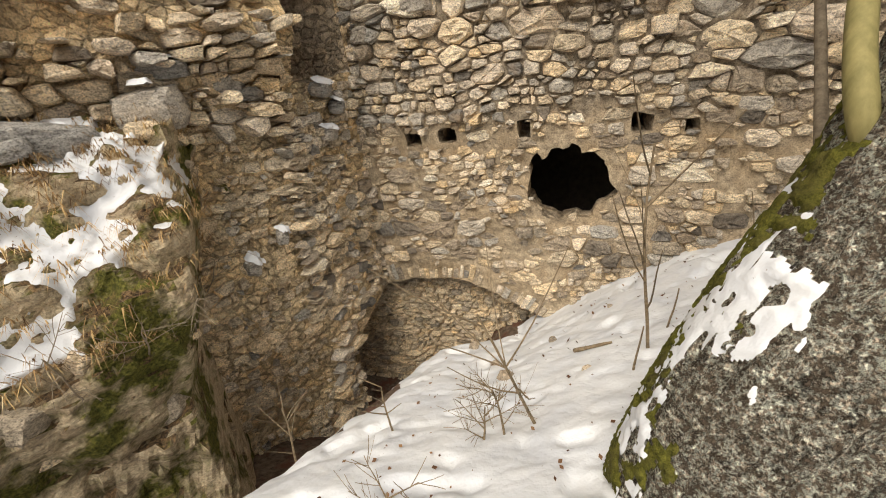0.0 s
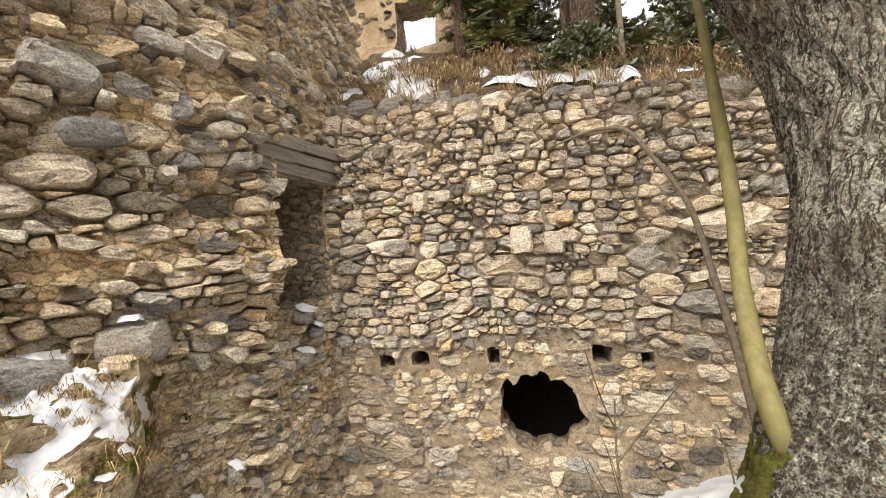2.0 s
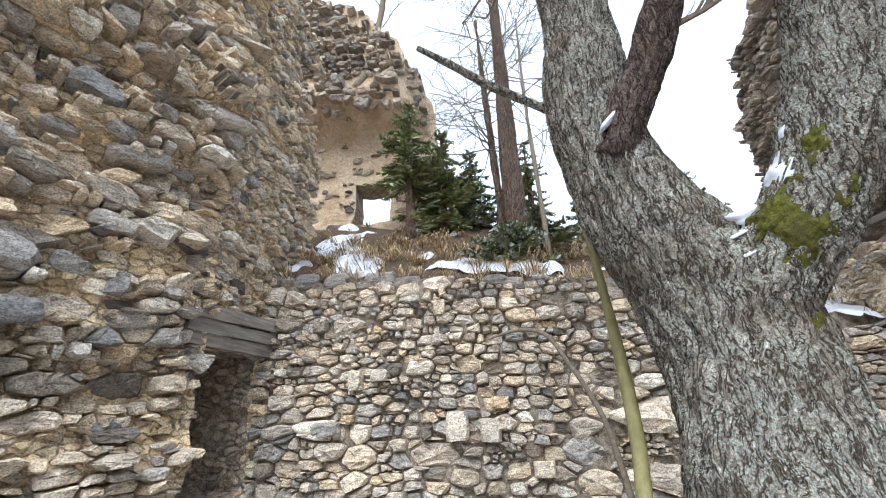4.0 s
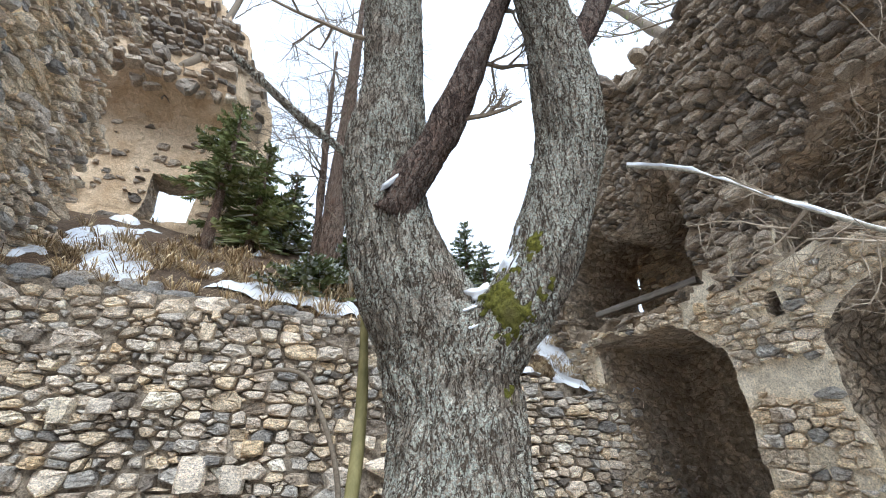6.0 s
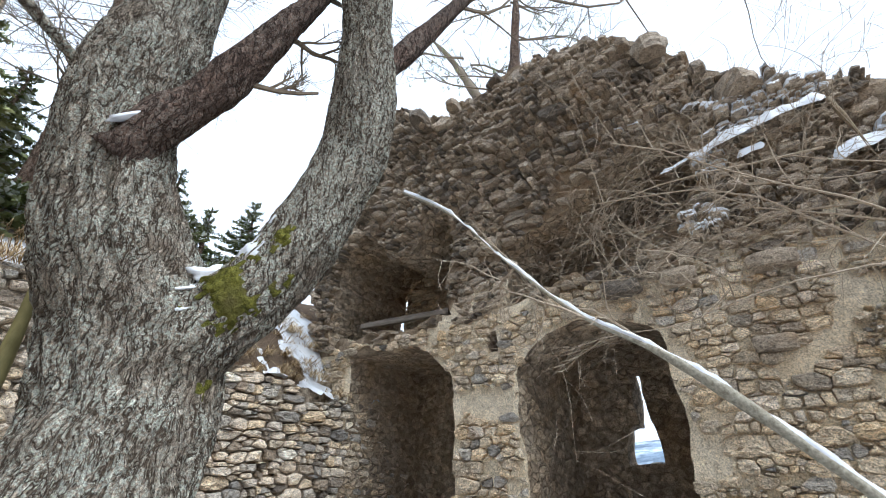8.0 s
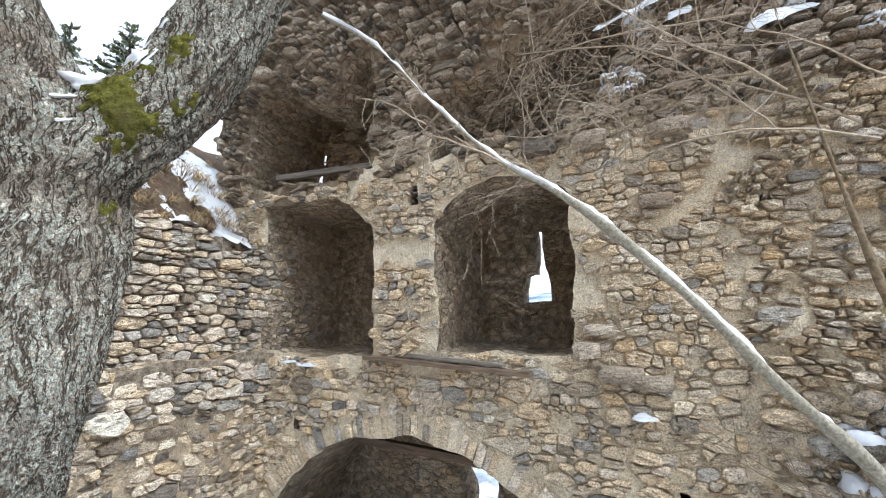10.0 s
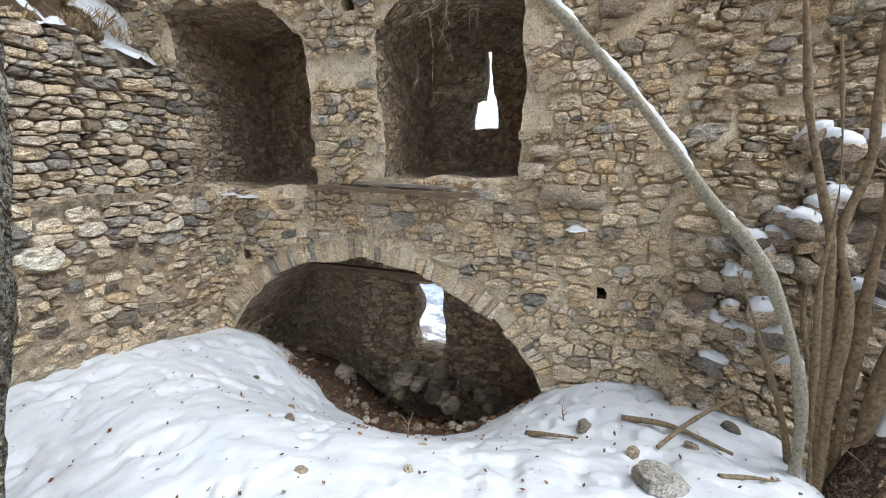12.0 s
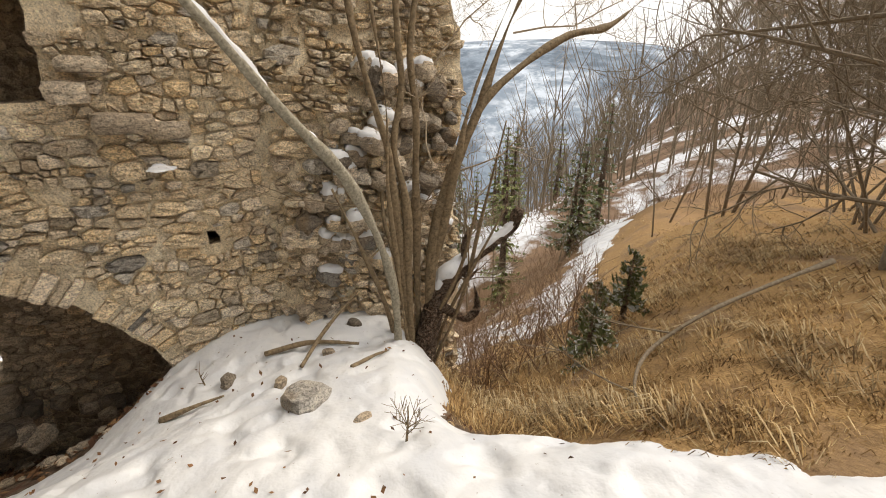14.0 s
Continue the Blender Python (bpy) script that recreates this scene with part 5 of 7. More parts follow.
for at, size, turn in (((-3.02, 4.75, -0.5), (0.12, 0.2, 0.03), 10), ((-2.98, 4.95, -0.72), (0.1, 0.16, 0.03), 30), ((-3.0, 4.7, -0.98), (0.08, 0.12, 0.03), 0), ((-3.18, 3.7, -1.85), (0.06, 0.1, 0.05), 50), ((-3.32, 3.35, -2.02), (0.08, 0.14, 0.06), 50)):
    snow_cap(at, size, rng, turn, (0, 25))
    rock((at[0] - 0.05, at[1], at[2] - 0.17), (size[0] * 2.2, size[1] * 2.2, 0.18), rng, ROCK, "flat stone standing out of the rubble wall", turn, (0, 10), 0.6, "stones under the doorway")

# lintel over the doorway
lintel = thing("door_lintel", "grey weathered timber lintel boards over the doorway", "beam", at=(-3.1, 4.9, 1.15))


def board(path, wide, thick, rng, normal):
    """A worn plank along a path of two points."""
    a, b = np.array(path[0], float), np.array(path[1], float)
    d = (b - a) / np.linalg.norm(b - a)
    n = np.array(normal, float)
    n -= d * (n @ d)
    n /= np.linalg.norm(n)
    w = np.cross(d, n)
    verts, faces, k = [], [], 26
    for i in range(k):
        t = i / (k - 1)
        c = a + (b - a) * t + n * rng.normal(0, 0.003)
        ww, tt = wide * (1 + 0.05 * math.sin(9 * t + wide * 40) + rng.normal(0, 0.015)), thick * (1 + rng.normal(0, 0.04))
        verts += [c + w * ww / 2 + n * tt / 2, c + n * tt * 0.56, c - w * ww / 2 + n * tt / 2, c - w * ww / 2 - n * tt / 2, c + w * ww / 2 - n * tt / 2]
    for i in range(k - 1):
        p, q = i * 5, (i + 1) * 5
        faces += [(p + j, p + (j + 1) % 5, q + (j + 1) % 5, q + j) for j in range(5)]
    faces += [tuple(range(4, -1, -1)), tuple(range((k - 1) * 5, k * 5))]
    return np.array(verts), faces


for z0, z1, dx in ((1.42, 1.5, 0.06), (1.27, 1.33, 0.03), (1.14, 1.17, 0.0)):
    v, f = board([(-3.18 + dx, 4.08, z0), (-2.98 + dx, 5.6, z1)], 0.14, 0.1, rng, (1, 0, 0))
    part("plank", v, f, WOOD_OLD, lintel)

# dead grass, brambles and loose stones on the ledge
rng = np.random.default_rng(43)
places = [tuple(outcrop_point(np.array([u]), np.array([s]))[0] - (0, 0, 0.01)) for u, s in zip(rng.uniform(1.0, 4.5, 420), rng.uniform(0.03, 0.62, 420))]
v, f = blades(rng, places, 0.16, (0.35, -0.2, 0), 16, 0.003, 0.09, 0.6)
solid("ledge_grass", v, f, STRAW_DARK, "tufts of dead grass and moss on the rock ledge", "grass", "stuff")
for k in range(16):
    u, s = rng.uniform(0.9, 4.2), rng.uniform(0.02, 0.6)
    p = outcrop_point(np.array([u]), np.array([s]))[0]
    sz = rng.uniform(0.05, 0.2)
    rock((p[0], p[1], p[2] - sz * 0.3), (sz * 1.5, sz, sz * 0.8), rng, STONE_WARM if k % 2 else ROCK, "loose broken stone lying on the rock ledge", rng.uniform(0, 180), (rng.uniform(-15, 15), rng.uniform(-15, 15)), 0.6, "loose stones on the ledge", 0.15, 9)
for u, s, h in ((1.4, 0.75, 0.7), (1.7, 0.7, 0.6), (2.0, 0.66, 0.6), (1.2, 0.5, 0.4), (2.4, 0.7, 0.5)):
    p = outcrop_point(np.array([u]), np.array([s]))[0]
    tw = twigs(rng, p, (0.5, -0.3, 0.8), h, 0.007, 2, 0.8, 5, 5, 0.02, 0.2)
    bramble = thing("bramble", "thin brown bramble shoots on the rock ledge", "shrub", "", "brambles on the ledge", tuple(p))
    part("stem", *tw[0], BARK_TWIG, bramble)
    part("twig", *merge(tw[1:]), BARK_TWIG, bramble, kind="stuff")
# broken blocks of the ledge's face
for k in range(14):
    u, s = rng.uniform(1.0, 3.6), rng.uniform(0.5, 0.95)
    p = outcrop_point(np.array([u]), np.array([s]))[0] - W_FACE.n * 0.12
    sz = rng.uniform(0.12, 0.32)
    rock((p[0], p[1], p[2] - sz * 0.3), (sz * 1.5, sz, sz * 0.9), rng, STONE_WARM, "angular ochre block in the face of the rock ledge", rng.uniform(0, 180), (rng.uniform(-25, 25), rng.uniform(-25, 25)), 0.8, "blocks in the rock ledge", 0.12, 10)

# ---- the old tree ----
old_tree = thing("forked_tree", "old forked tree with deeply furrowed grey lichen-covered bark", "tree", at=(0.6, 2.1, -2.3))
TRUNK = [(0.31, 1.88, -2.75), (0.36, 1.87, -2.05), (0.53, 1.91, -1.56), (0.78, 2.0, -0.96), (0.97, 2.11, -0.38), (1.12, 2.24, 0.17), (1.17, 2.36, 0.52), (1.08, 2.4, 0.9), (0.88, 2.38, 1.24), (0.7, 2.33, 1.8), (0.69, 2.25, 2.74), (0.63, 2.18, 3.85), (0.5, 2.1, 6.2)]
TRUNK_R = [0.52, 0.43, 0.375, 0.345, 0.325, 0.335, 0.36, 0.35, 0.295, 0.241, 0.223, 0.215, 0.15]
LIMB = [(1.02, 2.36, 0.1), (1.1, 2.28, 0.47), (1.27, 2.15, 0.81), (1.5, 2.02, 1.14), (1.68, 1.9, 1.6), (1.78, 1.77, 2.09), (1.7, 1.65, 2.63), (1.52, 1.52, 3.37), (1.3, 1.4, 5.0)]
LIMB_R = [0.12, 0.18, 0.205, 0.208, 0.217, 0.217, 0.2, 0.16, 0.12]
v, f = tube(TRUNK, TRUNK_R, 150, 0.035, 0.022, 3, 0.02, fine=0.012)
part("trunk", v, f, BARK, old_tree, smooth=True)
v, f = tube(LIMB, LIMB_R, 120, 0.028, 0.018, 5, 0.02, fine=0.01)
part("limb", v, f, BARK, old_tree, smooth=True)
v, f = tube([(0.7, 2.2, 1.58), (0.8, 2.1, 1.8), (0.97, 1.99, 2.15), (1.09, 1.86, 2.54), (1.27, 1.73, 3.1), (1.5, 1.6, 3.9)], [0.11, 0.1, 0.088, 0.08, 0.075, 0.06], 36, 0.03, 0.016, 8, 0.03, fine=0.006)
part("dead_branch", v, f, BARK_DEAD, old_tree, "bare reddish dead branch with flaking bark", smooth=True)
v, f = tube([(0.62, 2.44, 2.06), (0.38, 2.38, 2.16), (0.07, 2.32, 2.32), (-0.19, 2.26, 2.48), (-0.42, 2.22, 2.63)], [0.045, 0.032, 0.029, 0.027, 0.02], 14, 0.008, 0.005, 4, 0.03)
part("broken_branch", v, f, BARK, old_tree, "short snapped grey branch", smooth=True)
v, f = tube([(1.68, 1.62, 2.55), (1.84, 1.58, 2.86), (2.14, 1.5, 3.5), (2.6, 1.4, 4.5), (3.2, 1.3, 5.7)], [0.1, 0.085, 0.075, 0.062, 0.04], 24, 0.014, 0.01, 6, 0.04, fine=0.004)
part("side_branch", v, f, BARK_DEAD, old_tree, smooth=True)
rng = np.random.default_rng(5)
crown = []
for base, head, ln in (((0.62, 2.2, 4.0), (-0.6, 0.3, 0.8), 1.9), ((0.6, 2.15, 4.7), (0.7, 0.2, 0.9), 1.8), ((1.45, 1.5, 3.9), (-0.5, 0.4, 0.9), 1.6), ((1.35, 1.45, 4.5), (0.6, -0.2, 1.0), 1.9),
                       ((1.3, 1.72, 3.2), (0.6, 0.1, 0.5), 1.0), ((2.5, 1.42, 4.3), (0.8, -0.2, 0.4), 1.3), ((1.0, 1.95, 2.25), (0.9, -0.2, -0.1), 0.5), ((1.15, 1.83, 2.7), (0.7, 0.1, 0.2), 0.7), ((0.55, 2.2, 3.1), (-0.9, 0.3, 0.3), 1.0), ((1.5, 1.5, 3.6), (0.9, -0.3, 0.5), 2.8), ((2.9, 1.35, 5.1), (0.8, -0.5, 0.2), 2.6), ((1.4, 1.45, 4.3), (0.8, -0.6, 0.4), 2.9), ((2.6, 1.4, 4.5), (0.5, -0.9, 0.3), 2.2)):
    crown += twigs(rng, base, head, ln, 0.022, 3, 0.7, 4)
v, f = merge(crown)
part("twig", v, f, BARK_TWIG, old_tree, kind="stuff")
# smooth skins on which snow and moss lie
FOOT_SKIN = tube(TRUNK[:6], np.array(TRUNK_R[:6]) + 0.018, 200, 0.02, 0, 3, 0.012)
TRUNK_SKIN = tube(TRUNK[4:9], np.array(TRUNK_R[4:9]) + 0.012, 140, 0.015, 0, 3, 0.012)
LIMB_SKIN = tube(LIMB[:7], np.array(LIMB_R[:7]) + 0.01, 130, 0.015, 0, 5, 0.012)

# ---- the east wall's timbers, rubble and snow ----
rng = np.random.default_rng(61)
ledge_plank = thing("ledge_plank", "long weathered plank lying on the embrasure ledge", "plank", at=(5.15, 2.4, -0.5))
v, f = board([(5.2, 3.62, -0.44), (5.1, 1.28, -0.54)], 0.15, 0.05, rng, (0, 0, 1))
part("board", v, f, WOOD_BEAM, ledge_plank)
v, f = board([(5.24, 2.95, -0.39), (5.13, 1.6, -0.46)], 0.09, 0.04, rng, (0, 0, 1))
part("split_board", v, f, WOOD_OLD, ledge_plank)
arch_beam = thing("arch_beam", "dark timber beam spanning under the vault", "beam", at=(6.4, 3.4, -1.98))
v, f = board([(6.42, 4.7, -1.92), (6.38, 2.2, -1.98)], 0.12, 0.12, rng, (-1, 0, 0))
part("timber", v, f, WOOD_BEAM, arch_beam)
vault_beam = thing("vault_beam", "pale squared timber set across the upper vault", "beam", at=(5.9, 5.2, 2.75))
v, f = board([(5.75, 6.2, 2.72), (6.0, 4.2, 2.7)], 0.1, 0.1, rng, (-1, 0, 0))
part("timber", v, f, WOOD_OLD, vault_beam)

# fallen stones under the arch
for k in range(46):
    y = 2.75 + rng.normal(0, 0.55)
    x = 6.75 + rng.normal(0, 0.28)
    sz = rng.uniform(0.12, 0.34)
    z = -4.35 + 0.55 * math.exp(-(((y - 2.75) / 0.55) ** 2)) * rng.uniform(0.1, 1.0) + 0.1 * (7.1 - x)
    rock((min(x, 7.05), y, max(z, float(yard(np.array([x]), np.array([y]))[0]) - 0.03)), (sz * 1.3, sz, sz * 0.8), rng, STONE_DARK, "fallen grey building stone heaped under the window", rng.uniform(0, 180), (rng.uniform(-20, 20), rng.uniform(-20, 20)), 0.7, "fallen stones under the arch", 0.12, 10)
for k in range(70):
    x, y = rng.uniform(5.0, 6.9), rng.uniform(0.8, 4.9)
    sz = rng.uniform(0.04, 0.14)
    rock((x, y, float(yard(np.array([x]), np.array([y]))[0]) - 0.01), (sz * 1.3, sz, sz * 0.7), rng, STONE_DARK, "small loose stone on the arch floor", rng.uniform(0, 180), (0, 0), 0.5, "loose stones on the arch floor", 0.15, 8)


# masonry blocks that stand out below the embrasures, and the rough bulge by the bush
for at, size, turn in (((5.2, 0.68, -0.35), (0.3, 0.34, 0.2), 0), ((5.2, 0.36, -0.6), (0.34, 0.52, 0.2), 4), ((5.22, 0.05, -0.66), (0.3, 0.36, 0.18), -6), ((5.2, 0.55, -0.12), (0.26, 0.4, 0.14), 8),
                       ((5.22, -0.1, 1.2), (0.2, 0.4, 0.17), 0), ((5.2, 1.1, 2.0), (0.3, 0.5, 0.22), 0), ((5.2, 0.5, 1.98), (0.3, 0.42, 0.2), 0), ((5.2, -0.3, 1.95), (0.3, 0.5, 0.18), 0)):
    rock(at, size, rng, STONE_DARK, "dark block standing out of the wall face", turn, (0, rng.uniform(-5, 5)), 0.8, "blocks in the east wall", 0.1)
for k in range(190):
    y, z = rng.uniform(-2.75, -0.85), rng.uniform(-3.2, -0.1)
    if z > -0.1 - 1.0 * max(0, y + 1.75) * 1.6 or z < -2.9 - 0.3 * (y + 0.85):
        continue
    sz = rng.uniform(0.1, 0.27)
    x = 5.02 - 0.22 * math.exp(-(((y + 1.8) / 0.6) ** 2) - ((z + 1.3) / 0.9) ** 2) + rng.normal(0, 0.03)
    v, f = boulder(rng, (sz * 0.95, sz * 1.15, sz * 0.95), seg=16, rings=11, rough_amp=0.26, blocky=0.35)
    turn = np.array(pose(0, 0, 0, rng.uniform(-45, 45), rng.uniform(-30, 30), rng.uniform(-40, 40)).to_3x3())
    v = v @ turn.T + (x, y, z)
    part("stone", v, f, STONE_DARK if k % 3 else STONE_GREY, wall_east)
    if z > -2.4 and fbm2(y * 1.0, z * 1.0, 1.6, 2, 31) > 0.0:
        snow_on(v, f, k, 0.028, 0.45)
for at, size, tilt in (((5.15, 4.65, -0.58), (0.1, 0.2, 0.03), 0), ((5.16, 5.05, -0.55), (0.08, 0.12, 0.02), 0), ((5.12, 0.2, -0.9), (0.05, 0.12, 0.03), 20)):
    snow_cap(at, size, rng, rng.uniform(-20, 20), (0, -tilt))
# snow on the ledges of the broken wall head
snowy = [p for p in st_up if p[2][1] < 0.75 and 2.5 < p[2][2] < 4.2]
for k, (v, f, c) in enumerate(snowy):
    if fbm2(c[1] * 1.0, c[2] * 2.2, 0.9, 2, 12) > -0.02:
        snow_on(v, f, k, 0.03, 0.3)

for k, (path, wide) in enumerate((([(5.1, 0.38, 3.35), (5.1, -0.03, 3.42), (5.1, -0.4, 3.5), (5.08, -0.82, 3.55), (5.08, -1.2, 3.54)], 0.06), ([(5.1, -1.0, 2.84), (5.1, -1.23, 2.9), (5.1, -1.6, 2.93)], 0.05), ([(5.1, -0.35, 3.2), (5.1, -0.62, 3.26)], 0.035))):
    v, f = ribbon(path, wide, 0.05, 60 + k, (0.7, 0, 0.7), 0.7)
    solid("snow_strip", v, f, SNOW, "ragged line of snow on a ledge of the broken wall", "snow", "", True, "snow on the wall ledges")

# loose rubble along the broken wall head
for k in range(70):
    y = rng.uniform(-2.6, 6.2)
    x = XC + rng.uniform(-0.35, 1.5) - 0.3 * float(sstep(-0.8, 0.6, y))
    sz = rng.uniform(0.14, 0.4)
    rock((x, y, float(east_top(y)) - 0.45), (sz * 1.3, sz, sz * 0.75), rng, STONE_DARK, "dark loose stone on the broken wall head", rng.uniform(0, 180), (rng.uniform(-20, 20), rng.uniform(-20, 20)), 0.9, "stones on the wall head", 0.14, 10)
# leaves blown in under the arch
v, f = [], []
for k in range(900):
    x, y = rng.uniform(5.0, 7.0), rng.uniform(0.6, 4.8)
    c, a, s = np.array([x, y, float(yard(np.array([x]), np.array([y]))[0]) + 0.015]), rng.uniform(0, 6.3), rng.uniform(0.02, 0.05)
    d, e = np.array([math.cos(a), math.sin(a), rng.normal(0, 0.4)]) * s, np.array([-math.sin(a), math.cos(a), rng.normal(0, 0.4)]) * s * 0.6
    b = len(v)
    v += [c - d, c + e, c + d, c - e]
    f.append((b, b + 1, b + 2, b + 3))
solid("leaf_litter", np.array(v), f, LEAF_DEAD, "reddish-brown dead leaves under the arch", "leaves", "stuff")

# ---- things lying in the snow ----
def on_snow(x, y):
    return float(yard(np.array([x]), np.array([y]))[0]) + 0.08


stump = rock((3.3, -0.5, on_snow(3.3, -0.5) - 0.05), (0.36, 0.34, 0.17), rng, ROCK, "flat-topped grey block sunk in the snow", 25, (4, 6), 0.8)
for x, y, sz in ((2.3, 0.1, 0.16), (2.75, -0.75, 0.12), (2.0, 0.6, 0.14), (4.35, 0.0, 0.14), (3.9, -0.4, 0.1), (2.5, 1.9, 0.1), (3.2, 2.6, 0.1), (3.8, 2.2, 0.08), (3.9, 3.2, 0.09), (4.3, 4.1, 0.1), (3.5, 3.5, 0.07), (2.9, 3.3, 0.06), (2.8, 1.2, 0.08), (3.3, 1.3, 0.07), (2.0, 1.5, 0.08), (2.2, 2.4, 0.07),
                 (-0.9, 3.4, 0.14), (-1.1, 3.9, 0.11), (-0.5, 4.2, 0.1), (0.1, 4.6, 0.09), (0.6, 4.9, 0.08), (-0.2, 3.2, 0.08), (-1.5, 4.6, 0.14), (0.9, 4.3, 0.07), (4.6, -1.3, 0.14), (4.2, -0.9, 0.1)):
    rock((x, y, on_snow(x, y) - 0.07), (sz * 1.4, sz, sz * 0.9), rng, STONE_DARK, "small dark stone showing through the snow", rng.uniform(0, 180), (0, 0), 0.4, "stones in the snow", 0.2, 9)


def stick(path, radius, label):
    v, f = tube(path, np.linspace(radius, radius * 0.4, len(path)) * 0.8, 10, 0.015, 0, int(radius * 999), 0.04)
    return solid("fallen_stick", v, f, BARK_HAZEL, label, "stick", "", True, "sticks on the snow")


z = on_snow
stick([(4.25, 0.55, z(4.25, 0.55)), (4.15, 0.3, z(4.15, 0.3) + 0.02), (4.1, 0.05, z(4.1, 0.05))], 0.035, "short dark stick lying on the snow")
stick([(4.5, -0.35, z(4.5, -0.35)), (4.4, -0.75, z(4.4, -0.75) + 0.03), (4.15, -1.2, z(4.15, -1.2))], 0.03, "bent brown stick lying by the bush")
stick([(4.0, -0.6, z(4.0, -0.6)), (4.35, -0.9, z(4.35, -0.9) + 0.12), (4.7, -1.4, z(4.7, -1.4) + 0.35)], 0.028, "leaning brown stick propped by the bush")
stick([(3.6, -0.95, z(3.6, -0.95)), (3.75, -1.3, z(3.75, -1.3)), (3.8, -1.6, z(3.8, -1.6))], 0.018, "thin stick half sunk in the snow")
stick([(-0.3, 3.6, z(-0.3, 3.6)), (0.0, 3.5, z(0.0, 3.5) + 0.02)], 0.025, "short dark stick lying on the snow")
# leaves and bits of bark scattered over the snow
v, f = [], []
for k in range(850):
    x, y = rng.uniform(-1.8, 5.1), rng.uniform(-2.0, 5.4)
    if snow_cover(np.array([x]), np.array([y]))[0] < 0.08:
        continue
    c, a, s = np.array([x, y, on_snow(x, y) + 0.012]), rng.uniform(0, 6.3), rng.uniform(0.006, 0.024)
    d, e = np.array([math.cos(a), math.sin(a), rng.normal(0, 0.4)]) * s, np.array([-math.sin(a), math.cos(a), rng.normal(0, 0.4)]) * s * 0.6
    b = len(v)
    v += [c - d, c + e, c + d, c - e]
    f.append((b, b + 1, b + 2, b + 3))
solid("leaf_litter", np.array(v), f, LEAF_DEAD, "brown leaf scraps scattered over the snow", "leaves", "stuff")

# snow, moss and shoots on the old tree
def islands(v, f):
    """The connected pieces of a mesh, as (verts, faces) of their own."""
    root = np.arange(len(v))
    q = np.array(f)
    while True:
        low = root[q].min(1)
        fresh = root.copy()
        for k in range(q.shape[1]):
            np.minimum.at(fresh, q[:, k], low)
        fresh = fresh[fresh]
        if (fresh == root).all():
            break
        root = fresh
    for r in np.unique(root[q[:, 0]]):
        own = q[root[q[:, 0]] == r]
        used, inv = np.unique(own, return_inverse=True)
        yield v[used], inv.reshape(own.shape).tolist()


def lie(name, skin, choose, thick, material, label, category, group, crumb=25.0):
    v, f = drape(skin[0], skin[1], choose, thick, crumb)
    for piece, faces in islands(v, f):
        if len(faces) > 24:
            solid(name, piece, faces, material, label, category, "", True, group)


lie("snow_patch", FOOT_SKIN, lambda p, n: 0.5 * fbm(p, 3.4, 3, 30) + 0.45 * fbm(p, 15.0, 3, 29) + 1.8 * (n @ np.array([-0.74, 0.45, 0.5]) - 0.7) - 3.0 * sstep(-1.05, -0.8, p[:, 2]), 0.014, SNOW, "thin melting snow lying on the mossy trunk foot", "snow", "snow on the old tree")
lie("snow_patch", LIMB_SKIN, lambda p, n: 1.8 * (-0.75 * n[:, 0] + 0.62 * n[:, 2] - 0.25 * n[:, 1] - 1.0) + 0.35 * fbm(p, 7.0, 3, 31) - 3 * sstep(1.95, 2.0, p[:, 2]) - 1.0 * sstep(1.15, 0.8, p[:, 2]), 0.016, SNOW, "strip of snow lying along the limb above the fork", "snow", "snow on the old tree")
for at, size, turn in (((0.7, 2.06, 1.74), (0.26, 0.08, 0.035), 10),):
    v, f = boulder(rng, size, seg=22, rings=13, rough_amp=0.3)
    lump = new("snow_patch", mesh_data("snow_patch", v, f, SNOW, True))
    lump.matrix_basis = pose(*at, 0, -48, turn)
    tagged(lump, "snow caught where the dead branch leaves the trunk", "snow", "snow on the old tree")
for at, size, turn in (((1.2, 2.2, 1.0), (0.36, 0.28, 0.085), 20), ((1.2, 2.07, 0.9), (0.25, 0.12, 0.04), 10), ((1.3, 2.16, 1.07), (0.28, 0.2, 0.12), 30), ((1.12, 2.22, 1.03), (0.28, 0.16, 0.05), 0)):
    v, f = boulder(rng, size, seg=26, rings=15, rough_amp=0.5)
    lump = new("snow_patch", mesh_data("snow_patch", v, f, SNOW, True))
    lump.matrix_basis = pose(*at, 0, -25, turn)
    tagged(lump, "soft lump of snow filling the fork of the tree", "snow", "snow on the old tree")
lie("moss_cushion", LIMB_SKIN, lambda p, n: 0.3 - np.hypot((p[:, 0] - 1.33) / 0.3, (p[:, 2] - 1.06) / 0.6) + 0.5 * fbm(p, 7.0, 3, 33) + 0.3 * fbm(p, 30.0, 2, 40) - 2 * sstep(-0.2, 0.3, n[:, 1]), 0.02, MOSS, "yellow-green moss growing in the fork of the tree", "moss", "moss on the old tree", 60.0)
lie("moss_cushion", TRUNK_SKIN, lambda p, n: 0.36 - np.hypot((p[:, 0] - 1.28) / 0.24, (p[:, 2] - 0.86) / 0.5) + 0.5 * fbm(p, 7.0, 3, 34) + 0.3 * fbm(p, 30.0, 2, 41) - 2 * sstep(-0.2, 0.3, n[:, 1]), 0.02, MOSS, "yellow-green moss growing in the fork of the tree", "moss", "moss on the old tree", 60.0)
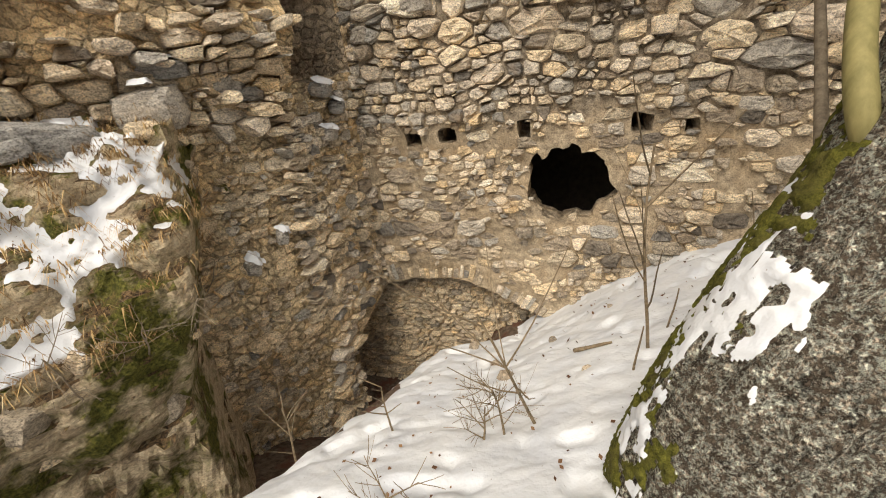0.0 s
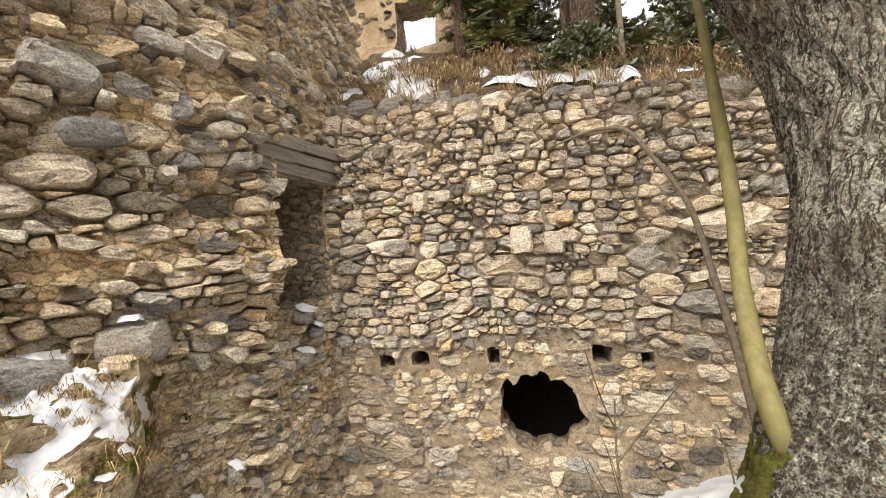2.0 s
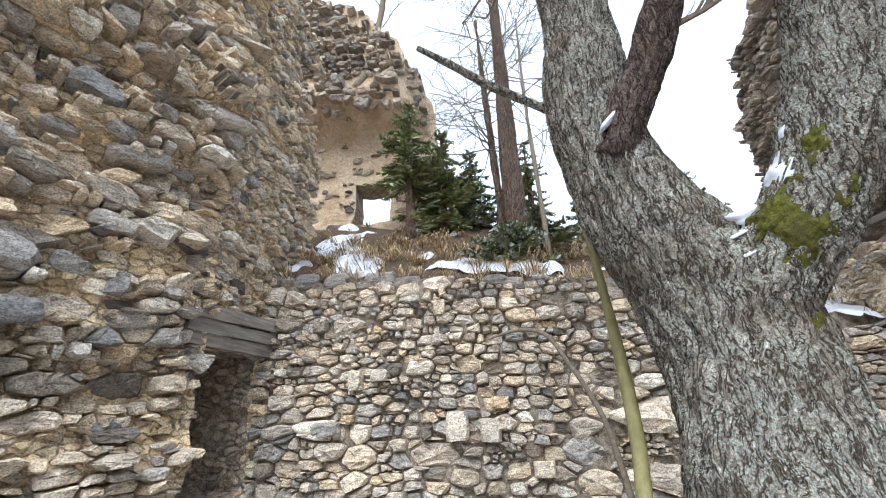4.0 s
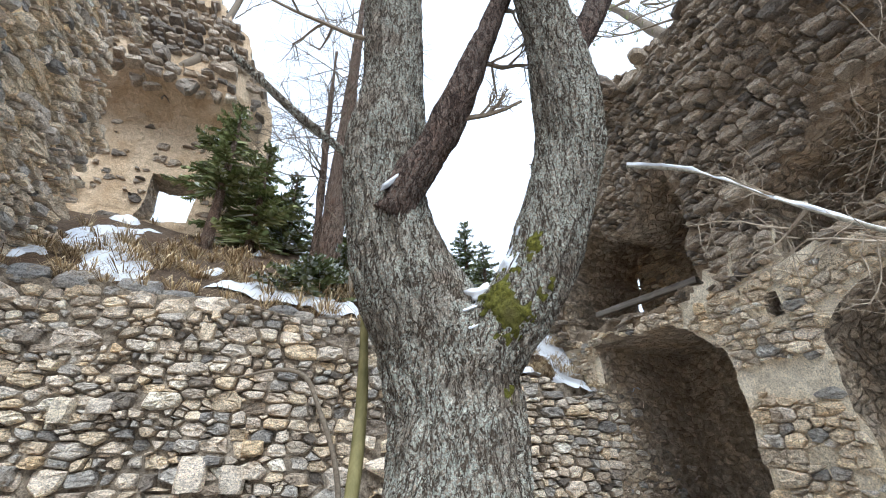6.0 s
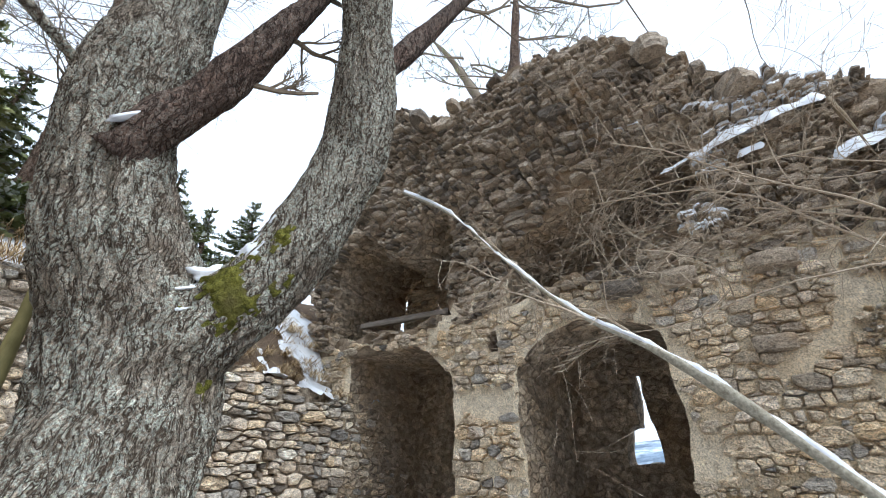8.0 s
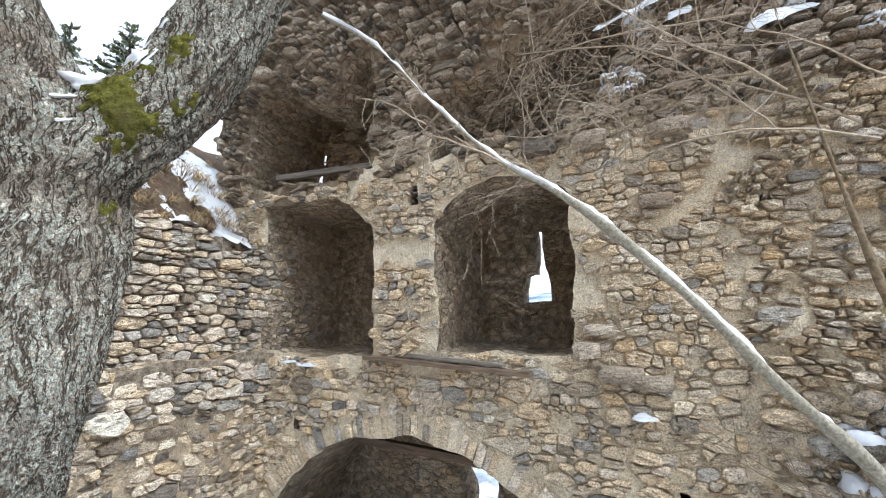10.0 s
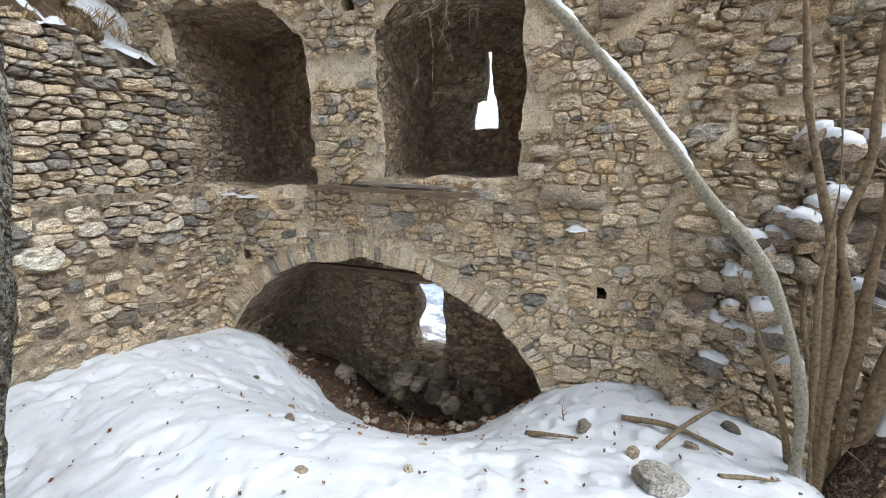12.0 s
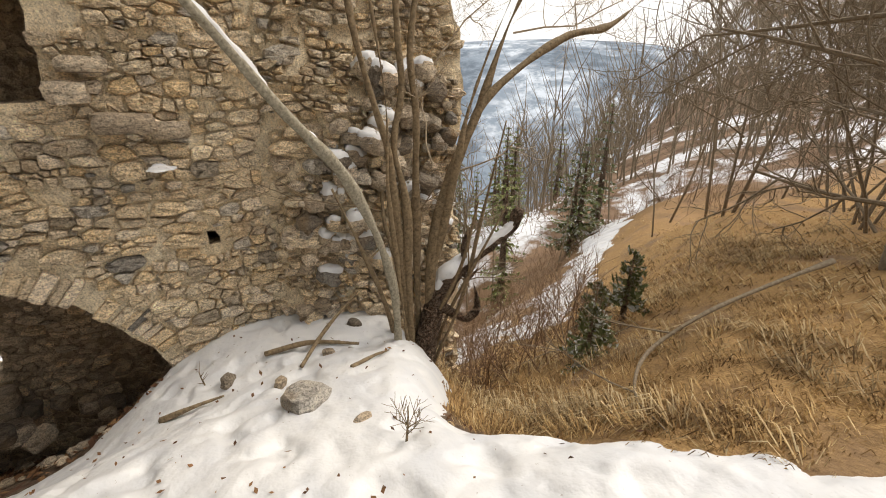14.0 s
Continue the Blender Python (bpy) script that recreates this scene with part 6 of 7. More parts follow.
lie("moss_cushion", FOOT_SKIN, lambda p, n: 0.6 * fbm(p, 4.0, 3, 35) + 0.4 * fbm(p, 18.0, 3, 42) + 1.4 * (n @ np.array([-0.75, 0.5, 0.42]) - 0.78) - 3 * sstep(-0.75, -0.45, p[:, 2]), 0.02, MOSS, "green moss on the upper side of the trunk foot", "moss", "moss on the old tree", 60.0)

sapling = thing("young_shoot", "slender olive-barked young shoot growing from the old trunk", "sapling", at=(0.5, 1.9, -0.9))
v, f = tube([(0.66, 2.02, -1.05), (0.5, 1.97, -0.82), (0.54, 2.31, -0.34), (0.68, 2.66, 0.11), (0.73, 2.84, 0.54), (0.73, 2.93, 1.02), (0.71, 2.97, 1.41), (0.66, 2.98, 1.75)], [0.06, 0.045, 0.04, 0.039, 0.036, 0.033, 0.027, 0.008], 14, 0.006, 0, 3, 0.05)
part("stem", v, f, BARK_YOUNG, sapling, smooth=True)
v, f = tube([(0.6, 2.3, -1.15), (0.71, 2.75, -0.8), (0.7, 3.01, -0.28), (0.66, 3.25, 0.24), (0.54, 3.48, 0.6), (0.39, 3.72, 0.9), (0.19, 3.91, 0.96), (-0.1, 4.0, 0.9)], [0.03, 0.024, 0.022, 0.02, 0.018, 0.016, 0.013, 0.006], 8, 0.004, 0, 3, 0.05)
part("side_shoot", v, f, BARK_TWIG, sapling, smooth=True)

# brambles and thin shoots in the snow before the north wall
for x, y, h, lv in ((-0.55, 2.5, 1.15, 1), (-0.75, 2.35, 0.5, 2), (-0.9, 2.3, 0.42, 2), (0.25, 3.3, 1.7, 1), (0.1, 3.0, 0.5, 0), (0.42, 3.6, 0.5, 0), (-1.6, 2.4, 0.5, 1), (-2.4, 2.2, 0.6, 1), (2.3, 5.2, 0.9, 1), (-1.2, 1.5, 0.35, 2), (1.6, 5.3, 0.7, 0), (3.6, 1.6, 0.25, 1), (2.4, -0.9, 0.3, 2), (4.55, 0.2, 0.2, 1)):
    tw = twigs(rng, (x, y, on_snow(x, y) - 0.1), (rng.normal(0, 0.1), rng.normal(0, 0.1), 1), h, 0.008 + 0.004 * h, lv, 0.7, 7 if lv else 3, 5, 0.03, 0.12)
    shoot = thing("bare_shoot", "thin bare brown shoot standing in the snow", "shrub", "", "bare shoots in the snow", (x, y, on_snow(x, y)))
    part("stem", *tw[0], BARK_HAZEL, shoot)
    if len(tw) > 1:
        part("twig", *merge(tw[1:]), BARK_HAZEL, shoot, kind="stuff")

# ---- the bush at the end of the east wall ----
rng = np.random.default_rng(77)
bush = thing("hazel_bush", "many-stemmed bare hazel bush with mossy grey-brown stems", "shrub", at=(4.3, -1.85, -3.1))
STEMS = [
    ([(4.1, -1.62, -3.3), (4.01, -1.5, -1.81), (3.91, -1.11, -0.87), (3.69, -0.66, -0.35), (3.31, -0.12, 0.29), (3.02, 0.46, 0.85), (2.87, 0.76, 1.05), (2.77, 1.16, 1.46), (2.54, 1.6, 1.99), (2.4, 1.9, 2.2)], [0.072, 0.06, 0.053, 0.049, 0.045, 0.039, 0.036, 0.03, 0.022, 0.008], "long leaning stem with snow along its upper side"),
    ([(4.27, -1.94, -3.5), (4.26, -1.86, -3.0), (4.25, -1.76, -2.11), (4.24, -1.69, -1.36), (4.22, -1.64, -0.81), (4.22, -1.49, -0.27), (4.2, -1.39, 0.07), (4.2, -1.28, 0.7), (4.15, -1.1, 1.8), (4.1, -0.95, 2.8)], [0.075, 0.07, 0.062, 0.058, 0.056, 0.05, 0.046, 0.04, 0.028, 0.012], ""),
    ([(4.22, -1.84, -3.5), (4.22, -1.8, -2.0), (4.22, -1.77, -1.09), (4.25, -1.7, -0.77), (4.3, -1.81, -0.18), (4.28, -1.77, 0.26), (4.25, -1.75, 0.9), (4.2, -1.6, 2.3)], [0.07, 0.062, 0.056, 0.054, 0.05, 0.045, 0.038, 0.014], ""),
    ([(4.32, -1.98, -3.4), (4.34, -1.96, -2.03), (4.32, -1.95, -1.11), (4.3, -1.95, -0.42), (4.3, -1.9, 0.05), (4.32, -2.0, 0.7), (4.3, -2.1, 2.0)], [0.065, 0.06, 0.055, 0.05, 0.046, 0.04, 0.014], ""),
    ([(4.25, -2.0, -3.4), (4.25, -2.06, -2.6), (4.25, -2.1, -1.86), (4.25, -2.27, -1.14), (4.27, -2.65, -0.38), (4.3, -2.94, 0.29), (4.3, -3.3, 0.95), (4.3, -3.8, 1.9)], [0.095, 0.088, 0.08, 0.072, 0.06, 0.048, 0.04, 0.016], ""),
    ([(4.25, -2.27, -1.14), (4.23, -2.34, -0.98), (4.2, -2.64, -0.35), (4.2, -3.15, 0.04), (4.22, -3.7, 0.31), (4.25, -4.37, 0.46), (4.25, -4.9, 0.78)], [0.06, 0.06, 0.056, 0.05, 0.04, 0.034, 0.014], ""),
    ([(4.24, -2.1, -2.0), (4.2, -2.17, -1.68), (4.15, -2.28, -1.1), (4.12, -2.41, -0.43), (4.1, -2.62, 0.13), (4.1, -2.95, 0.8), (4.1, -3.2, 1.6)], [0.05, 0.05, 0.046, 0.04, 0.036, 0.03, 0.012], ""),
    ([(4.15, -1.82, -3.4), (4.13, -1.69, -2.36), (4.1, -1.62, -1.76), (4.05, -1.54, -1.06), (4.05, -1.55, -0.4), (4.0, -1.4, 0.6)], [0.042, 0.036, 0.032, 0.028, 0.022, 0.01], ""),
]
for path, radii, label in STEMS:
    v, f = tube(path, np.array(radii) * (0.68 if label else 0.66), 16, 0.02, 0, 3, 0.05)
    part("stem", v, f, BARK_PALE if label else BARK_HAZEL, bush, label, smooth=True)
    LONG_STEM = (v, f) if label else LONG_STEM
v, f = tube([(4.22, -1.92, -3.3), (4.22, -2.0, -2.85), (4.22, -2.17, -2.38), (4.22, -2.32, -2.16), (4.22, -2.5, -2.05), (4.22, -2.68, -1.98), (4.2, -2.89, -1.86), (4.2, -3.14, -1.7), (4.2, -3.2, -1.56), (4.2, -3.24, -1.5)], [0.14, 0.125, 0.11, 0.11, 0.11, 0.085, 0.078, 0.072, 0.08, 0.05], 16, 0.035, 0.012, 5, 0.04)
BROKEN_LIMB = (v, f)
part("broken_limb", v, f, BARK_RED, bush, "thick broken limb with snow on its upper side", smooth=True)
v, f = tube([(4.22, -2.05, -2.6), (4.2, -2.2, -2.52), (4.2, -2.37, -2.64), (4.2, -2.58, -2.75), (4.2, -2.68, -2.68), (4.2, -2.68, -2.54), (4.2, -2.62, -2.3)], [0.07, 0.062, 0.055, 0.05, 0.045, 0.03, 0.02], 12, 0.02, 0.0, 5, 0.04)
part("crooked_limb", v, f, BARK_RED, bush, smooth=True)
for path in ([(4.2, -2.5, -2.02), (4.18, -2.45, -1.85), (4.18, -2.52, -1.6)], [(4.2, -2.9, -1.84), (4.18, -3.05, -1.9), (4.15, -3.2, -2.1)], [(4.2, -2.42, -2.08), (4.25, -2.6, -2.25), (4.25, -2.72, -2.15)]):
    v, f = tube(path, [0.03, 0.022, 0.008], 8, 0.01, 0, 3, 0.05)
    part("snag", v, f, BARK_RED, bush, smooth=True)
side = []
for p, d, ln, lv in (((3.02, 0.46, 0.85), (-0.2, 1, 0.2), 1.0, 2), ((2.87, 0.76, 1.05), (-0.3, 0.8, 0.5), 0.9, 2), ((2.77, 1.16, 1.46), (0.2, 0.5, 0.9), 0.8, 2), ((4.15, -0.9, 1.9), (-0.1, 0.9, 0.5), 2.4, 3), ((4.1, -0.8, 2.4), (0.0, 1.0, 0.25), 2.6, 3),
                     ((4.2, -1.4, 1.4), (-0.2, 1.0, 0.6), 2.2, 3), ((4.0, -1.4, 1.2), (-0.3, 1.0, 0.35), 2.4, 3), ((4.2, -1.7, 1.6), (0.0, 0.7, 0.9), 1.8, 3), ((4.25, -3.0, 0.3), (0.0, -0.8, 0.6), 1.5, 3), ((4.3, -3.9, 0.35), (-0.1, -0.9, 0.3), 1.4, 3),
                     ((4.25, -2.4, -1.0), (-0.1, -0.9, 0.3), 1.2, 2), ((4.25, -2.1, -0.9), (-0.2, 0.7, 0.8), 1.0, 2), ((4.4, -2.2, 0.0), (-0.1, -0.8, 0.7), 1.2, 3), ((2.77, 1.16, 1.46), (0.3, 0.8, -0.2), 0.9, 2), ((4.15, -0.9, 1.5), (0.0, 1.0, 0.5), 2.6, 3), ((4.1, -1.0, 1.7), (-0.2, 1.0, 0.2), 2.4, 3)):
    side += twigs(rng, p, d, ln * 0.8, 0.01, lv, 0.95, 6 if lv > 2 else 5, 5, 0.03, 0.42)
v, f = merge(side)
part("shoot", v, f, SHOOT, bush, "fine bare side shoots", kind="stuff")
# more thin stems from the same stool
for k in range(5):
    an, tip = rng.uniform(0, 6.3), rng.uniform(1.6, 3.4)
    a = np.array([4.28 + 0.14 * math.cos(an), -1.92 + 0.2 * math.sin(an), -3.25])
    w = np.array([rng.normal(0, 0.2), rng.normal(-0.1, 0.4), 1.0])
    path = [a, a + w * 0.3 * tip + rng.normal(0, 0.04, 3), a + w * 0.65 * tip + rng.normal(0, 0.07, 3), a + w * tip + (0, rng.normal(0, 0.3), 0)]
    v, f = tube(path, np.array([0.034, 0.028, 0.02, 0.006]) * rng.uniform(0.7, 1.1), 8, 0.008, 0, 3, 0.08)
    part("stem", v, f, BARK_HAZEL, bush, smooth=True)
    if k % 2:
        continue
    v, f = merge(twigs(rng, path[2], (rng.normal(0, 0.3), rng.normal(-0.3, 0.6), 0.6), 1.0, 0.01, 2, 0.6, 4, 5, 0.02, 0.2))
    part("shoot", v, f, BARK_HAZEL, bush, kind="stuff")
# snow along the leaning stem and the broken limb
lie("snow_strip", LONG_STEM, lambda p, n: 1.4 * (n[:, 2] - 0.52) + 0.4 * fbm(p, 4.0, 4, 36) - 3 * sstep(-0.5, -0.8, p[:, 2]) - 3 * sstep(2.3, 2.7, p[:, 2]), 0.022, SNOW, "line of snow lying along the leaning stem", "snow", "snow on branches")
lie("snow_strip", BROKEN_LIMB, lambda p, n: 1.4 * (n[:, 2] - 0.4) + 0.3 * fbm(p, 5.0, 3, 37) - 3 * sstep(-2.3, -2.5, p[:, 2]), 0.04, SNOW, "line of snow lying along the broken limb", "snow", "snow on branches")

# ---- trees and grass on the terrace ----
def place_spruce(at, height, width, rows, snowy, label, bare=0.08, twig=0.05, turn=0.0):
    trunk, limbs, needles = spruce(rng, height, width, rows, bare, twig)
    t = thing("spruce_tree", label, "tree", group="spruces", at=at)
    move = np.array(at)
    part("trunk", trunk[0] + move, trunk[1], BARK_RED, t, smooth=True)
    part("crown", needles[0] + move, needles[1], NEEDLE_SNOW if snowy else NEEDLE, t, kind="stuff")
    part("branch", limbs[0] + move, limbs[1], BARK_TWIG, t, kind="stuff")
    return t


def terr(x, y):
    return float(terrace(np.array([x]), np.array([y]))[0])


place_spruce((-1.45, 8.0, terr(-1.45, 8.0) - 0.1), 3.7, 1.5, 15, False, "green young spruce on the terrace by the ruin", 0.36, 0.04)
place_spruce((-0.75, 8.2, terr(-0.75, 8.2) - 0.1), 2.9, 1.4, 13, False, "green young spruce on the terrace by the ruin", 0.12, 0.04)
place_spruce((-0.1, 8.6, terr(-0.1, 8.6) - 0.1), 2.2, 1.0, 15, True, "snow-dusted young spruce on the terrace by the ruin", 0.06, 0.06)
place_spruce((0.45, 6.4, terr(0.45, 6.4) - 0.15), 0.8, 0.95, 9, True, "low snow-covered spruce at the terrace edge", 0.1, 0.04)
place_spruce((1.0, 6.7, terr(1.0, 6.7) - 0.1), 0.9, 0.8, 9, True, "low snow-covered spruce at the terrace edge", 0.1, 0.04)
place_spruce((2.3, 7.2, terr(2.3, 7.2) - 0.1), 1.5, 0.9, 14, True, "low snow-covered spruce at the terrace edge", 0.05, 0.05)
place_spruce((2.7, 6.5, terr(2.7, 6.5) - 0.1), 1.1, 0.8, 12, True, "low snow-covered spruce at the terrace edge", 0.05, 0.05)
place_spruce((1.35, 9.4, terr(1.35, 9.4) - 0.1), 3.1, 0.9, 14, False, "green young spruce behind the pines", 0.05, 0.06)
place_spruce((2.6, 9.0, terr(2.6, 9.0) - 0.1), 2.3, 0.9, 13, True, "snow-dusted spruce behind the terrace edge", 0.05, 0.055)
place_spruce((3.5, 9.3, terr(3.5, 9.3) - 0.1), 2.0, 0.8, 12, True, "snow-dusted spruce behind the terrace edge", 0.05, 0.055)
place_spruce((4.8, 9.0, terr(4.8, 9.0) - 0.1), 1.7, 0.8, 12, True, "snow-dusted spruce behind the terrace edge", 0.05, 0.055)
place_spruce((5.2, 11.0, 4.2), 3.2, 1.3, 22, True, "snow-dusted spruce beyond the terrace", 0.05, 0.07)
place_spruce((3.6, 12.0, 3.6), 2.6, 1.3, 20, True, "snow-dusted spruce beyond the terrace", 0.05, 0.07)
for at, top, r, lean, label in (((0.7, 7.6, terr(0.7, 7.6) - 0.2), 9.5, 0.2, (0.1, 0.2), "tall reddish pine with a flared foot on the terrace"), ((0.45, 7.9, terr(0.45, 7.9) - 0.2), 6.5, 0.07, (-0.1, 0.1), "thin bare pine stem on the terrace")):
    pine = thing("pine_tree", label, "tree", group="pines on the terrace", at=at)
    a = np.array(at)
    path = [a, a + (0.03, 0, 0.35), a + (0.02 + lean[0] * 0.3, lean[1] * 0.3, 2.0), a + (lean[0], lean[1], 5.0), a + (lean[0] * 1.3, lean[1], top)]
    v, f = tube(path, [r * 1.9, r * 1.15, r, r * 0.75, r * 0.25], 16, 0.02, 0.012, 5, 0.08)
    part("trunk", v, f, BARK_RED, pine, smooth=True)
    lim = []
    for k in range(30):
        z = rng.uniform(2.2, top * 0.95)
        p = a + (lean[0] * z / 5, lean[1] * z / 5, z)
        an = rng.uniform(0, 6.3)
        lim += twigs(rng, p, (math.cos(an), math.sin(an), 0.15), rng.uniform(0.8, 2.2), 0.016, 2, 0.7, 5, 4, -0.02, 0.35)
    v, f = merge(lim)
    part("limb", v, f, BARK_TWIG, pine, kind="stuff")
young = thing("young_tree", "thin young tree standing at the terrace edge", "tree", at=(1.05, 6.3, terr(1.05, 6.3)))
v, f = tube([(1.05, 6.3, terr(1.05, 6.3) - 0.2), (1.02, 6.3, 4.0), (1.0, 6.32, 5.6), (1.04, 6.3, 7.8)], [0.045, 0.035, 0.028, 0.012], 10, 0.005, 0, 3, 0.1)
part("stem", v, f, BARK_TWIG, young, smooth=True)
v, f = merge([t for k in range(9) for t in twigs(rng, (1.02, 6.3, 3.6 + 0.45 * k), (rng.normal(), rng.normal(), 0.3), 0.8, 0.01, 1, 0.6, 4)])
part("shoot", v, f, BARK_TWIG, young, kind="stuff")
ruin_tree = thing("leaning_tree", "pale leaning bare tree rooted on the ruin", "tree", at=(-2.75, 8.1, 8.1))
v, f = tube([(-3.1, 8.2, 8.0), (-2.7, 8.1, 8.35), (-2.45, 8.1, 9.4), (-2.25, 8.1, 10.8), (-2.1, 8.1, 12.6)], [0.16, 0.13, 0.1, 0.085, 0.05], 12, 0.02, 0, 4, 0.1)
part("trunk", v, f, BARK_TWIG, ruin_tree, smooth=True)
v, f = merge([t for k in range(8) for t in twigs(rng, (-2.2, 8.1, 10.2 + 0.35 * k), (rng.normal(), rng.normal(), 0.5), 1.3, 0.016, 2, 0.6, 4)])
part("shoot", v, f, BARK_TWIG, ruin_tree, kind="stuff")
top_pine = thing("wall_top_pine", "bent pine growing on the head of the east wall", "tree", at=(6.1, 2.6, 6.2))
v, f = tube([(6.1, 2.7, 6.0), (6.15, 2.6, 7.4), (6.2, 2.5, 8.8), (6.2, 2.3, 10.6)], [0.16, 0.12, 0.1, 0.06], 12, 0.02, 0.01, 4, 0.1)
part("trunk", v, f, BARK_RED, top_pine, smooth=True)
v, f = tube([(6.1, 2.9, 6.2), (6.15, 3.5, 7.6), (6.2, 4.4, 9.8), (6.2, 5.0, 11.0)], [0.12, 0.1, 0.07, 0.04], 12, 0.02, 0, 4, 0.1)
part("stem", v, f, BARK_TWIG, top_pine, smooth=True)
lim, tufts = [], []
for k in range(16):
    z = rng.uniform(7.4, 10.8)
    an = rng.uniform(0, 6.3)
    p0 = np.array((6.2, 2.5 + (rng.random() < 0.4) * (z - 6.5) * 0.5, z))
    d0 = np.array((math.cos(an), math.sin(an), 0.1))
    lim += twigs(rng, p0, d0, 1.7, 0.025, 2, 0.7, 5)
    for q in range(26):
        tufts.append(p0 + d0 * rng.uniform(0.5, 1.7) + rng.normal(0, 0.22, 3))
v, f = merge(lim)
part("limb", v, f, BARK_TWIG, top_pine, kind="stuff")
v, f = blades(rng, tufts, 0.09, (0, 0, 0.2), 9, 0.004, 0.02)
part("needle", v, f, NEEDLE, top_pine, kind="stuff")

# overhanging straw, loose stones and snow along the terrace edge
places = [(x, YA + rng.uniform(-0.08, 0.5), float(north_top(x)) + rng.uniform(0.0, 0.15)) for x in rng.uniform(-3.0, 3.0, 45)]
places += [(x, y, terr(x, y) - 0.02) for x, y in zip(rng.uniform(-3.2, 5.4, 260), YA + rng.gamma(2.0, 0.5, 260) + 0.35)]
v, f = blades(rng, places, 0.3, (0, -0.75, 0), 30, 0.005, 0.1, 0.7)
solid("straw_grass", v, f, STRAW, "tufts of dry straw grass hanging over the wall top", "grass", "stuff")
for k in range(34):
    x = rng.uniform(-3.0, 2.6)
    sz = rng.uniform(0.18, 0.42)
    rock((x, YA + rng.uniform(0.12, 0.4), float(north_top(x)) - 0.1), (sz * 1.3, sz, sz * 0.7), rng, ROCK, "grey coping stone loose on the wall top", rng.uniform(-20, 20), (rng.uniform(-8, 8), 0), 0.6, "coping stones", 0.14)


def terrace_snow(x, y):
    """Positive where snow lies on the terrace bank."""
    n = fbm2(x, y, 2.6, 4, 33)
    edge = 1 - np.hypot((x - 0.15) / 0.95, (y - 5.98) / 0.3)
    t = np.clip(((x + 2.9) * 1.0 + (y - 7.4) * -1.35) / 2.82, 0, 1)
    streak = 1 - np.hypot(x + 2.9 - t, y - 7.4 + 1.35 * t) / 0.3
    east = 1 - np.hypot((x - 5.0) / 0.5, (y - 7.0) / 1.5)
    return np.maximum(np.maximum(edge, streak), np.maximum(east, -0.42 + 0.35 * n)) + 0.55 * n


tx, ty = np.meshgrid(np.arange(-3.2, 6.4, 0.04), np.arange(YA + 0.24, 9.0, 0.04), indexing="ij")
mask = terrace_snow(tx, ty)
ids = np.arange(tx.size).reshape(tx.shape)
keep = np.stack([mask[:-1, :-1], mask[1:, :-1], mask[1:, 1:], mask[:-1, 1:]]).max(0) > 0.0
q = np.stack([ids[:-1, :-1], ids[1:, :-1], ids[1:, 1:], ids[:-1, 1:]], -1)[keep]
used, inv = np.unique(q, return_inverse=True)
tz = terrace(tx, ty) + 0.075 * sstep(-0.02, 0.3, mask) - 0.012 + 0.02 * fbm2(tx, ty, 7.0, 2, 36)
solid("snow_patch", np.stack([tx, ty, tz], -1).reshape(-1, 3)[used], inv.reshape(-1, 4).tolist(), SNOW, "patchy old snow lying on the terrace bank", "snow", "structure", True)

# ---- the meadow and the valley ----
def gh(x, y):
    return float(ground_height(np.array([float(x)]), np.array([float(y)]))[0])


places = []
for k in range(5200):
    d, a = 1.2 + rng.gamma(2.0, 2.4), rng.uniform(radians(-20), radians(75))
    x, y = 0.6 + d * math.sin(a), -0.9 - d * math.cos(a)
    if snow_cover(np.array([x]), np.array([y]))[0] < 0.0 and (float(fbm2(np.array([x]), np.array([y]), 1.2, 3, 66)[0]) > -0.06 or rng.random() < 0.3):
        places.append((x, y, d))
gz = ground_height(np.array([p[0] for p in places]), np.array([p[1] for p in places]))
near = [(x, y, z - 0.01) for (x, y, d), z in zip(places, gz) if d < 4.5]
wide = [(x, y, z - 0.01) for (x, y, d), z in zip(places, gz) if d >= 4.5]
v1 = blades(rng, near, 0.13, (0.35, -0.15, 0), 26, 0.003, 0.16, 0.75)
v2 = blades(rng, wide, 0.15, (0.35, -0.1, 0), 10, 0.007, 0.3, 0.8)
v, f = merge([v1, v2])
solid("meadow_grass", v, f, STRAW_DARK, "flattened dry straw-coloured grass on the hillside", "grass", "stuff")
pale = [p for p in near + wide if float(fbm2(np.array([p[0] * 0.7]), np.array([p[1] * 1.3]), 1.1, 3, 67)[0]) > 0.1]
v, f = blades(rng, pale, 0.22, (0.5, -0.25, 0), 14, 0.004, 0.14, 0.7)
solid("straw_tufts", v, f, STRAW, "pale bent tufts of straw among the flattened grass", "grass", "stuff")
# a long dead branch and brown litter on the meadow
way = [(1.55, -2.1), (2.0, -2.5), (2.3, -3.1), (2.25, -3.7), (2.1, -4.4), (1.95, -5.3)]
dead_branch = thing("dead_branch", "long thin dead branch lying across the dry meadow", "branch", at=(2.2, -3.1, gh(2.2, -3.1)))
v, f = tube([(x, y, gh(x, y) + h) for (x, y), h in zip(way, (0.03, 0.12, 0.2, 0.26, 0.3, 0.36))], [0.006, 0.011, 0.015, 0.019, 0.022, 0.024], 8, 0.008, 0, 4, 0.05)
part("limb", v, f, BARK_TWIG, dead_branch, smooth=True)
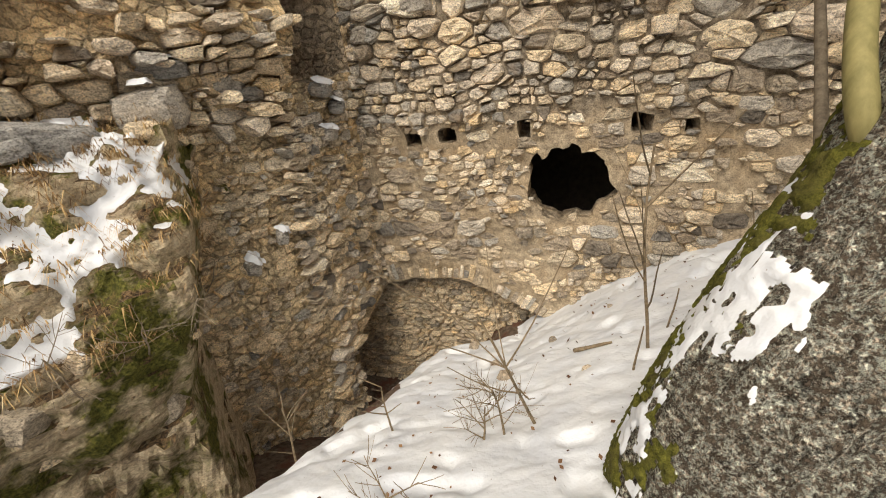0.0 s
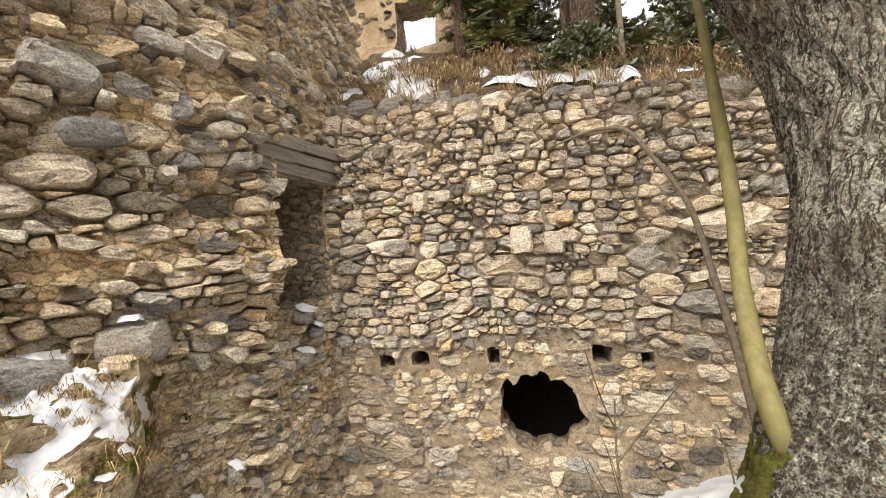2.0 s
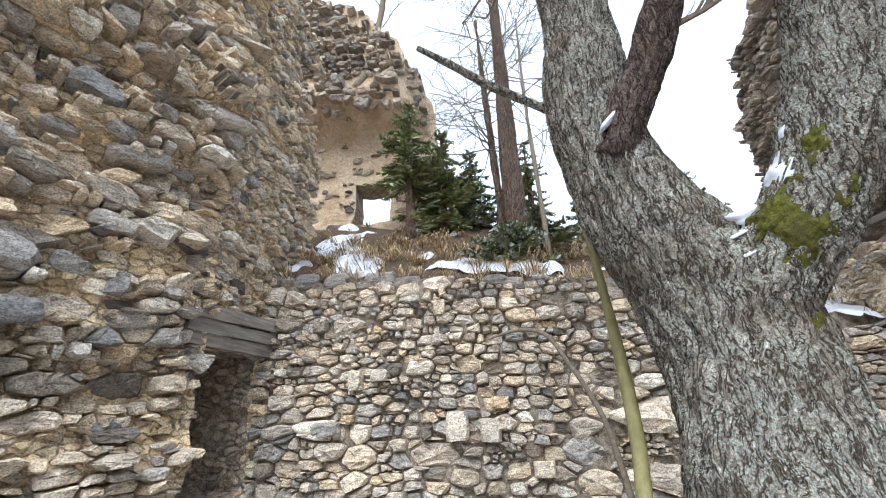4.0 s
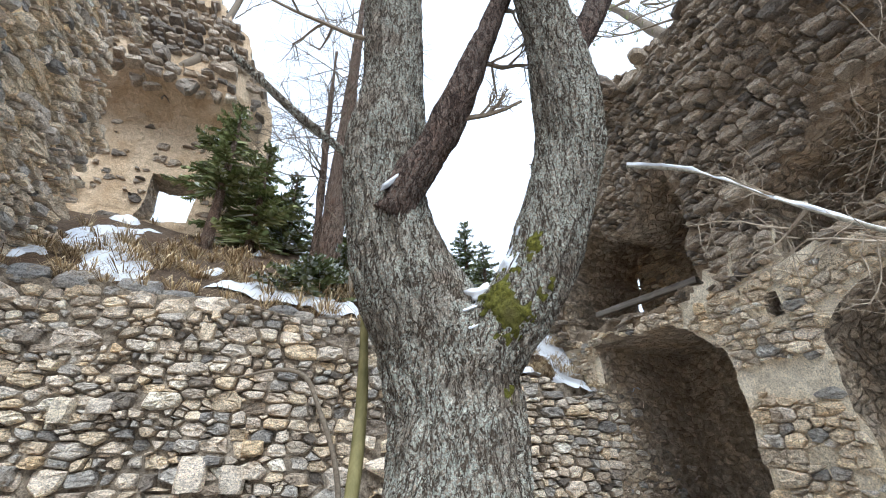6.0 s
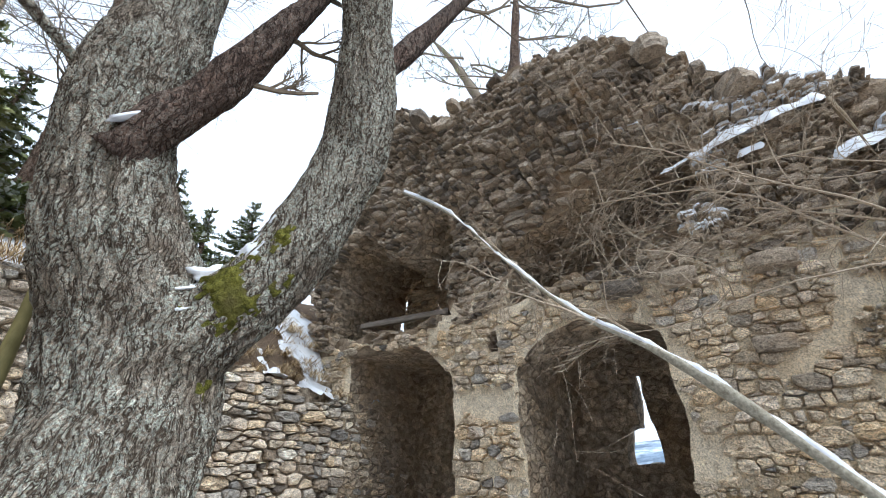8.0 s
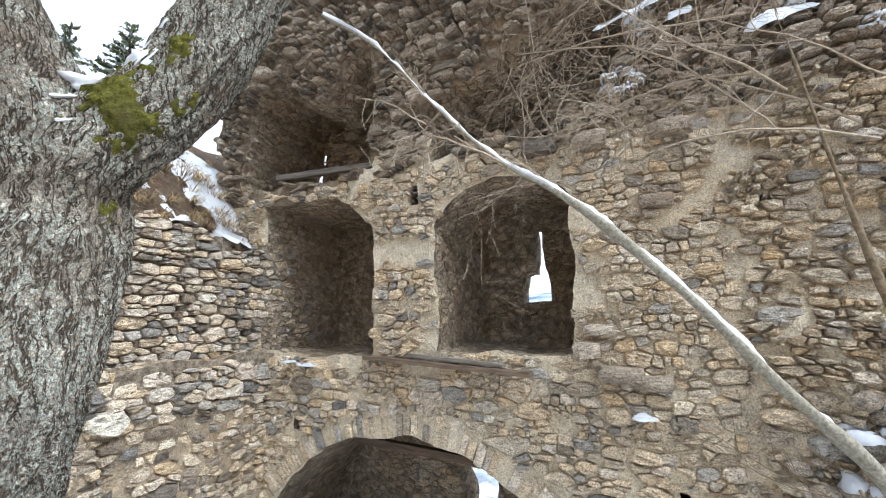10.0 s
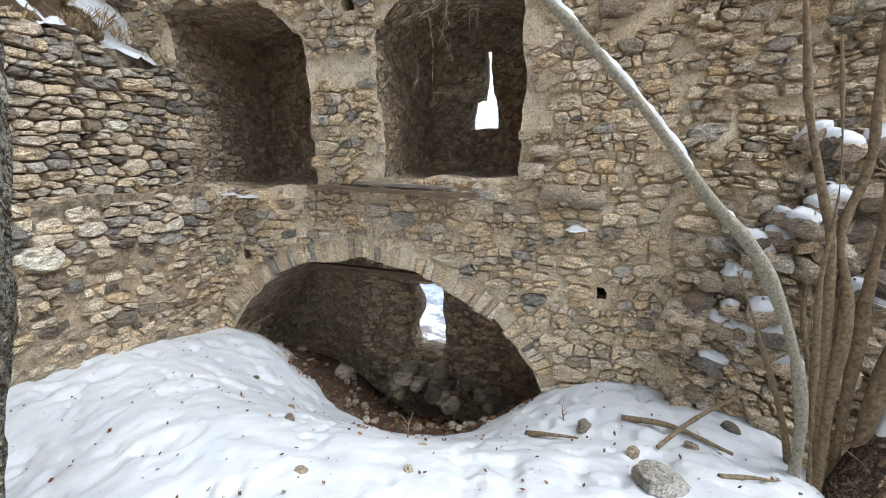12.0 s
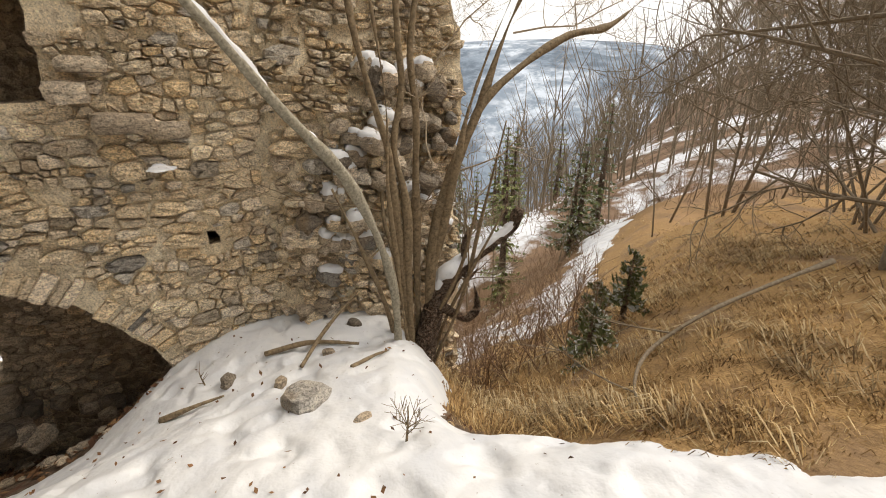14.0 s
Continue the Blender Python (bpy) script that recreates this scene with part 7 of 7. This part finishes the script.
part("twig", *merge(twigs(rng, (2.0, -2.5, gh(2.0, -2.5) + 0.12), (0.8, 0.3, 0.1), 0.7, 0.008, 1, 0.7, 4, 5, 0.0, 0.25) + twigs(rng, (2.28, -3.4, gh(2.28, -3.4) + 0.22), (0.7, 0.6, 0.1), 0.9, 0.01, 1, 0.7, 4, 5, 0.0, 0.25)), BARK_TWIG, dead_branch, kind="stuff")


def bare_tree(at, height, label, material=BARK_TWIG, levels=3, group="bare trees on the hillside"):
    t = thing("bare_tree", label, "tree", group=group, at=at)
    tw = twigs(rng, at, (rng.normal(0, 0.08), rng.normal(0, 0.08), 1), height, 0.0055 * height + 0.006, 0, 0.5, 0, 7, 0.02, 0.13, 0.15)
    part("trunk", *tw[0], material, t, smooth=True)
    lim = []
    for k in range(9):
        z = rng.uniform(0.25, 0.92)
        p = np.array(at) + (0, 0, z * height)
        an = rng.uniform(0, 6.3)
        lim += twigs(rng, p, (math.cos(an), math.sin(an), 0.7), height * 0.34 * (1.15 - z), 0.0028 * height + 0.003, levels - 1, 0.7, 6, 4, 0.05, 0.25)
    v, f = merge(lim)
    part("limb", v, f, material, t, kind="stuff")
    return t


for k in range(46):
    a = radians(rng.uniform(8, 62))
    d = rng.uniform(10, 44)
    x, y = 0.7 + d * math.sin(a), -0.5 - d * math.cos(a)
    bare_tree((x, y, gh(x, y) - 0.2), rng.uniform(5, 10), "bare brown deciduous tree on the wooded slope", levels=2)
for k in range(30):
    a = radians(rng.uniform(38, 72))
    d = rng.uniform(16, 60)
    x, y = 0.7 + d * math.sin(a), -0.5 - d * math.cos(a)
    place_spruce((x, y, gh(x, y) - 0.2), rng.uniform(5, 9), rng.uniform(1.3, 2.0), 16, k % 2 == 0, "tall dark spruce dusted with snow in the valley", 0.1, 0.2)
place_spruce((3.75, -4.9, gh(3.75, -4.9) - 0.05), 1.2, 0.3, 12, True, "young spruce with a thin stem on the meadow", 0.3, 0.04)
place_spruce((3.4, -3.8, gh(3.4, -3.8) - 0.05), 0.8, 0.36, 12, True, "small snow-flecked spruce on the meadow", 0.05, 0.035)
place_spruce((4.6, -5.4, gh(4.6, -5.4) - 0.05), 0.9, 0.36, 12, True, "small snow-flecked spruce on the meadow", 0.05, 0.04)
# a gnarled tree at the meadow's edge with boughs reaching over it
edge_tree = thing("gnarled_tree", "gnarled bare dark tree with low spreading boughs at the meadow's edge", "tree", at=(1.75, -6.6, gh(1.75, -6.6)))
foot = np.array([1.75, -6.6, gh(1.75, -6.6)])
v, f = tube([foot - (0, 0, 0.2), foot + (0.02, 0, 0.8), foot + (-0.05, 0.05, 1.7), foot + (0.12, 0, 2.5), foot + (0.1, 0.1, 3.3), foot + (-0.1, 0.1, 4.6)], [0.13, 0.11, 0.095, 0.085, 0.06, 0.03], 14, 0.04, 0.01, 6, 0.06)
part("trunk", v, f, BARK_TWIG, edge_tree, smooth=True)
for z, d, ln in ((0.7, (1.0, 0.35, 0.05), 1.5), (1.3, (0.9, -0.2, 0.35), 1.8), (1.9, (1.0, 0.3, 0.2), 2.3), (2.5, (1.0, 0.1, 0.35), 2.6), (2.9, (0.8, 0.5, 0.5), 2.3), (3.3, (0.9, 0.1, 0.7), 2.2), (2.2, (-0.8, 0.4, 0.5), 1.8), (3.6, (-0.6, 0.2, 0.8), 1.8), (1.0, (0.3, 0.9, 0.5), 1.2)):
    part("bough", *merge(twigs(rng, foot + (0.0, 0.0, z), d, ln, 0.032, 3, 0.75, 6, 6, 0.02, 0.3)), BARK_TWIG, edge_tree, kind="stuff")
# the leafless thicket that reaches in from the south
for x, y, h in ((2.1, -8.6, 3.8), (2.6, -9.4, 4.4), (1.7, -9.2, 4.2), (3.1, -10.4, 4.8), (2.4, -11.5, 5.2), (1.3, -11.0, 5.0), (3.9, -12.2, 5.2), (2.0, -13.5, 5.5)):
    t = thing("thicket_tree", "tangled leafless shrub tree at the meadow's edge", "tree", group="thicket on the meadow", at=(x, y, gh(x, y)))
    lim = []
    for q in range(4):
        lim += twigs(rng, (x + rng.normal(0, 0.15), y + rng.normal(0, 0.15), gh(x, y) - 0.1), (rng.normal(-0.1, 0.35), rng.normal(0.1, 0.35), 1), h * rng.uniform(0.7, 1.0), 0.03, 3, 0.7, 6, 6, 0.02, 0.22)
    v, f = merge(lim)
    part("limb", v, f, BARK_TWIG, t, kind="stuff")
# undergrowth of reddish shrubs in the dip
lim = []
for k in range(1250):
    a, d = radians(rng.uniform(14, 75)), 4.5 + 30 * rng.random() ** 1.5
    x, y = 0.7 + d * math.sin(a), -0.6 - d * math.cos(a)
    if (y > -1.6 and x < 8.6) or (a < radians(40) and d < 17):
        continue
    lim += twigs(rng, (x, y, gh(x, y) - 0.05), (rng.normal(0, 0.3), rng.normal(0, 0.3), 1), rng.uniform(0.6, 1.7), 0.007 + 0.0004 * d, 1, 0.7, 6, 4, 0.02, 0.25)
v, f = merge(lim)
solid("undergrowth", v, f, BRUSH, "leafless reddish-brown undergrowth in the dip", "shrub", "stuff")
# snow along the old track below the meadow
for k, (path, wide) in enumerate((([(6.4, -5.6), (7.6, -7.6), (9.4, -10.6), (12.0, -15.5), (15.5, -22.0), (19.0, -30.0)], 0.8), ([(7.6, -4.6), (9.2, -6.4), (11.5, -9.0)], 0.9))):
    fine = [np.array([np.interp(t, np.linspace(0, 1, len(path)), [p[c] for p in path]) for c in range(2)]) for t in np.linspace(0, 1, 60)]
    v, f = ribbon([(p[0], p[1], gh(p[0], p[1]) + 0.06) for p in fine], wide, 0.1, 90 + k, (1, 0.4, -0.8), 0.5)
    solid("snow_strip", v, f, SNOW, "strip of snow along the old track below the meadow", "snow", "structure", True)
# the far wood on the opposite spur
lim = []
for k in range(520):
    a, d = radians(rng.uniform(5, 52)), rng.uniform(34, 120)
    x, y = d * math.sin(a), -d * math.cos(a)
    lim += twigs(rng, (x, y, gh(x, y) - 0.3), (rng.normal(0, 0.08), rng.normal(0, 0.08), 1), rng.uniform(6, 11), 0.1, 1, 0.5, 7, 4, 0.05, 0.12, 0.2)
v, f = merge(lim)
solid("far_wood", v, f, BARK_TWIG, "bare brown wood on the opposite hillside", "wood", "stuff")
